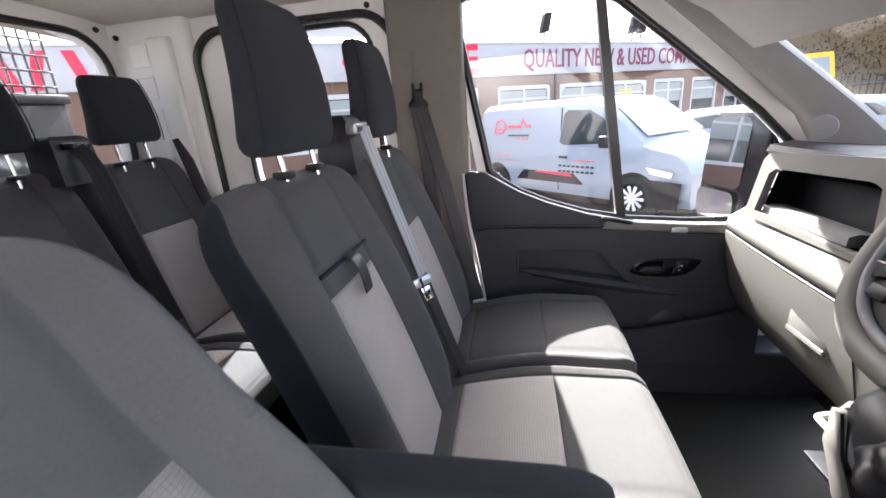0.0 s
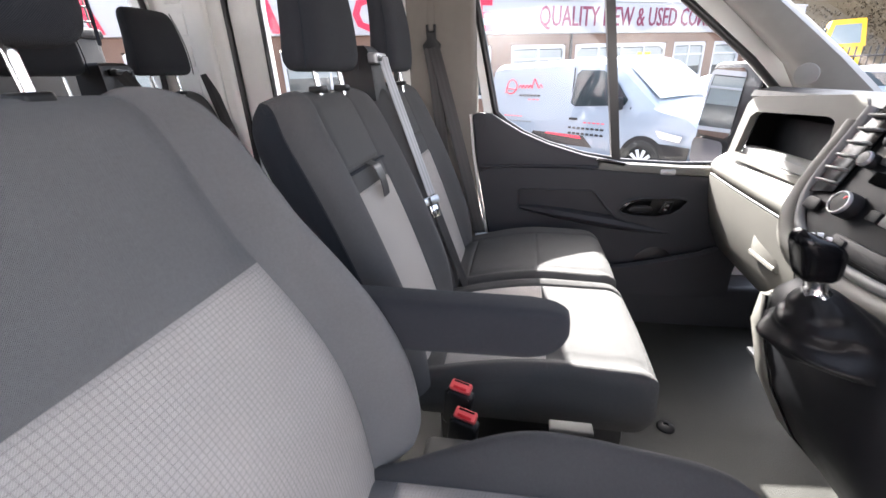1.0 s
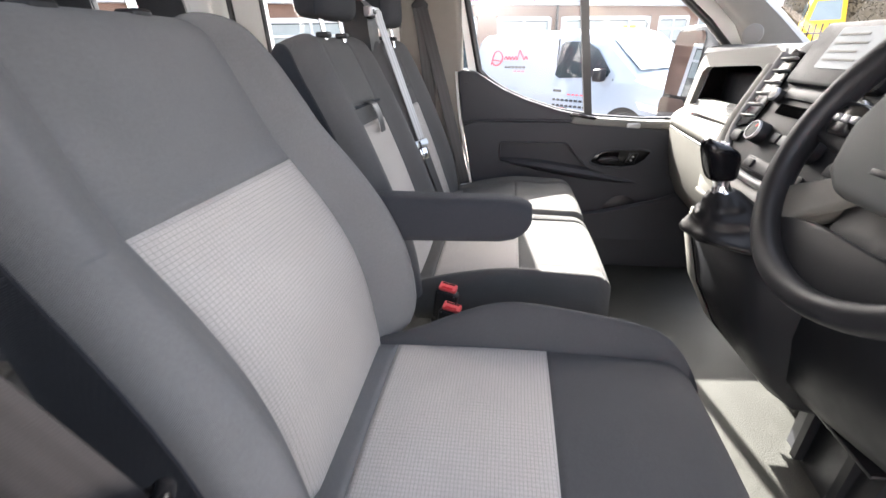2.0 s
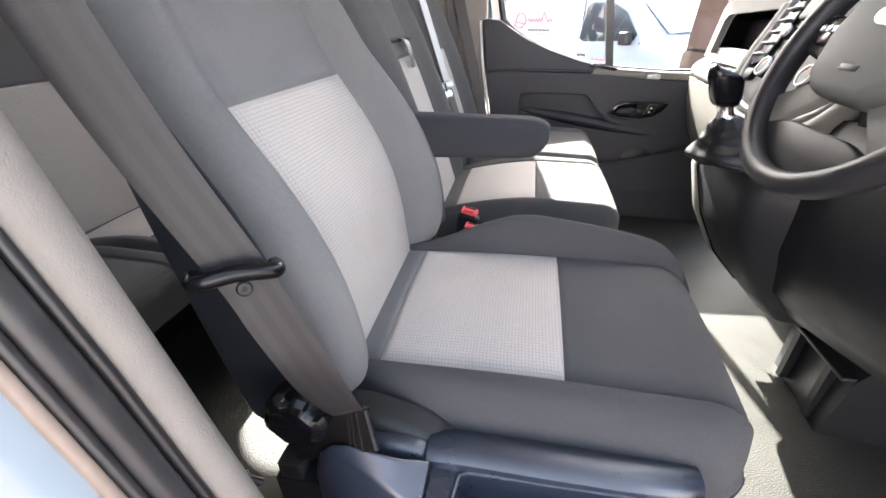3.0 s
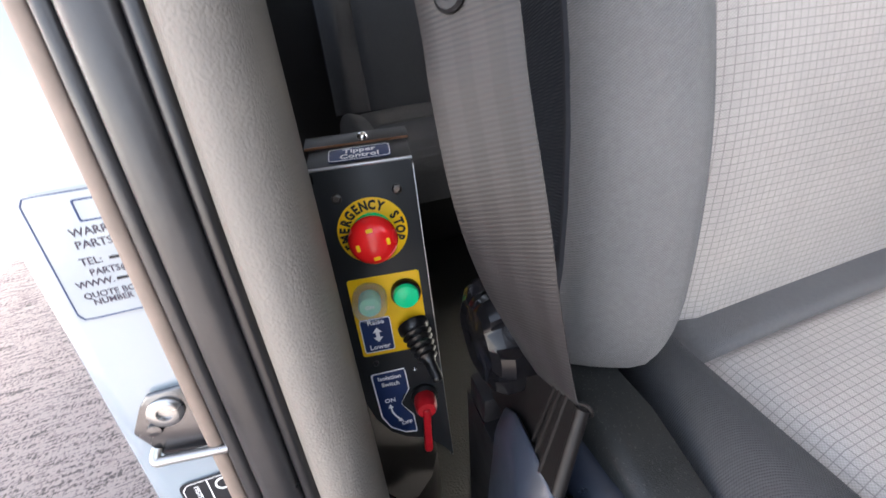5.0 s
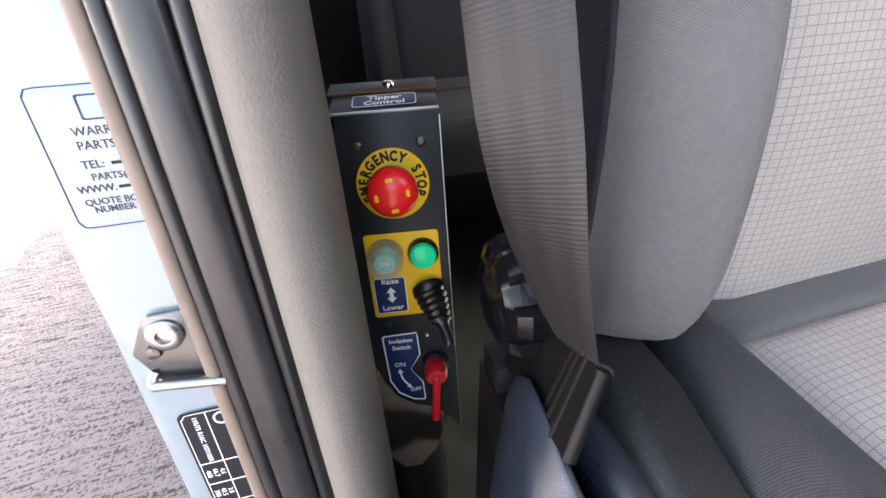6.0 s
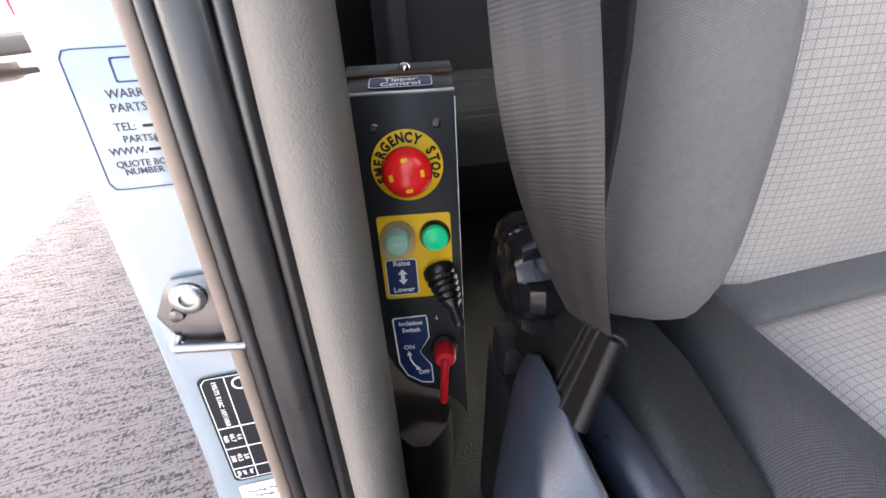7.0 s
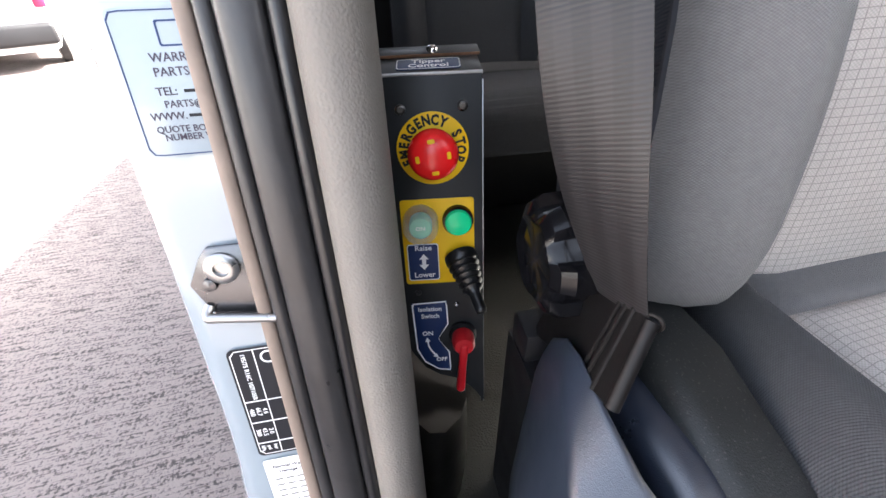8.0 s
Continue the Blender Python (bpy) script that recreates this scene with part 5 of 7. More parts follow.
# tyre pressure label
TY = on_pillar(-0.4535, 1.051, 0.585)
tyre = label_plate("tyre_label", (-0.17, -0.43, 1.0), "black tyre pressure label with white figures")
part("label_sheet", moved(slab(rounded(0.085, 0.155, 0.007, 4, 0.0425, -0.0775), 0.0004), TY), M_INK, tyre)
part("label_border", moved(frame_ring(rounded(0.080, 0.150, 0.006, 4, 0.0425, -0.0775), rounded(0.0785, 0.1485, 0.005, 4, 0.0425, -0.0775), TY @ Matrix.Translation((0, 0, 0.0004)), 0.0002), Matrix()), M_WHITE, tyre)
for y in (-0.072, -0.103, -0.135):
    ink(0.003, 0.082, y, y + 0.0012, TY @ Matrix.Translation((0, 0, 0.0004)), tyre, M_WHITE, "rule")
ink(0.026, 0.027, -0.152, -0.003, TY @ Matrix.Translation((0, 0, 0.0004)), tyre, M_WHITE, "rule")
TURNED = Matrix.Rotation(-math.pi / 2, 4, "Z")
for text, x, y, s in (("195/75 R16C 107/105R", 0.0150, -0.038, 0.0066), ("4.6", 0.0215, -0.087, 0.0070), ("66.7", 0.0145, -0.087, 0.0070), ("460", 0.0075, -0.087, 0.0070), ("3.0", 0.0215, -0.118, 0.0070), ("43.5", 0.0145, -0.118, 0.0070), ("300", 0.0075, -0.118, 0.0070), ("bar", 0.0215, -0.143, 0.006), ("psi", 0.0145, -0.143, 0.006), ("kPa", 0.0075, -0.143, 0.006)):
    lettering("print", text, s, TY @ Matrix.Translation((x, y, 0.0006)) @ TURNED, M_WHITE, tyre, 0.0001, bold=0.00008)
part("tyre_mark", moved(frame_ring(rounded(0.016, 0.016, 0.0078, 6, 0.040, -0.014), rounded(0.012, 0.012, 0.0058, 6, 0.040, -0.014), TY @ Matrix.Translation((0, 0, 0.0004)), 0.0002), Matrix()), M_WHITE, tyre)
# printed sheet below it
SH = on_pillar(-0.453, 0.957, 0.62)
note = label_plate("notice_sheet", (-0.16, -0.43, 0.9), "white printed notice with small grey writing")
part("label_sheet", moved(slab(rounded(0.095, 0.16, 0.003, 3, 0.0475, -0.08), 0.0003), SH), M_WHITE, note)
for k, (text, w) in enumerate((("Normal Wear & Tear", 0.0062), ("Damage Criteria:", 0.0062))):
    lettering("print", text, w, SH @ Matrix.Translation((0.036, -0.012 - 0.008 * k, 0.0006)), M_DASHDARK, note, 0.0001, bold=0.0001)
for k in range(8):
    for n in range(4 + (k * 7) % 3):
        ink(0.008 + 0.012 * n, 0.0165 + 0.012 * n, -0.033 - 0.0095 * k, -0.0315 - 0.0095 * k, SH @ Matrix.Translation((0, 0, 0.0004)), note, M_DASH)

# ---- tipper control box ----
TC = axes((-0.36, -0.341, 1.162), (0.148, 0.989, 0.02), (-0.17, 0.03, 0.98))      # face: u across, v up, w out
mm = 0.001
tipper = thing("tipper_control", (-0.33, -0.30, FLOOR), "charcoal steel tipper control box with coloured buttons", "control box")
part("face_plate", moved(slab([(0, 0), (0.0905, 0), (0.0920, -0.372), (0.080, -0.352), (0.062, -0.334), (0.040, -0.326), (0.024, -0.314), (0.010, -0.290), (0.002, -0.262)], 0.0025, 0.0008), TC @ Matrix.Translation((0, 0, -0.0025))), M_BOX, tipper, "charcoal powder coated face")
part("side_plate", moved(box(0.0885, 0.0915, -0.375, -0.004, -0.042, -0.003, 0.0006), TC), M_BOX, tipper)
part("side_plate", moved(box(0.0, 0.003, -0.265, -0.008, -0.042, -0.003, 0.0006), TC), M_BOX, tipper)
LID = TC @ Matrix.Rotation(radians(-70), 4, "X")
part("lid", moved(slab([(-0.001, 0.0), (0.0915, 0.0), (0.0905, 0.034), (0.0, 0.034)], 0.0022, 0.0008), LID @ Matrix.Translation((0, 0, -0.0015))), M_BOX, tipper, "sloping charcoal lid")
M_RUST = plain("rusty steel edge", (0.16, 0.085, 0.05), 0.8, var=0.5, scale=160, bump=0.4)
flange = part("back_flange", moved(slab([(-0.004, 0.0345), (0.0930, 0.0345), (0.0920, 0.054), (-0.003, 0.054)], 0.0020, 0.0006), LID @ Matrix.Translation((0, 0, 0.0015))), M_BOX, tipper, "charcoal back flange with a rusty lip")
part("rust_lip", moved(box(-0.0035, 0.0925, 0.0338, 0.0352, 0.0010, 0.0034, 0.0004), LID), M_RUST, flange)
part("corner_notch", moved(box(-0.0016, 0.0032, -0.0115, -0.0035, -0.0010, 0.0010, 0.0006), TC), M_RECESS_SHADE, tipper, "dark notch at the folded corner")
part("lid_edge", moved(tube([(-0.001, 0.0, -0.001), (0.0915, 0.0, -0.001)], 0.0016, 8), TC), M_STEEL, tipper, "bright steel edge")
part("lid_bolt", moved(lathe([(0.0055, 0), (0.005, 0.003), (0.003, 0.005), (0, 0.0055)]), LID @ Matrix.Translation((0.050, 0.042, 0.003))), M_CHROME, tipper, "domed bolt")
plate = part("name_plate", moved(slab(rounded(0.056, 0.022, 0.003, 4, 0.046, 0.018), 0.0008, 0.0002), LID @ Matrix.Translation((0, 0, 0.0008))), M_NAVY, tipper, "navy name plate with white rim")
part("plate_rim", frame_ring(rounded(0.055, 0.021, 0.003, 4, 0.046, 0.018), rounded(0.0535, 0.0195, 0.0025, 4, 0.046, 0.018), LID @ Matrix.Translation((0, 0, 0.0016)), 0.0002), M_WHITE, plate)
lettering("print", "Tipper", 0.0095, LID @ Matrix.Translation((0.046, 0.0225, 0.0018)), M_WHITE, plate, 0.0001, squeeze=1.15, bold=0.0002)
lettering("print", "Control", 0.0095, LID @ Matrix.Translation((0.046, 0.0135, 0.0018)), M_WHITE, plate, 0.0001, squeeze=1.15, bold=0.0002)


def at(u, v, w=0.0):
    return TC @ Matrix.Translation((u * mm, v * mm, w * mm))


M_SCREW = plain("blackened steel", (0.085, 0.08, 0.075), 0.3, metal=0.85, var=0.2, bump=0.0)


def screw(u, v, r=4.6, mat=M_BOX):
    s = part("screw", moved(lathe([(r * mm, 0), (r * 0.95 * mm, 1.4 * mm), (r * 0.6 * mm, 2.4 * mm), (r * 0.5 * mm, 2.4 * mm), (r * 0.45 * mm, 1.2 * mm), (0, 1.2 * mm)], n=20), at(u, v)), mat, tipper, "socket head screw")


screw(19.4, -27.5, 4.8, M_SCREW), screw(74, -26.5, 4.8, M_SCREW), screw(23, -212, 3.4), screw(62.5, -229, 2.8, M_CHROME), screw(63, -322, 2.8, M_CHROME)
stop = part("stop_disc", moved(lathe([(0.0325, 0), (0.0325, 0.0012), (0.0318, 0.0016), (0, 0.0016)], n=48), at(46, -62.5)), M_YELLOW, tipper, "yellow emergency stop disc")
for k, ch in enumerate("EMERGENCY STOP"):
    if ch == " ":
        continue
    a = radians(205 - 17.4 * k)
    m = at(46 + 25.2 * math.cos(a), -62.5 + 25.2 * math.sin(a), 1.7) @ Matrix.Rotation(a - math.pi / 2, 4, "Z")
    lettering("print", ch, 0.0122, m, M_INK, stop, 0.00012, squeeze=0.80, bold=0.0006)
red = part("stop_button", moved(lathe([(0.011, 0.0015), (0.011, 0.014), (0.0195, 0.016), (0.0215, 0.020), (0.0218, 0.025), (0.0205, 0.030), (0.0165, 0.0345), (0.009, 0.0365), (0, 0.037)], n=48), at(46, -62.5)), M_REDBTN, tipper, "red mushroom stop button", sharp=60)
part("green_collar", moved(lathe([(0.0185, 0.0015), (0.0185, 0.012), (0.0165, 0.0155), (0.010, 0.0155)], n=40), at(46, -62.5)), M_GREEN, tipper)
for k in range(4):
    a = math.pi / 2 * k + 0.1
    part("window_mark", moved(slab(rounded(0.0034, 0.0060, 0.0008, 2), 0.0014, 0.0003), at(46 + 13.0 * math.cos(a), -62.5 + 13.0 * math.sin(a), 34.9) @ Matrix.Rotation(a, 4, "Z") @ Matrix.Rotation(0.26, 4, "Y")), M_YELLOW, red, "yellow marker window")
panel = part("button_panel", moved(slab(rounded(0.071, 0.092, 0.003, 3, 0.0470, -0.1555), 0.0008, 0.0002), TC), M_YELLOW, tipper, "yellow button panel")
gl = part("lamp_ring", moved(lathe([(0.0150, 0.0008), (0.0150, 0.006), (0.0140, 0.0085), (0.0128, 0.0085)], n=36), at(66.5, -131.5)), M_GLOSSBLK, tipper, "black ringed lamp")
part("green_lens", moved(lathe([(0.0128, 0.004), (0.0128, 0.011), (0.0118, 0.0132), (0.006, 0.0142), (0, 0.0144)], n=36), at(66.5, -131.5)), M_GREEN, gl, "green lamp lens")
M_BOOT, nt, b = shader("clear silicone boot")
b.inputs["Base Color"].default_value = (0.62, 0.66, 0.66, 1)
b.inputs["Roughness"].default_value = 0.25
b.inputs["Alpha"].default_value = 0.24
on = part("button_ring", moved(lathe([(0.0172, 0.0008), (0.0172, 0.012), (0.0168, 0.020), (0.0150, 0.0245), (0.0112, 0.0240)], n=36), at(30.5, -131.5)), M_BOOT, tipper, "clear booted push button")
part("button_cap", moved(lathe([(0.0108, 0.004), (0.0108, 0.019), (0.0098, 0.0205), (0, 0.0208)], n=32), at(30.5, -131.5)), M_GREENPALE, on, "green start button")
lettering("print", "ON", 0.0058, at(30.5, -131.5, 21.0), M_WHITE, on, 0.0001)
rl = part("direction_label", moved(slab(rounded(0.0315, 0.041, 0.002, 3, 0.0305, -0.1765), 0.0005), TC @ Matrix.Translation((0, 0, 0.0008))), M_NAVY, tipper, "navy raise and lower label")
part("label_rim", frame_ring(rounded(0.0315, 0.041, 0.002, 3, 0.0305, -0.1765), rounded(0.0298, 0.0393, 0.0015, 3, 0.0305, -0.1765), TC @ Matrix.Translation((0, 0, 0.0013)), 0.0002), M_WHITE, rl)
lettering("print", "Raise", 0.0082, at(31, -160.5, 1.5), M_WHITE, rl, 0.0001, bold=0.00015)
lettering("print", "Lower", 0.0082, at(31, -191.0, 1.5), M_WHITE, rl, 0.0001, bold=0.00015)
part("arrow_sign", moved(slab([(0, 0.009), (-0.0048, 0.003), (-0.002, 0.003), (-0.002, -0.003), (-0.0048, -0.003), (0, -0.009), (0.0048, -0.003), (0.002, -0.003), (0.002, 0.003), (0.0048, 0.003)], 0.0002), at(31, -176, 1.4)), M_WHITE, rl)
# joystick in a ribbed boot
JS = at(68, -172, 0) @ Matrix.Rotation(radians(32), 4, "X") @ Matrix.Rotation(radians(14), 4, "Y")
prof = [(0.0165, 0.0), (0.0165, 0.006), (0.0125, 0.010), (0.0158, 0.0130), (0.0115, 0.0165), (0.0146, 0.0195), (0.0104, 0.0230), (0.0134, 0.0260), (0.0094, 0.0295), (0.0122, 0.0325), (0.0084, 0.0360), (0.0108, 0.0390), (0.0070, 0.0420), (0.0060, 0.045), (0.0055, 0.046), (0.0055, 0.062), (0.0045, 0.065), (0, 0.066)]
joy = part("joystick", moved(lathe(prof, n=28), JS), M_RUBBER, tipper, "black ribbed rubber joystick", sharp=60)
iso_pts = [(14, -226), (52, -224.5), (52.5, -236), (53, -256), (45, -262), (41.5, -273), (45, -285), (53, -292), (54, -320), (40, -318), (24, -306), (16, -288)]
iso = part("switch_label", moved(slab([(x * mm, y * mm) for x, y in iso_pts], 0.0006, 0.0001), TC), M_NAVY, tipper, "navy isolation switch label")
pm = Vector((36, -270))
part("label_rim", frame_ring([(x * mm, y * mm) for x, y in iso_pts], [((x - pm.x) * 0.92 * mm + pm.x * mm, (y - pm.y) * 0.965 * mm + pm.y * mm) for x, y in iso_pts], TC @ Matrix.Translation((0, 0, 0.0006)), 0.0002, 120), M_WHITE, iso)
for text, u, v, s in (("Isolation", 33.5, -234, 0.0075), ("Switch", 33.5, -243, 0.0075), ("ON", 29.5, -266, 0.0078), ("OFF", 43.5, -303, 0.0072)):
    lettering("print", text, s, at(u, v, 0.9), M_WHITE, iso, 0.0001, bold=0.00015)
part("arrow_sign", moved(tube([(29, -277, 0), (29.5, -283, 0), (32, -289, 0), (36, -295, 0)], 1.0, 6), TC @ Matrix.Translation((0, 0, 0.001)) @ Matrix.Scale(mm, 4)), M_WHITE, iso)
for u, v, a in ((28.6, -274, 0.1), (38, -298, 3.95)):
    part("arrow_head", moved(slab([(-0.003, -0.003), (0.003, -0.003), (0, 0.003)], 0.0002), at(u, v, 0.8) @ Matrix.Rotation(a, 4, "Z")), M_WHITE, iso)
part("switch_base", moved(lathe([(0.0155, 0), (0.0155, 0.004), (0.013, 0.007), (0.009, 0.007)], n=32), at(68, -268)), M_PLASTIC, tipper, "black switch socket")
key = part("isolator_key", moved(lathe([(0.0120, 0.004), (0.0125, 0.012), (0.0118, 0.022), (0.0095, 0.0255), (0, 0.026)], n=30), at(68, -268)), M_REDKEY, tipper, "red isolator key")
part("key_blade", moved(slab([(-0.0045, 0.004), (0.0045, 0.004), (0.0042, -0.030), (0.0050, -0.066), (0.003, -0.070), (-0.003, -0.070), (-0.005, -0.066), (-0.0042, -0.030)], 0.009, 0.0025, 3), at(68, -268, 19) @ Matrix.Rotation(radians(-4), 4, "Z") @ Matrix.Rotation(radians(8), 4, "X")), M_REDKEY, key)
# line of light along the box's right edge, put in as a steel strip
part("bright_edge", moved(box(0.0912, 0.0920, -0.372, -0.006, -0.0030, -0.0006, 0.0002), TC), M_STEEL, tipper, "bright strip for the lit box edge")
# lower pillar cover under the box
foot = []
for i in range(13):
    t = i / 12
    ring = []
    for x, y in ((-0.42, -0.348), (-0.262, -0.348), (-0.240, -0.341), (-0.232, -0.326), (-0.238, -0.308), (-0.262, -0.285), (-0.300, -0.268), (-0.34, -0.262), (-0.42, -0.262)):
        top = 0.838 - 0.9 * max(0.0, y + 0.335)
        ring.append((x - 0.03 * max(0.0, t - 0.6) ** 2, y, 0.60 + (top - 0.60) * t + 0.012 * t * t * noise.noise(Vector((x * 40, y * 60, 0.2)))))
    foot.append(ring)
solid("pillar_foot", loft(foot), plain("scuffed dark trim plastic", (0.009, 0.008, 0.007), 0.45, var=0.4, scale=25, bump=0.25, bscale=90, depth=0.001, spec=0.15), "scuffed dark lower pillar cover below the control box", "pillar trim", sharp=50)
bracket = thing("floor_bracket", (-0.30, -0.27, FLOOR), "black seat floor bracket with slots beside the box", "bracket")
part("bracket_block", loft([[(x, y, z) for x, y in ((-0.27, -0.235), (-0.15, -0.235), (-0.15, -0.16), (-0.27, -0.16))] for z in (0.63, 0.90, 0.93)]), M_PLASTIC, bracket)
part("bracket_ear", box(-0.262, -0.225, -0.235, -0.20, 0.93, 0.965, 0.004), M_PLASTIC, bracket)

# ---- driver's belt ----
belt = thing("driver_seat_belt", (-0.2, -0.26, 1.06), "grey webbing driver seat belt through a plastic guide", "seat belt")
CROSS = Vector((0.76, 0.65, -0.09))
END = Vector((-0.022, 0.03, 0.033)).normalized()
EDGEON = Vector((-0.53, 0.54, -0.645))
R_EDGE = [(-0.183, -0.241, 1.30), (-0.167, -0.238, 1.25), (-0.150, -0.234, 1.20), (-0.134, -0.231, 1.15), (-0.122, -0.224, 1.10), (-0.118, -0.219, 1.084)]
ACROSS = [CROSS, Vector((0.72, 0.69, -0.05)), Vector((0.70, 0.71, 0.0)), Vector((0.86, 0.50, 0.05)), Vector((0.97, 0.20, 0.12)), Vector((0.97, 0.12, 0.20))]
low_run = [Vector(p) - c.normalized() * 0.024 for p, c in zip(R_EDGE, ACROSS)]
part("webbing", ribbon([(-0.335, -0.325, 1.90), (-0.300, -0.305, 1.70), (-0.256, -0.272, 1.46)] + low_run, [CROSS, CROSS, CROSS] + ACROSS, 0.048, 0.0018), M_BELT, belt, "grey striped webbing")
P1, P2, P3, P4 = Vector((-0.121, -0.222, 1.088)), Vector((-0.102, -0.2455, 1.0495)), Vector((-0.240, -0.222, 0.955)), Vector((-0.205, -0.214, 1.072))
tail = loft([[a.lerp(b, k / 6) + lift for k in range(7)] + [b.lerp(a, k / 6) for k in range(7)] for a, b, lift in ((P1, P2, Vector((0.002, -0.002, 0.003))), (P1.lerp(P4, 0.5), P2.lerp(P3, 0.5), Vector((0.001, -0.001, 0.0025))), (P4, P3, Vector((0.001, -0.001, 0.0025))))])
part("belt_sleeve", tail, M_SLEEVE, belt, "stiff dark folded belt end")
for k in (0.12, 0.20, 0.26):
    part("sleeve_ridge", tube([P1.lerp(P4, k) + Vector((0.001, -0.002, 0.003)), P2.lerp(P3, k) + Vector((0.001, -0.002, 0.003))], 0.0014, 6), M_SLEEVE, belt)
loop = [P1 + Vector((0.003 + 0.0040 * math.cos(a), 0.002 + 0.0025 * math.cos(a), 0.001 + 0.0045 * math.sin(a))) for a in [2.6 - 0.45 * k for k in range(12)]]
part("fold_lip", tube(loop, 0.0012, 8, smooth=3), M_SLEEVE, belt, "shiny folded lip at the belt end")
part("fold_roll", tube([P1 + Vector((0.003, 0.001, 0.002)), P2 + Vector((0.003, 0.001, 0.0))], 0.0042, 10), M_SLEEVE, belt)
G0, G1 = Vector((-0.229, -0.285, 1.311)), Vector((-0.175, -0.240, 1.304))
nrm = Vector((0.62, -0.72, 0.28)).normalized()
guide = part("belt_guide", tube([G0 - nrm * 0.012, G0 - nrm * 0.002 + Vector((0, 0, 0.002)), G0 + nrm * 0.010 + (G1 - G0) * 0.06, G0.lerp(G1, 0.5) + nrm * 0.014 + Vector((0, 0, 0.004)), G1 + nrm * 0.010 - (G1 - G0) * 0.06, G1 - nrm * 0.002, G1 - nrm * 0.014], 0.0082, 12, smooth=5), M_GLOSSBLK, belt, "black plastic belt guide", sharp=60)
part("guide_bar", tube([G0 - nrm * 0.010, G1 - nrm * 0.012], 0.005, 8), M_GLOSSBLK, guide)
button = part("stop_stud", lathe([(0.0075, 0), (0.0075, 0.002), (0.006, 0.0035), (0.003, 0.0038), (0.0028, 0.0025), (0, 0.0025)], axes(Vector((-0.202, -0.2585, 1.289)) + nrm * 0.0015, CROSS, nrm.cross(CROSS)), n=24), M_PLASTIC, belt, "round tongue stop stud")
part("stud_centre", lathe([(0.004, 0), (0.004, 0.0006), (0, 0.0006)], axes(Vector((-0.202, -0.2585, 1.289)) + nrm * 0.0045, CROSS, nrm.cross(CROSS)), n=16), M_DASHDARK, belt)

# recliner wheel at the seat's hinge
RW = axes((-0.207, -0.238, 1.070), (0.98, 0.0, 0.19), (-0.19, 0.0, 0.98))
wheel_rings = []
for r, h, k in ((0.020, -0.06, 0), (0.030, -0.034, 0), (0.033, -0.032, 1), (0.035, -0.028, 1), (0.036, -0.016, 1), (0.0355, 0.000, 1), (0.033, 0.008, 0.7), (0.029, 0.012, 0.2), (0.024, 0.009, 0), (0.001, 0.010, 0)):
    ring = []
    for i in range(96):
        a = 2 * math.pi * i / 96
        q = math.cos(6 * a)
        crest = 1 / (1 + math.exp(-q * 9))
        rr = r + 0.0085 * k * crest
        ring.append((rr * math.cos(a), rr * math.sin(a), h))
    wheel_rings.append(ring)
part("recline_wheel", moved(loft(wheel_rings), RW), M_GLOSSBLK, driver, "gloss black fluted recliner wheel", sharp=30)

# side mouldings of the driver's seat
M_HINGE = plain("speckled dark hinge plastic", (0.013, 0.014, 0.014), 0.42, var=0.25, scale=120, bump=0.5, bscale=900, dirt=0.04)
part("hinge_cover", loft([[(x, -0.135 - d, z - k) for x, z in ((-0.25, 0.96), (-0.21, 1.050), (-0.13, 1.052), (-0.06, 1.032), (-0.01, 1.012), (0.04, 0.985), (0.04, 0.90), (-0.22, 0.90))] for d, k in ((0.015, 0.012), (0.045, 0.012), (0.056, 0.016), (0.062, 0.028))]), M_HINGE, driver, "dark grained seat hinge cover", sharp=50)
part("side_valance", loft([[(x, -0.10 - d * o, z) for d, z in ((0.0, 0.93), (0.070, 1.000 + h), (0.088, 1.008 + h), (0.108, 1.008 + h), (0.120, 1.000 + h), (0.126, 0.97), (0.126, 0.90), (0.110, 0.80), (0.0, 0.78))] for x, o, h in ((-0.05, 0.98, 0.0), (-0.045, 1.0, 0.006), (0.0, 1.0, 0.010), (0.10, 1.0, 0.010), (0.20, 0.98, 0.008), (0.27, 0.92, 0.004), (0.300, 0.80, -0.004), (0.308, 0.70, -0.02))]), M_TRIMBLUE, driver, "blue black seat side moulding", sharp=40)
part("rolled_edge", tube([(-0.175, -0.198, 0.965), (-0.155, -0.199, 0.990), (-0.12, -0.200, 0.997), (-0.08, -0.200, 0.997), (-0.058, -0.199, 0.990), (-0.046, -0.198, 0.975)], 0.021, 16, smooth=5), M_TRIMBLUE, driver, "rounded moulding edge", sharp=60)
cap_rings = []
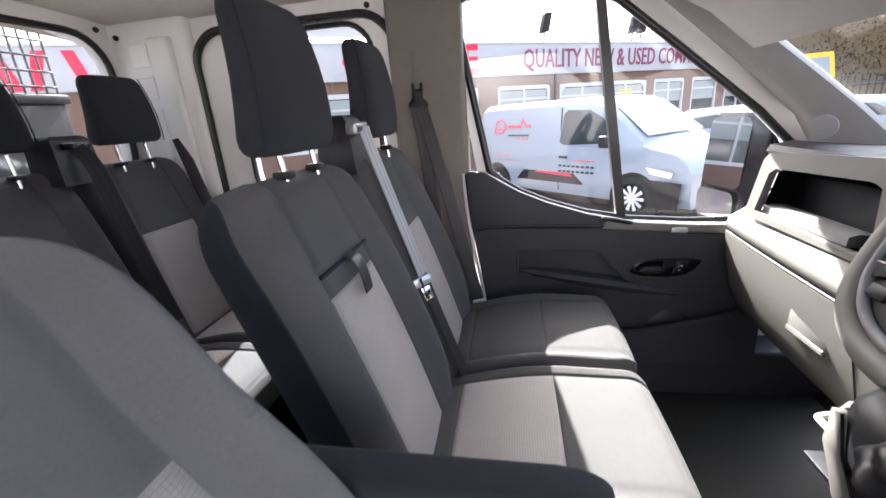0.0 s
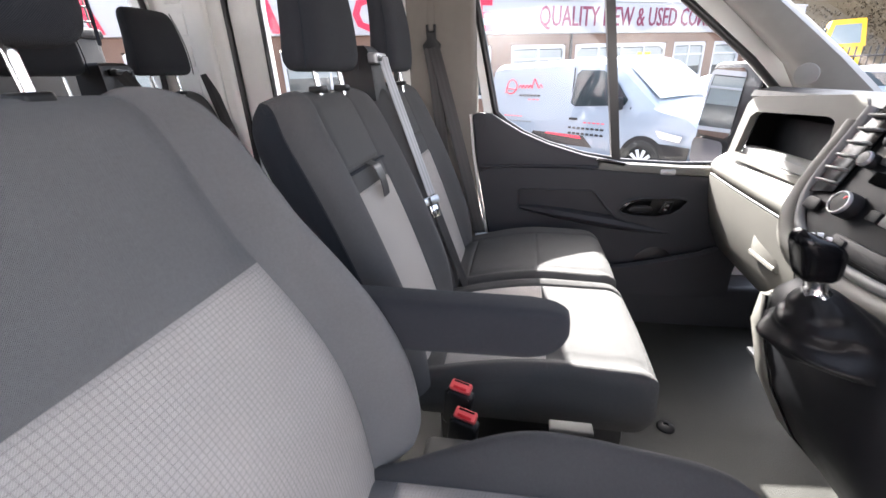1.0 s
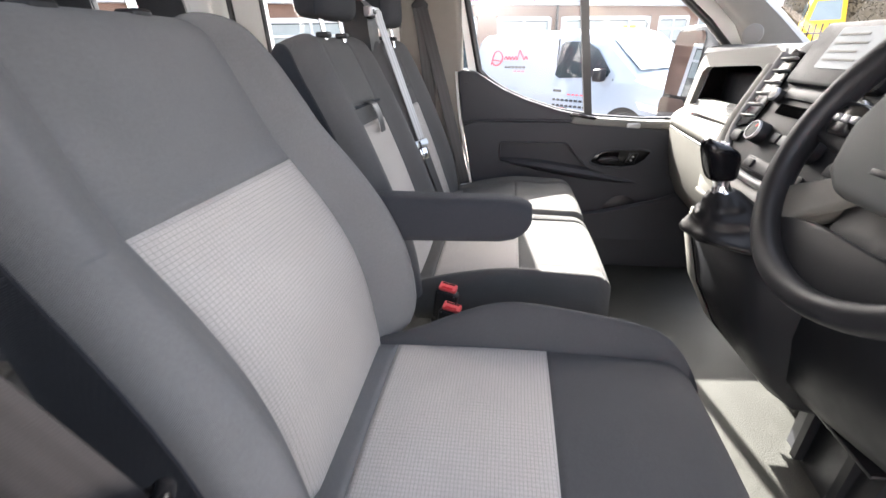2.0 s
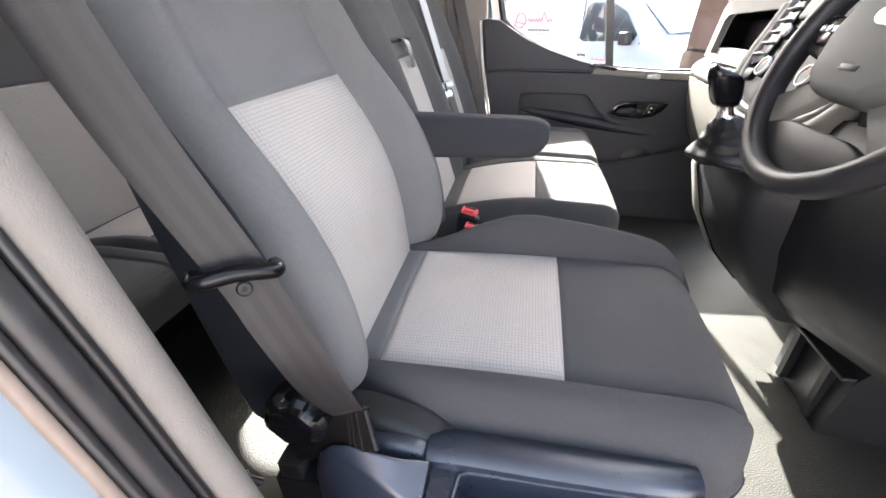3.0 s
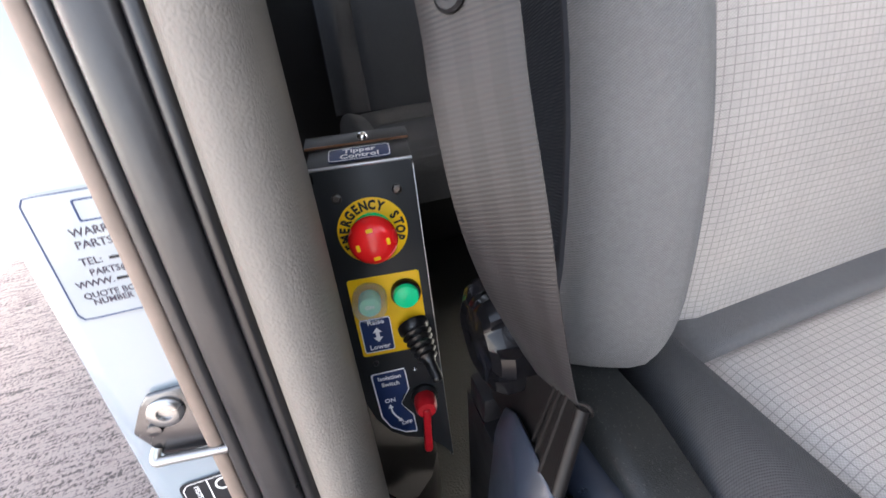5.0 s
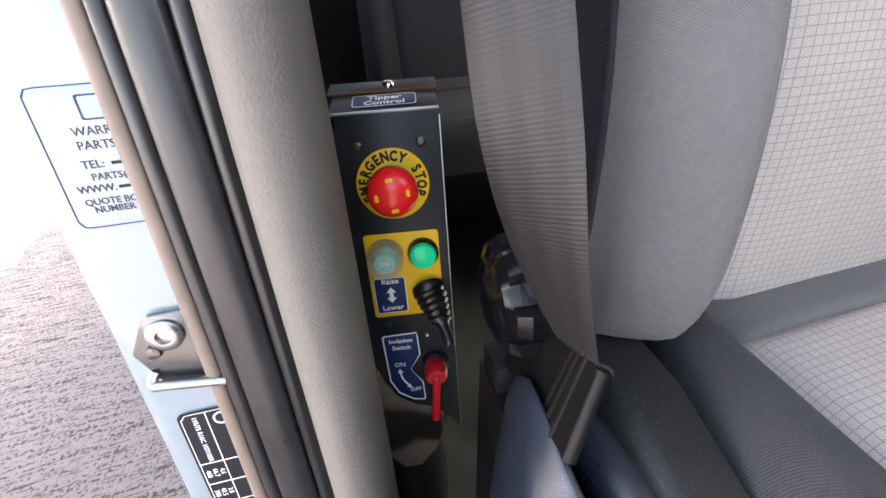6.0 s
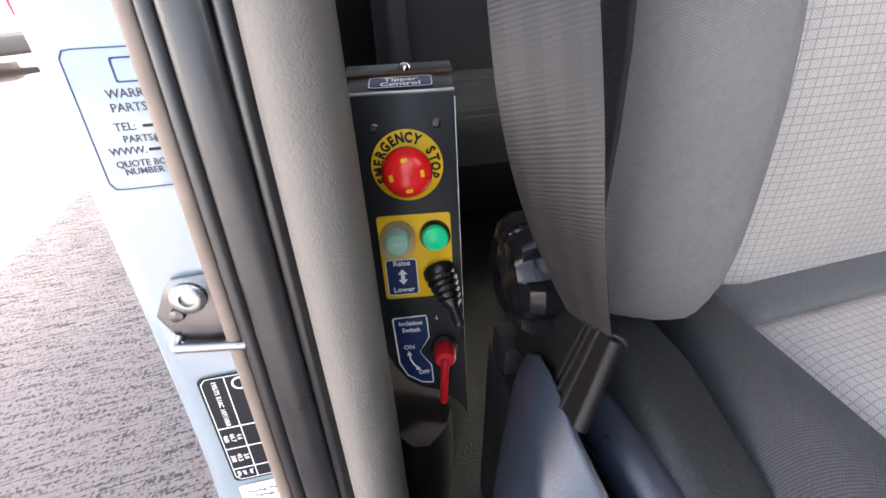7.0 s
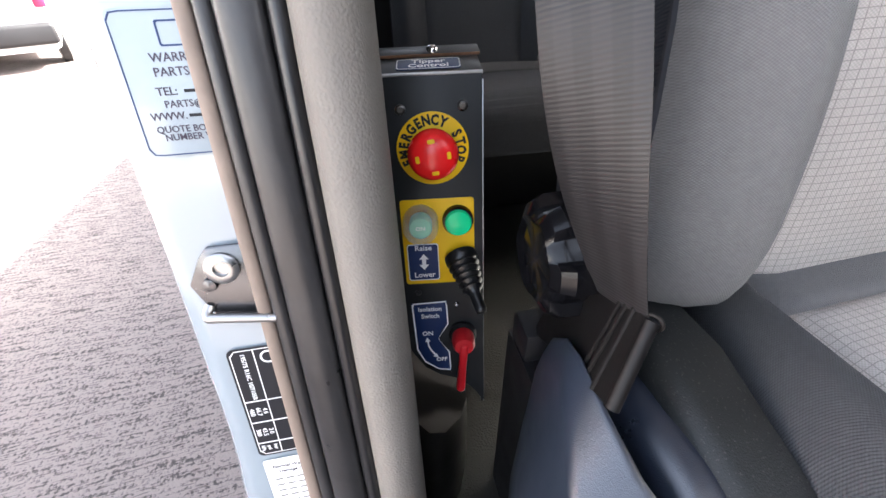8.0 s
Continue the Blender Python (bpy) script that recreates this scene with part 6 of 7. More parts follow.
for x, yo, yc, zc, yi, zi in ((-0.200, -0.238, -0.236, 0.955, -0.230, 0.972), (-0.188, -0.246, -0.240, 0.985, -0.232, 1.008), (-0.165, -0.256, -0.243, 1.008, -0.236, 1.033), (-0.140, -0.268, -0.250, 1.018, -0.241, 1.045), (-0.100, -0.284, -0.264, 1.018, -0.243, 1.042), (-0.070, -0.294, -0.275, 1.016, -0.241, 1.036), (-0.038, -0.300, -0.284, 1.006, -0.225, 1.018)):
    ring = [Vector((x, yo - 0.004, 0.80)), Vector((x, yo, 0.90)), Vector((x, yc, zc)), Vector((x, yi, zi)), Vector((x, yi + 0.012, zi - 0.03)), Vector((x, yi + 0.014, 0.80))]
    soft = ring[:2]
    for p, q, o, r in ((ring[2], ring[1], ring[3], 0.006), (ring[3], ring[2], ring[4], 0.006)):
        e, f = p + (q - p).normalized() * r, p + (o - p).normalized() * r
        soft += [e * (1 - u) ** 2 + p * (2 * u * (1 - u)) + f * u ** 2 for u in (0, 0.25, 0.5, 0.75, 1)]
    cap_rings.append(soft + ring[4:])
part("end_cap", loft(cap_rings), M_TRIMBLUE, driver, "blue black storage end cap", sharp=50)
bin_out = [(-0.036, -0.306), (0.300, -0.290), (0.305, -0.205), (0.20, -0.198), (0.0, -0.200), (-0.036, -0.212)]
bin_in = [(-0.008, -0.292), (0.0, -0.298), (0.225, -0.286), (0.235, -0.276), (0.232, -0.226), (0.222, -0.218), (0.012, -0.222), (0.0, -0.228)]
storage = part("storage_bin", frame_ring(bin_out, bin_in, Matrix.Translation((0, 0, 0.90)), 0.098, 120), M_TRIMBLUE, driver, "open storage bin beside the seat", sharp=30)
part("bin_lip", tube([(x, y, 0.998) for x, y in bin_in + bin_in[:1]], 0.0035, 8), M_TRIMBLUE, storage)
part("bin_floor", box(-0.02, 0.24, -0.300, -0.215, 0.93, 0.955, 0.004), M_TRIMBLUE, storage)

# ---- passenger belts, tags, buckles ----
tower = thing("belt_tower", (-0.41, 0.99, 1.60), "black plastic belt tower on the bench back", "belt tower")
part("tower_body", loft([[(x, y, z) for x, y in ((-0.37 - a, 0.955 + b), (-0.37 - a, 1.06 - b), (-0.46, 1.065 - b), (-0.46, 0.95 + b))] for z, a, b in ((1.58, 0.0, 0.0), (1.68, 0.008, 0.004), (1.705, 0.014, 0.008), (1.718, 0.026, 0.016))]), M_PLASTIC, tower, sharp=30)
part("slot_lip", box(-0.385, -0.358, 0.955, 1.042, 1.672, 1.700, 0.006, 3), M_SILVER, tower, "worn slot surround")
part("slot", box(-0.362, -0.355, 0.965, 1.032, 1.678, 1.692, 0.002), M_GLOSSBLK, tower)
mb = thing("middle_seat_belt", (-0.2, 1.0, 1.0), "pale webbing seat belt across the bench back with steel tongue", "seat belt")
W2 = (0.25, 0.97, 0.0)
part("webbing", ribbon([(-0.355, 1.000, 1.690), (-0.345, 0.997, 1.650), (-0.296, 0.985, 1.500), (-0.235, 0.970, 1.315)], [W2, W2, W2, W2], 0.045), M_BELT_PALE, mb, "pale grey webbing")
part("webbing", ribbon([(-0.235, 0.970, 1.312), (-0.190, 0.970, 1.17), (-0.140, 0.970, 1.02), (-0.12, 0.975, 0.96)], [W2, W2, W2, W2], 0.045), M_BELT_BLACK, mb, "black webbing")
part("tongue", moved(slab(rounded(0.056, 0.024, 0.006, 4), 0.006, 0.002), axes((-0.238, 0.962, 1.300), (0.75, 0.62, 0.2), (-0.3, 0.1, 0.9))), M_STEEL, mb, "steel belt tongue")
part("tongue_blade", moved(slab([(-0.012, 0), (0.012, 0), (0.011, -0.035), (-0.011, -0.035)], 0.003, 0.001), axes((-0.230, 0.958, 1.287), (0.75, 0.62, 0.2), (-0.3, 0.1, 0.9))), M_CHROME, mb)
ob = thing("outer_seat_belt", (-0.3, 1.52, 1.0), "black webbing seat belt hanging on the beige pillar", "seat belt")
part("shoulder_loop", moved(slab([(-0.020, 0.05), (-0.010, 0.052), (-0.010, 0.028), (0.010, 0.028), (0.010, 0.052), (0.020, 0.050), (0.018, 0.0), (0.036, -0.018), (0.032, -0.034), (-0.032, -0.034), (-0.036, -0.018), (-0.018, 0.0)], 0.016, 0.004, 2), axes((-0.330, 1.545, 1.765), (1, 0, 0.0), (0.0, 0, 1)) @ Matrix.Translation((0, 0, 0.002))), M_PLASTIC, ob, "black shoulder loop")
part("adjuster_slot", box(-0.345, -0.318, 1.541, 1.5465, 1.70, 1.92, 0.002), M_BEIGE, ob, "beige height adjuster track")
part("webbing", ribbon([(-0.322, 1.525, 1.738), (-0.285, 1.510, 1.60), (-0.225, 1.490, 1.36), (-0.155, 1.470, 1.06), (-0.145, 1.465, 1.0)], [(0.9, 0.2, 0.25)] * 5, 0.046), M_BELT_BLACK, ob, "black webbing")
part("webbing", ribbon([(-0.338, 1.53, 1.738), (-0.320, 1.53, 1.60), (-0.300, 1.53, 1.30), (-0.290, 1.52, 0.95)], [(0.9, 0.2, 0.15)] * 4, 0.046), M_BELT_BLACK, ob)
part("tongue", moved(slab(rounded(0.050, 0.030, 0.006, 4), 0.007, 0.002), axes((-0.140, 1.455, 1.005), (0.95, 0.2, 0.1), (-0.2, 0.1, 0.97))), M_STEEL, ob, "steel belt tongue")
part("edge_strip", tube([(-0.186, 1.545, 1.49), (-0.172, 1.540, 1.30), (-0.128, 1.530, 1.02)], 0.006, 8, smooth=4), M_INPAINT, door_1, "white door edge")
tag = part("pull_tag", ribbon([(-0.322, 0.715, 1.462), (-0.300, 0.715, 1.452), (-0.288, 0.715, 1.42), (-0.283, 0.715, 1.385)], [(0, 1, 0.0)] * 4, 0.040, 0.0022), M_BELT_BLACK, bench, "black cloth pull tag")
part("tag_band", box(-0.325, -0.318, 0.60, 0.825, 1.452, 1.458, 0.001), M_CLOTH_SIDE, bench)


def buckle(x, y, z, turn):
    b = thing("belt_buckle", (x, y, z - 0.06), "black belt buckle with a red release button", "buckle", "belt buckles")
    m = axes((x, y, z), (math.cos(turn), math.sin(turn), -0.12), (-0.30, 0.15, 0.94))
    part("buckle_body", moved(slab(rounded(0.058, 0.085, 0.010, 4, 0, -0.042), 0.026, 0.006, 3), m @ Matrix.Translation((0, 0, -0.013))), M_PLASTIC, b)
    tip = m @ Matrix.Translation((0, 0.000, -0.006)) @ Matrix.Rotation(-1.1, 4, "X")
    red = part("release_button", moved(slab(rounded(0.044, 0.022, 0.004, 3), 0.015, 0.003, 2), tip), M_BUCKLE, b, "red release button")
    part("button_step", moved(box(-0.014, 0.014, -0.0095, -0.0035, 0.0145, 0.0160, 0.0006), tip), M_REDKEY, red)
    part("tongue_slot", moved(box(-0.016, 0.016, 0.0045, 0.0085, 0.0145, 0.0158, 0.0006), tip), M_GLOSSBLK, red)
    part("stalk", tube([Vector((x, y, z)) + Vector((0.02, 0, -0.07)), Vector((x + 0.02, y, z - 0.16)), Vector((x + 0.02, y + 0.01, 0.78))], 0.011, 8), M_PLASTIC, b)
    return b


buckle(-0.086, 0.478, 1.040, -0.25)
buckle(-0.070, 0.425, 1.018, -0.25)
buckle(-0.075, 0.985, 1.000, -0.25)
hs = thing("height_lever", (0.05, 0.40, 0.93), "pale plastic seat adjuster moulding beside the driver seat", "seat lever")
part("lever_body", box(-0.14, 0.06, 0.345, 0.40, 0.955, 1.000, 0.014, 3), M_DASH, hs)
part("lever_tip", box(0.085, 0.16, 0.385, 0.41, 1.047, 1.056, 0.003, 3), M_DASH, hs)
# rear belts
rt = thing("belt_tower", (-1.32, 1.09, 1.60), "black plastic belt tower on the rear bench back", "belt tower")
part("tower_body", loft([[(x, y, z) for x, y in ((-1.29 - a, 1.02 + b), (-1.29 - a, 1.15 - b), (-1.40, 1.15 - b), (-1.40, 1.02 + b))] for z, a, b in ((1.58, 0.0, 0.0), (1.69, 0.008, 0.004), (1.712, 0.014, 0.008), (1.722, 0.026, 0.016))]), M_PLASTIC, rt, sharp=30)
part("slot", box(-1.298, -1.286, 1.045, 1.13, 1.682, 1.702, 0.004), M_GLOSSBLK, rt)
rb = thing("rear_seat_belt", (-1.2, 1.08, 1.0), "grey webbing belt over the rear bench back", "seat belt", "rear seat belts")
part("webbing", ribbon([(-1.29, 1.085, 1.69), (-1.255, 1.095, 1.62), (-1.21, 1.10, 1.40), (-1.14, 1.105, 1.10)], [(0.5, 0.85, 0)] * 4, 0.046), M_BELT_BLACK, rb)
rb = thing("rear_seat_belt", (-1.33, 1.55, 1.0), "black webbing belt hanging at the white rear corner", "seat belt", "rear seat belts")
part("shoulder_loop", moved(slab(rounded(0.06, 0.05, 0.012, 4), 0.02, 0.005, 2), axes((-1.335, 1.556, 1.705), (1, 0, 0), (0, 0, 1))), M_PLASTIC, rb)
part("webbing", ribbon([(-1.33, 1.535, 1.69), (-1.29, 1.525, 1.55), (-1.235, 1.515, 1.35), (-1.17, 1.50, 1.05)], [(0.85, 0.3, 0.3)] * 4, 0.046), M_BELT_BLACK, rb)
rb = thing("rear_seat_belt", (-1.1, -0.27, 1.0), "grey webbing belt on the offside rear place", "seat belt", "rear seat belts")
part("webbing", ribbon([(-1.15, -0.10, 1.75), (-1.02, -0.05, 1.55), (-0.91, 0.0, 1.35), (-0.88, 0.05, 1.06)], [(0.6, 0.7, 0)] * 4, 0.046), M_BELT, rb)
part("tongue", moved(slab(rounded(0.050, 0.026, 0.005, 4), 0.008, 0.002), axes((-0.895, 0.004, 1.341), (0.6, 0.75, 0), (-0.3, 0, 0.95))), M_STEEL, rb, "steel belt tongue")
buckle(-1.07, 0.116, 1.035, -0.6)
# fixing studs and swages of the white rear corner
cornerbits = bpy.data.objects["corner_left"]
for k in range(6):
    part("swage", box(-1.475 + 0.012 * (k % 2), -1.385, 1.556, 1.566, 1.36 + 0.12 * k, 1.445 + 0.12 * k, 0.008, 3), M_INPAINT, cornerbits)
part("corner_channel", box(-1.37, -1.27, 1.535, 1.57, 0.7, 2.06, 0.014, 3), M_INPAINT, cornerbits)
for y, z in ((1.46, 2.085), (1.535, 2.068)):
    part("trim_stud", lathe([(0.010, 0), (0.010, 0.006), (0.006, 0.012), (0, 0.013)], axes((-1.488, y, z), (0, 1, 0), (0, 0, 1)), n=16), M_PLASTIC, bpy.data.objects["wall_back"])
part("trim_stud", lathe([(0.010, 0), (0.010, 0.006), (0.006, 0.012), (0, 0.013)], axes((-0.50, 1.598, 2.09), (1, 0, 0), (0, 0, 1)), n=16), M_PLASTIC, door_2)
# floor fixing
fx = thing("floor_fixing", (0.48, 0.88, FLOOR), "black domed floor mat fixing", "floor fixing")
part("washer", lathe([(0.026, 0.0), (0.026, 0.004), (0.020, 0.010), (0.008, 0.012), (0.007, 0.006), (0, 0.006)], Matrix.Translation((0.475, 0.872, FLOOR)), n=24), M_PLASTIC, fx)

# ---- the yard outside ----
def brushed_concrete():
    m, nt, b = shader("worn brushed concrete")
    where = node(nt, "TexCoord").outputs["Object"]
    turned = node(nt, "Mapping", ins={"Vector": where, "Rotation": (0, 0, radians(-7))}).outputs[0]
    drawn = node(nt, "Mapping", ins={"Vector": turned, "Scale": (75.0, 7.0, 1.0)}).outputs[0]
    streak = node(nt, "TexNoise", ins={"Vector": drawn, "Scale": 1.0, "Detail": 5.0, "Roughness": 0.65}).outputs[0]
    grit = node(nt, "TexNoise", ins={"Vector": where, "Scale": 85.0, "Detail": 5.0, "Roughness": 0.6}).outputs[0]
    broad = node(nt, "TexNoise", ins={"Vector": where, "Scale": 1.3, "Detail": 4.0}).outputs[0]
    h = calc(nt, "ADD", calc(nt, "MULTIPLY", streak, 0.5), calc(nt, "MULTIPLY", grit, 0.5))
    k = node(nt, "MapRange", ins={0: h, 1: 0.43, 2: 0.495, 3: 0.0, 4: 1.0}).outputs[0]
    c = mixed(nt, k, (0.020, 0.017, 0.016, 1), (0.175, 0.145, 0.135, 1))
    c = mixed(nt, calc(nt, "MULTIPLY", broad, 0.25), c, (0.15, 0.127, 0.118, 1))
    pits = node(nt, "TexNoise", ins={"Vector": drawn, "Scale": 2.2, "Detail": 4.0}).outputs[0]
    c = mixed(nt, calc(nt, "MULTIPLY", calc(nt, "LESS_THAN", pits, 0.40), 0.7), c, (0.045, 0.037, 0.034, 1))
    nt.links.new(c, b.inputs["Base Color"])
    b.inputs["Roughness"].default_value = 0.92
    n = node(nt, "Bump", ins={"Strength": 1.0, "Distance": 0.009, "Height": h}).outputs[0]
    nt.links.new(n, b.inputs["Normal"])
    return m


M_GROUND = brushed_concrete()
bm = bmesh.new()
bmesh.ops.create_grid(bm, x_segments=8, y_segments=8, size=600)
solid("ground", bm, M_GROUND, "worn brushed concrete yard", "ground")

M_BRICK = plain("brown brick", (0.15, 0.094, 0.07), 0.85, scale=6, var=0.2, bump=0.4, bscale=40, depth=0.005)
M_SIGN = plain("white sign board", (0.36, 0.37, 0.385), 0.4, var=0.05, scale=2, bump=0.0)
M_SIGNRED = plain("red sign letters", (0.60, 0.02, 0.06), 0.4, var=0.05, bump=0.0)
M_SIGNPLUM = plain("plum sign letters", (0.18, 0.03, 0.07), 0.4, var=0.05, bump=0.0)
M_WINFRAME = plain("white window frame", (0.45, 0.46, 0.47), 0.4, var=0.05, bump=0.0)
M_BLIND = plain("pale window blind", (0.26, 0.29, 0.285), 0.7, scale=3, var=0.2, bump=0.0)
M_CARWHITE = plain("white car paint", (0.22, 0.265, 0.32), 0.2, var=0.02, bump=0.0, coat=0.6)
M_CARGLASS = plain("dark car glass", (0.02, 0.03, 0.035), 0.06, var=0.1, bump=0.0)
M_TYRE = plain("black tyre rubber", (0.02, 0.02, 0.02), 0.8, bump=0.2)
M_YELLOWCAB = plain("yellow lorry paint", (0.75, 0.45, 0.02), 0.35, var=0.06, bump=0.0)

# dealership building
FA = Vector((-1.46, 13.6, 0))
FU = Vector((0.838, 0.545, 0)).normalized()
FAC = axes(FA, FU, (0, 0, 1))      # (along, height), depth towards the yard
office = thing("office_building", FA, "low brown brick sales office with a long white sign", "building")
S0, S1 = -24.0, 15.0
openings = [(-22.6, -20.2), (-19.2, -16.8), (-15.8, -13.4), (-12.4, -10.0), (-9.0, -6.6), (-5.6, -3.2), (-2.4, -1.2), (-0.45, 0.50), (1.2, 3.25), (3.65, 7.70), (8.1, 9.75), (10.2, 11.7), (12.2, 14.0)]
wall = part("wall", moved(join(box(S0, S1, 0, 0.95, -0.30, 0.0, 0), box(S0, S1, 2.45, 2.78, -0.30, 0.0, 0)), FAC), M_BRICK, office, "brown brick wall")
edge = S0
for a, b in openings + [(S1, S1)]:
    part("pier", moved(box(edge, a, 0.95, 2.45, -0.30, 0.001, 0), FAC), M_BRICK, wall)
    edge = b
course = []
for a, b in openings:
    w = part("window", moved(frame_ring([(a, 0.95), (b, 0.95), (b, 2.45), (a, 2.45)], [(a + 0.09, 1.05), (b - 0.09, 1.05), (b - 0.09, 2.33), (a + 0.09, 2.33)], FAC @ Matrix.Translation((0, 0, -0.10)), 0.09), Matrix()), M_WINFRAME, office, "white framed office window")
    n = max(1, round((b - a) / 1.1))
    for k in range(1, n):
        x = a + (b - a) * k / n
        part("mullion", moved(box(x - 0.035, x + 0.035, 1.05, 2.33, -0.09, -0.02, 0.005), FAC), M_WINFRAME, w)
    part("transom", moved(box(a + 0.09, b - 0.09, 2.0, 2.06, -0.09, -0.02, 0.005), FAC), M_WINFRAME, w)
    part("pane", moved(box(a + 0.05, b - 0.05, 1.02, 2.36, -0.075, -0.068, 0), FAC), M_CARGLASS, w)
    if b - a > 1.3:
        part("blind", moved(box(a + 0.12, b - 0.12, 1.62 + 0.2 * ((int(a * 3)) % 3) / 3, 2.30, -0.066, -0.063, 0), FAC), M_BLIND, w)
part("yellow_poster", moved(box(6.45, 7.05, 1.55, 2.15, -0.062, -0.055, 0), FAC), M_YELLOWCAB, office, "yellow poster in the window")
part("rain_pipe", moved(tube([(3.42, 0, 0.06), (3.42, 2.75, 0.06)], 0.045, 10), FAC), M_PLASTIC, office, "dark rain pipe")
sign = part("sign_board", moved(box(S0, S1, 2.75, 3.66, -0.05, 0.16, 0.01), FAC), M_SIGN, office, "long white fascia sign")
part("sign_cap", moved(box(S0, S1, 3.66, 3.72, -0.12, 0.20, 0.008), FAC), M_WINFRAME, office)
lettering("print", "QUALITY NEW & USED COMMERCIALS", 0.80, FAC @ Matrix.Translation((2.06, 3.20, 0.17)), M_SIGNPLUM, sign, 0.01, "LEFT", squeeze=0.70, bold=0.004)
lettering("print", "CENTRE", 1.12, FAC @ Matrix.Translation((0.45, 3.19, 0.17)), M_SIGNRED, sign, 0.01, "RIGHT", squeeze=1.0, bold=0.03)
x = -6.0
for k in range(22):          # the trading name: plain red strokes
    if k % 6 == 5:
        x -= 0.55
        continue
    part("letter_bar", moved(slab([(x, 2.80), (x + 0.20, 2.80), (x + 0.42, 3.58), (x + 0.20, 3.58)] if k % 2 else [(x + 0.30, 2.80), (x + 0.52, 2.80), (x + 0.30, 3.58), (x + 0.08, 3.58)], 0.02), FAC @ Matrix.Translation((0, 0, 0.165))), M_SIGNRED, sign)
    x -= 0.62
part("roof", moved(box(S0, S1, 3.45, 3.60, -9.0, -0.05, 0.02), FAC), M_DASHDARK, office, "flat dark roof")
part("green_board", moved(box(-5.0, -2.6, 3.85, 4.55, 0.0, 0.08, 0.01), FAC), M_SIGN, office, "white roof board with green print bars")
part("print_bar", moved(box(-4.6, -3.0, 4.18, 4.36, 0.08, 0.09, 0), FAC), M_GREENPALE, office)
for s in (2.75, 6.55, 6.95):
    lamp = part("flood_lamp", moved(slab([(0, 0), (0.30, 0.06), (0.42, 0.62), (0.14, 0.60)], 0.22, 0.03), FAC @ Matrix.Translation((s, 3.95, 0.0))), M_DASHDARK, office, "tilted flood lamp")
    part("lamp_arm", moved(tube([(s + 0.15, 3.70, 0.1), (s + 0.2, 4.1, 0.1)], 0.03, 6), FAC), M_DASHDARK, lamp)


# pale building on the offside, out of view, added to bounce sun into the cab
M_CLAD = plain("white profiled cladding", (0.30, 0.30, 0.30), 0.5, scale=1.5, var=0.06, bump=0.0)
shop = thing("bounce_building", (0, -13.0, 0), "long pale clad building added to bounce sunlight", "building")
part("wall", box(-30, 30, -13.4, -13.0, 0, 5.2, 0.02), M_CLAD, shop, "white clad wall")
for k in range(7):
    x = -27 + 8.4 * k
    d = part("roller_door", box(x, x + 3.6, -13.0, -12.96, 0, 3.6, 0.01), M_SILVER, shop, "grey roller door")
part("fascia", box(-30, 30, -13.0, -12.85, 4.1, 5.0, 0.02), M_SIGN, shop)
for k in range(12):
    if k % 5 != 4:
        part("letter_bar", box(-8 + 0.95 * k, -7.5 + 0.95 * k, -12.85, -12.83, 4.2, 4.9, 0.01), M_SIGNRED, shop)

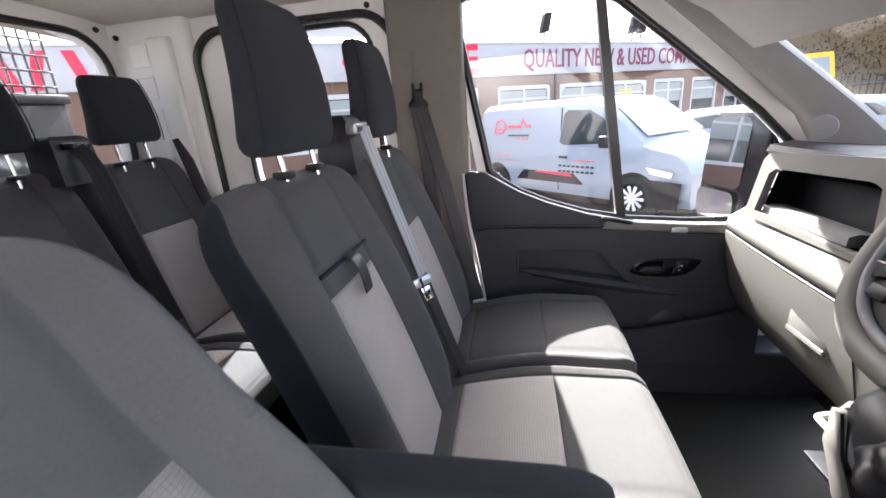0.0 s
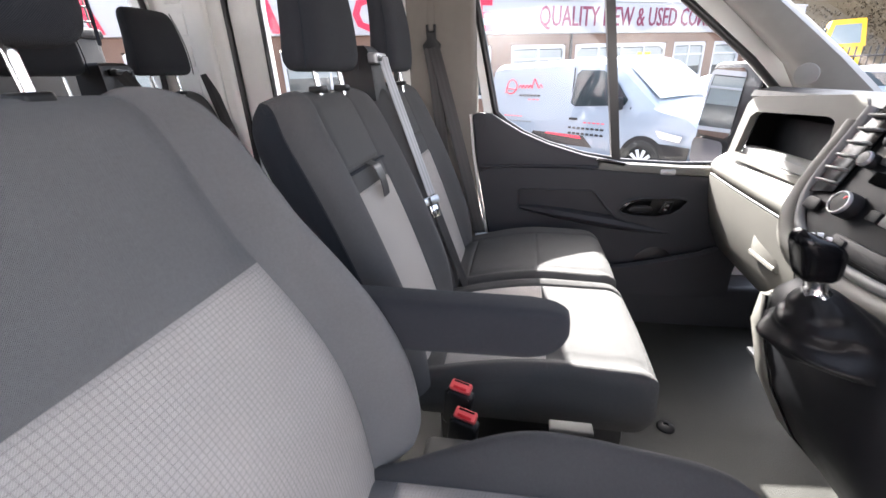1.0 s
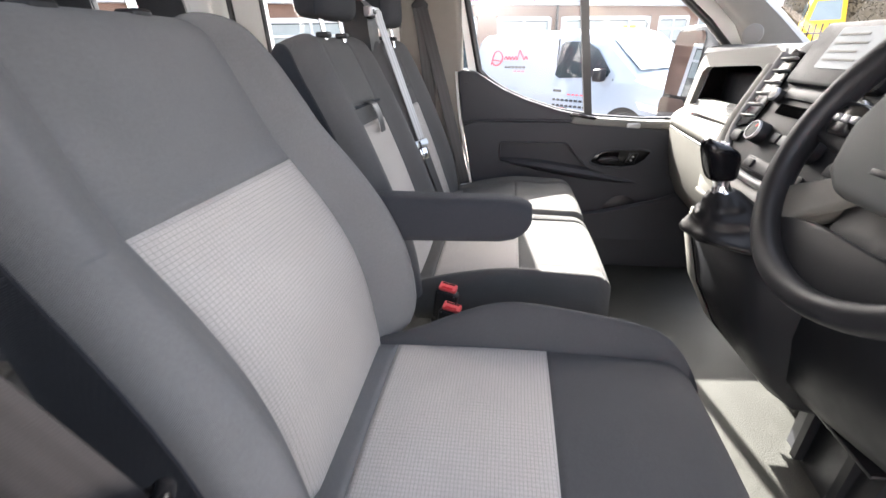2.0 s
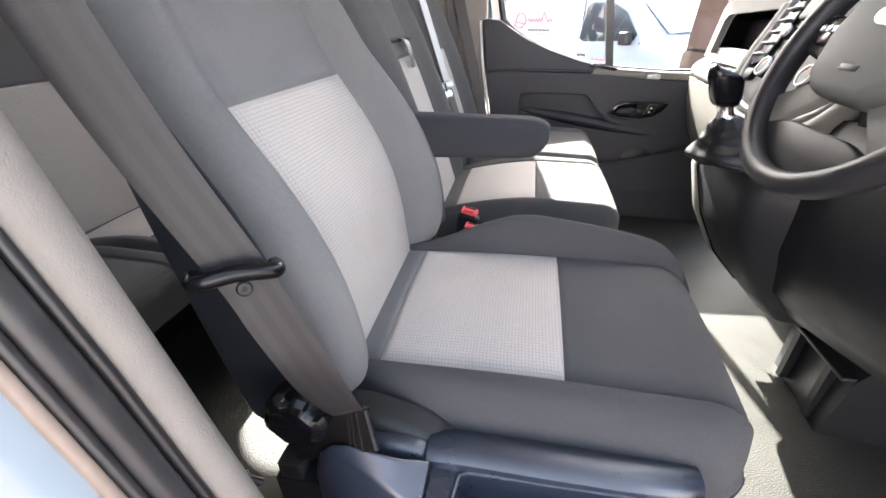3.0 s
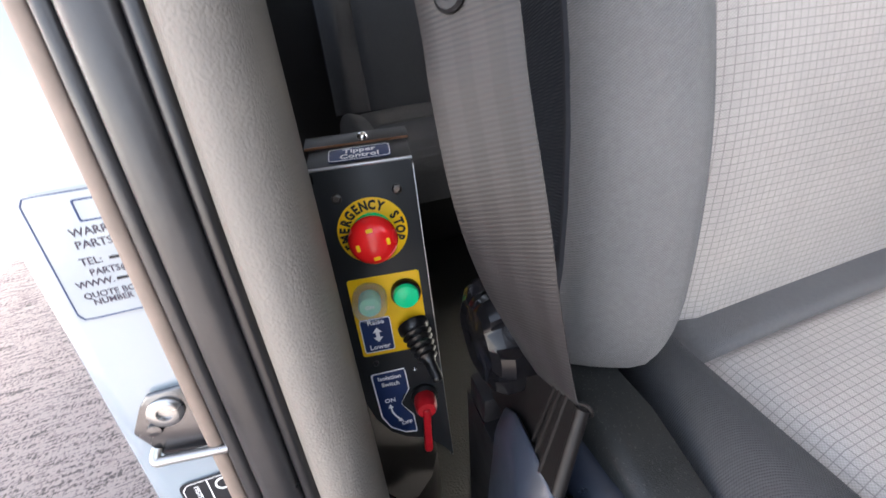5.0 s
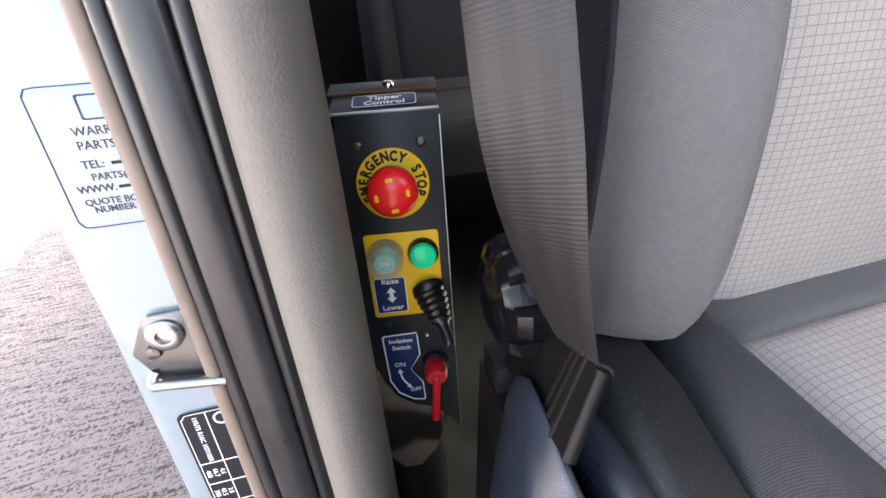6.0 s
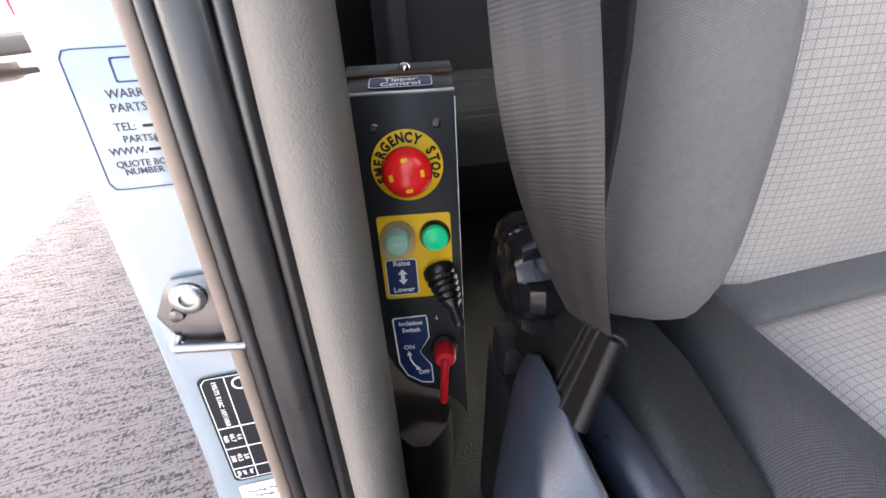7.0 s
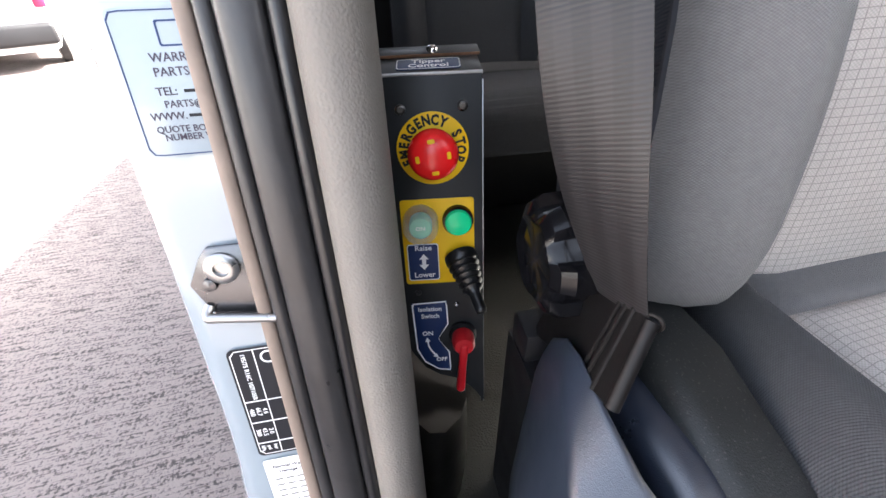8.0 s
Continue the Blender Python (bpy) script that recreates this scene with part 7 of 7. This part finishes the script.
# parked vehicles
def motor(name, base, ahead, label, paint, tall=1.82, length=4.5, wide=1.85, base_len=3.05, van=True, kind="van"):
    """A parked van or car: body lofted from stations, glass, wheels, lamps. Faces along ahead."""
    h = Vector((*ahead, 0)).normalized()
    m = axes(base, h, (-h.y, h.x, 0))
    root = thing(name, base, label, kind, "parked vehicles")
    f, r = length / 2 + 0.07, -length / 2 + 0.07
    hw = wide / 2
    bonnet = 0.58 * tall
    if van:
        st = [(r, 0.92), (r + 0.04, 0.97), (r + 0.25, 0.995), (0.3, 1.0), (0.70, 0.985), (0.95, 0.94), (1.62, 0.645), (1.75, 0.60), (f - 0.25, 0.55), (f - 0.08, 0.48), (f, 0.40)]
    else:
        st = [(r, 0.55), (r + 0.05, 0.66), (r + 0.35, 0.80), (r + 0.75, 0.97), (-0.3, 1.0), (0.25, 0.985), (0.45, 0.95), (1.20, 0.66), (1.35, 0.63), (f - 0.3, 0.57), (f - 0.1, 0.48), (f, 0.38)]
    rings = []
    for x, k in st:
        top = tall * k
        belt = min(0.98, top - 0.06)
        nose = 1.0 if r + 0.2 < x < f - 0.3 else 0.93
        inset = 0.86 if top > belt + 0.3 else 0.94
        half = [(hw * 0.93 * nose, 0.24), (hw * 0.985 * nose, 0.36), (hw * nose, 0.62), (hw * 0.995 * nose, belt), (hw * (inset + 0.05) * nose, belt + (top - belt) * 0.55), (hw * inset * nose, top - min(0.09, (top - belt) * 0.3)), (hw * (inset - 0.10) * nose, top - 0.01), (0, top + 0.015)]
        rings.append([(x, -y, z) for y, z in half] + [(x, y, z) for y, z in half[-2::-1]])
    part("body", moved(loft(rings), m), paint, root, "pale glossy body", sharp=28)
    o = hw * 0.97 + 0.004
    t = tall
    def side_poly(pts, mat, nm, lab="", parent=root, d=0.008, out=0.0):
        made = None
        for sgn in (-1, 1):
            bm = bmesh.new()
            vs = []
            for x, z in pts:
                inset = 0.995 if z < 0.98 else 0.995 - 0.085 * (z - 0.98) / (t * 0.93 - 0.98)
                vs.append(bm.verts.new((x, sgn * (hw * inset + d + out), z)))
            bm.faces.new(vs if sgn > 0 else vs[::-1])
            ex = bmesh.ops.extrude_face_region(bm, geom=bm.faces[:])
            bmesh.ops.translate(bm, verts=[v for v in ex["geom"] if isinstance(v, bmesh.types.BMVert)], vec=(0, -sgn * 0.02, 0))
            bmesh.ops.recalc_face_normals(bm, faces=bm.faces)
            made = part(nm, moved(bm, m), mat, parent, lab)
        return made
    if van:
        side_poly([(0.10, 1.13), (0.16, 1.58), (0.24, 1.64), (0.66, 1.62), (0.90, 1.50), (1.18, 1.20), (1.14, 1.12), (0.20, 1.08)], M_CARGLASS, "door_glass", "dark cab window")
        side_poly([(0.10, 0.86), (0.28, 0.86), (0.28, 0.90), (0.10, 0.90)], M_PLASTIC, "door_handle")
        side_poly([(-0.95, 0.44), (0.62, 0.44), (0.42, 0.62), (-0.75, 0.62)], M_PLASTIC, "side_moulding", "black side moulding", d=0.012)
        side_poly([(-0.45, 0.595), (0.40, 0.56), (0.36, 0.61), (-0.40, 0.625)], M_SIGNRED, "moulding_stripe", d=0.018)
        side_poly([(0.08, 0.32), (0.092, 0.32), (0.092, 1.68), (0.08, 1.68)], M_DASHDARK, "door_gap", d=0.003)
        side_poly([(1.20, 0.32), (1.212, 0.32), (1.26, 1.1), (1.245, 1.1)], M_DASHDARK, "door_gap", d=0.003)
        side_poly([(f - 0.62, 0.62), (f - 0.10, 0.60), (f - 0.14, 0.22), (f - 0.62, 0.22)], M_PLASTIC, "bumper_corner", d=0.010)
        side_poly([(f - 0.62, 0.80), (f - 0.22, 0.74), (f - 0.25, 0.66), (f - 0.55, 0.70)], M_CHROME, "headlamp", "clear headlamp", d=0.010)
        ws = [(0.93, 0.70, 0.935), (0.93, -0.70, 0.935), (1.60, -0.80, 0.66), (1.60, 0.80, 0.66)]
    else:
        side_poly([(-1.25, 1.0), (-1.0, 1.22), (-0.3, 1.32), (0.30, 1.28), (0.85, 1.02)], M_CARGLASS, "door_glass", "dark side window")
        side_poly([(f - 0.60, 0.74), (f - 0.18, 0.68), (f - 0.20, 0.58), (f - 0.5, 0.62)], M_CHROME, "headlamp", "clear headlamp", d=0.012)
        ws = [(0.46, 0.62, 0.945), (0.46, -0.62, 0.945), (1.17, -0.76, 0.675), (1.17, 0.76, 0.675)]
    bm = bmesh.new()
    bm.faces.new([bm.verts.new((x + 0.012, y * hw / 0.925 * 0.97, t * k + 0.022)) for x, y, k in ws])
    part("windscreen", moved(bm, m), M_CARGLASS if not van else M_SCREENGLASS, root, "sloping windscreen")
    for x in (-base_len / 2, base_len / 2):
        for sgn in (-1, 1):
            wm = m @ Matrix.Translation((x, sgn * (hw - 0.10), 0.325)) @ Matrix.Rotation(-sgn * math.pi / 2, 4, "X")
            part("arch", moved(lathe([(0.385, 0.0), (0.385, 0.106), (0.36, 0.110), (0.30, 0.104)], n=32), wm), M_PLASTIC, root, "black wheel arch")
            tyre_o = part("wheel", moved(lathe([(0.20, 0.02), (0.29, 0.0), (0.322, 0.03), (0.325, 0.10), (0.30, 0.125), (0.225, 0.128), (0.215, 0.10)], n=32), wm), M_TYRE, root, "black tyre with pale trim", sharp=50)
            part("trim", moved(lathe([(0.218, 0.08), (0.218, 0.122), (0.20, 0.126), (0.19, 0.105), (0.0, 0.10)], n=32), wm), M_DASHDARK, tyre_o)
            for k in range(10):
                a = 2 * math.pi * k / 10
                part("spoke", moved(slab([(0.03, -0.016), (0.19, -0.026), (0.19, 0.026), (0.03, 0.016)], 0.012, 0.003), wm @ Matrix.Rotation(a, 4, "Z") @ Matrix.Translation((0, 0, 0.112))), M_SILVERTRIM, tyre_o)
            part("hub_cap", moved(lathe([(0.05, 0.11), (0.045, 0.132), (0, 0.134)], n=16), wm), M_SILVERTRIM, tyre_o)
    for sgn in (-1, 1):
        part("door_mirror", moved(box(1.0 if van else 0.62, 1.16 if van else 0.76, sgn * (hw + 0.02), sgn * (hw + 0.17), 1.06 if van else 0.98, 1.24 if van else 1.10, 0.03, 3), m), M_PLASTIC if van else paint, root)
    return root, m, side_poly


M_SCREENGLASS = plain("pale reflecting windscreen", (0.22, 0.27, 0.28), 0.06, var=0.1, bump=0.0)
M_SILVERTRIM = plain("silver wheel trim", (0.62, 0.64, 0.66), 0.35, var=0.05, bump=0.0)
vh = Vector((0.676, -0.737, 0))
vmid = Vector((0.797, 7.685, 0)) + Vector((0.737, 0.676, 0)) * 0.80
sales_van, VM, side = motor("delivery_van", vmid, (vh.x, vh.y), "small white delivery van with red script and black mouldings", M_CARWHITE)
# red script and grey lines on the flank: plain strokes
flank = -0.935
def flank_pt(x, z):
    return VM @ Vector((x, flank + 0.010 + 0.075 * max(0.0, z - 0.98) / 0.71, z))
script = [(-1.62, 1.28), (-1.55, 1.48), (-1.42, 1.52), (-1.30, 1.42), (-1.36, 1.30), (-1.52, 1.27), (-1.60, 1.36), (-1.30, 1.34)]
part("script_stroke", tube([flank_pt(x, z) for x, z in script], 0.012, 6, smooth=4), M_SIGNRED, sales_van, "red script stroke")
wave = [(-1.24 + 0.045 * k, 1.37 + 0.055 * (k % 2) + (0.10 if k in (9, 10) else 0)) for k in range(15)]
part("script_stroke", tube([flank_pt(x, z) for x, z in wave], 0.011, 6, smooth=4), M_SIGNRED, sales_van)
for x0, x1, z, mt in ((-1.20, -0.62, 1.24, M_DASHDARK), (-0.95, -0.62, 1.17, M_SIGNRED), (-1.60, -1.05, 0.86, M_SIGNRED), (-1.62, -0.80, 0.77, M_DASH), (0.42, 0.86, 0.83, M_SIGNRED), (0.10, 0.86, 0.735, M_DASHDARK), (0.10, 0.86, 0.645, M_DASHDARK)):
    n = max(2, int((x1 - x0) / 0.085))
    for k in range(n):
        a = x0 + (x1 - x0) * k / n
        part("text_bar", tube([flank_pt(a, z), flank_pt(a + (x1 - x0) / n * 0.62, z)], 0.017 if mt is M_DASHDARK else 0.009, 4), mt, sales_van)
motor("parked_car", (5.4, 10.6, 0), (0.62, -0.78), "white hatchback parked beside the van", M_CARWHITE, 1.45, 4.1, 1.75, 2.5, False, "car")
motor("parked_car", (8.6, 12.2, 0), (0.62, -0.78), "pale saloon parked further along the yard", M_CARWHITE, 1.45, 4.3, 1.78, 2.55, False, "car")
motor("parked_car", (11.8, 13.2, 0), (0.55, -0.83), "pale hatchback parked in the row", M_CARWHITE, 1.45, 4.2, 1.76, 2.5, False, "car")
motor("parked_car", (9.6, 7.2, 0), (-0.2, -0.98), "white estate car parked ahead in the yard", M_CARWHITE, 1.50, 4.5, 1.80, 2.65, False, "car")
back_van, BM, _ = motor("parked_van", (-8.7, -6.3, 0), (-0.85, -0.52), "silver van parked behind with its tail to the yard", M_SILVERTRIM, 1.9, 4.6, 1.9, 3.0)
part("rear_bumper", moved(box(-2.34, -2.16, -0.90, 0.90, 0.32, 0.58, 0.05, 3), BM), M_PLASTIC, back_van, "black rear bumper")
plate = part("plate", moved(box(-2.355, -2.34, -0.26, 0.26, 0.62, 0.73, 0.004), BM), M_YELLOW, back_van, "yellow plate with dark bars")
for k in range(6):
    part("plate_bar", moved(box(-2.360, -2.354, -0.22 + 0.075 * k, -0.17 + 0.075 * k, 0.64, 0.71, 0), BM), M_INK, plate)
for s in (-1, 1):
    part("tail_lamp", moved(box(-2.27, -2.16, s * 0.80, s * 0.93, 0.75, 1.15, 0.02), BM), M_SIGNRED, back_van)

# yellow lorry and the hillside beyond
lorry = thing("yellow_lorry", (18.2, 30.9, 0), "yellow lorry cab parked at the yard's end", "lorry")
LM = axes((18.2, 30.9, 0), (-0.40, -0.92, 0), (0.92, -0.40, 0)) @ Matrix.Scale(1.2, 4)
part("cab", moved(loft([[(-0.8, -w, z), (1.0 * k, -w, z), (1.0 * k, w, z), (-0.8, w, z)] for z, k, w in ((0.7, 1.0, 0.78), (1.9, 1.0, 0.78), (2.95, 0.80, 0.62), (3.05, 0.74, 0.58))]), LM), M_YELLOWCAB, lorry, "yellow cab shell")
part("cab_glass", moved(box(-0.50, 0.60, -0.79, -0.70, 2.0, 2.75, 0.01), LM), M_CARGLASS, lorry)
part("windscreen", moved(loft([[(1.02, -0.58, 2.0), (1.02, 0.58, 2.0), (0.96, 0.58, 2.0), (0.96, -0.58, 2.0)], [(0.86, -0.46, 2.82), (0.86, 0.46, 2.82), (0.80, 0.46, 2.82), (0.80, -0.46, 2.82)]]), LM), M_SCREENGLASS, lorry)
part("chassis", moved(box(-4.5, 0.9, -0.6, 0.6, 0.55, 0.85, 0.02), LM), M_PLASTIC, lorry)
part("load_body", moved(box(-4.6, -1.0, -0.78, 0.78, 0.95, 1.75, 0.03), LM), M_YELLOWCAB, lorry)
for x in (0.3, -3.2):
    for s in (-1, 1):
        part("wheel", moved(lathe([(0.2, 0), (0.42, 0.02), (0.45, 0.1), (0.42, 0.2), (0.2, 0.22)], Matrix.Rotation(math.pi / 2, 4, "X"), n=24), LM @ Matrix.Translation((x, s * 0.66, 0.45))), M_TYRE, lorry)
fence = thing("yard_fence", (18, 19, 0), "dark steel palisade fence along the yard's far side", "fence")
F0, F1 = Vector((10, 27, 0)), Vector((40, 8, 0))
for z in (0.5, 1.7):
    part("rail", tube([F0 + Vector((0, 0, z)), F1 + Vector((0, 0, z))], 0.04, 6), M_PLASTIC, fence)
pale_mesh = None
for k in range(150):
    p = F0.lerp(F1, k / 149)
    if pale_mesh is None:
        o = part("pale", box(p.x - 0.035, p.x + 0.035, p.y - 0.01, p.y + 0.01, 0.05, 2.1, 0.004, 1), M_PLASTIC, fence)
        pale_mesh, p0 = o.data, p
    else:
        o = new("pale", pale_mesh)
        o.parent = fence
        o.location = p - p0
M_HILL = plain("rough brown hillside", (0.020, 0.0165, 0.0115), 0.95, spec=0.0, scale=0.5, var=0.4, bump=0.5, bscale=2, depth=0.2)
hill = []
for i in range(40):
    a = radians(-35 + 150 * i / 39)
    row = []
    for d, z in ((70, -0.5), (90, 4.0), (120, 12.0), (160, 19.0), (230, 22.0), (300, -5)):
        q = z * (1 + 0.22 * noise.noise(Vector((a * 5, d * 0.03, 0.3))))
        row.append((d * math.cos(a), d * math.sin(a), q))
    hill.append(row)
hb = loft(hill, caps=False, closed=False)
solid("backdrop", hb, M_HILL, "low brown hillside beyond the yard", "hillside")
M_TWIG = plain("bare brown twigs", (0.030, 0.024, 0.017), 0.95, spec=0.0, var=0.3, bump=0.0)
rnd = random.Random(7)
verts, faces = [], []
for k in range(1500):
    a = radians(rnd.uniform(0, 75))
    d = rnd.uniform(78, 165)
    z0 = max(0.0, (d - 75) * 0.19) - 0.5
    c = Vector((d * math.cos(a), d * math.sin(a), z0))
    hgt = rnd.uniform(2.5, 6.5)
    for j in range(44):
        p = c + Vector((rnd.gauss(0, hgt * 0.24), rnd.gauss(0, hgt * 0.24), hgt * (0.15 + 0.85 * rnd.random())))
        u = Vector((rnd.gauss(0, 1), rnd.gauss(0, 1), rnd.gauss(0, 1.4))).normalized() * rnd.uniform(0.10, 0.36)
        w = Vector((rnd.gauss(0, 1), rnd.gauss(0, 1), rnd.gauss(0, 1))).normalized() * 0.10
        n0 = len(verts)
        verts += [p - u - w, p + u, p + w * 1.5]
        faces.append((n0, n0 + 1, n0 + 2))
me = bpy.data.meshes.new("far_scrub")
me.from_pydata([tuple(v) for v in verts], [], faces)
me.materials.append(M_TWIG)
tagged(new("far_scrub", me), "bare brown scrub and trees covering the hillside", "scrub", "", "stuff")

# ---- tipper body behind the cab ----
bed = thing("tipper_bed", (-3.6, 0.58, 0.62), "grey steel tipper body with meshed headboard behind the cab", "tipper body")
part("bed_floor", box(-5.3, -1.95, -0.45, 1.62, 0.92, 1.0, 0.01), M_STEEL, bed)
for y in (-0.47, 1.60):
    part("side_board", box(-5.3, -1.95, y, y + 0.04, 1.0, 1.46, 0.008), M_INPAINT, bed)
part("head_board", box(-1.95, -1.90, -0.45, 1.62, 0.95, 1.86, 0.008), M_DASHDARK, bed, "dull solid lower headboard")
part("head_rail", box(-1.96, -1.89, -0.47, 1.64, 1.86, 1.90, 0.01), M_DASHDARK, bed)
part("head_rail", box(-1.96, -1.89, -0.47, 1.64, 2.30, 2.36, 0.01), M_SILVER, bed)
M_MESH = plain("galvanised mesh wire", (0.05, 0.052, 0.052), 0.6, metal=0.0, var=0.2, bump=0.0)
for k in range(49):
    y = -0.42 + 2.04 * k / 48
    part("mesh_bar", tube([(-1.925, y, 1.88), (-1.925, y, 2.31)], 0.0045, 6), M_MESH, bed)
for k in range(7):
    z = 1.93 + 0.06 * k
    part("mesh_bar", tube([(-1.917, -0.45, z), (-1.917, 1.62, z)], 0.0045, 6), M_MESH, bed)
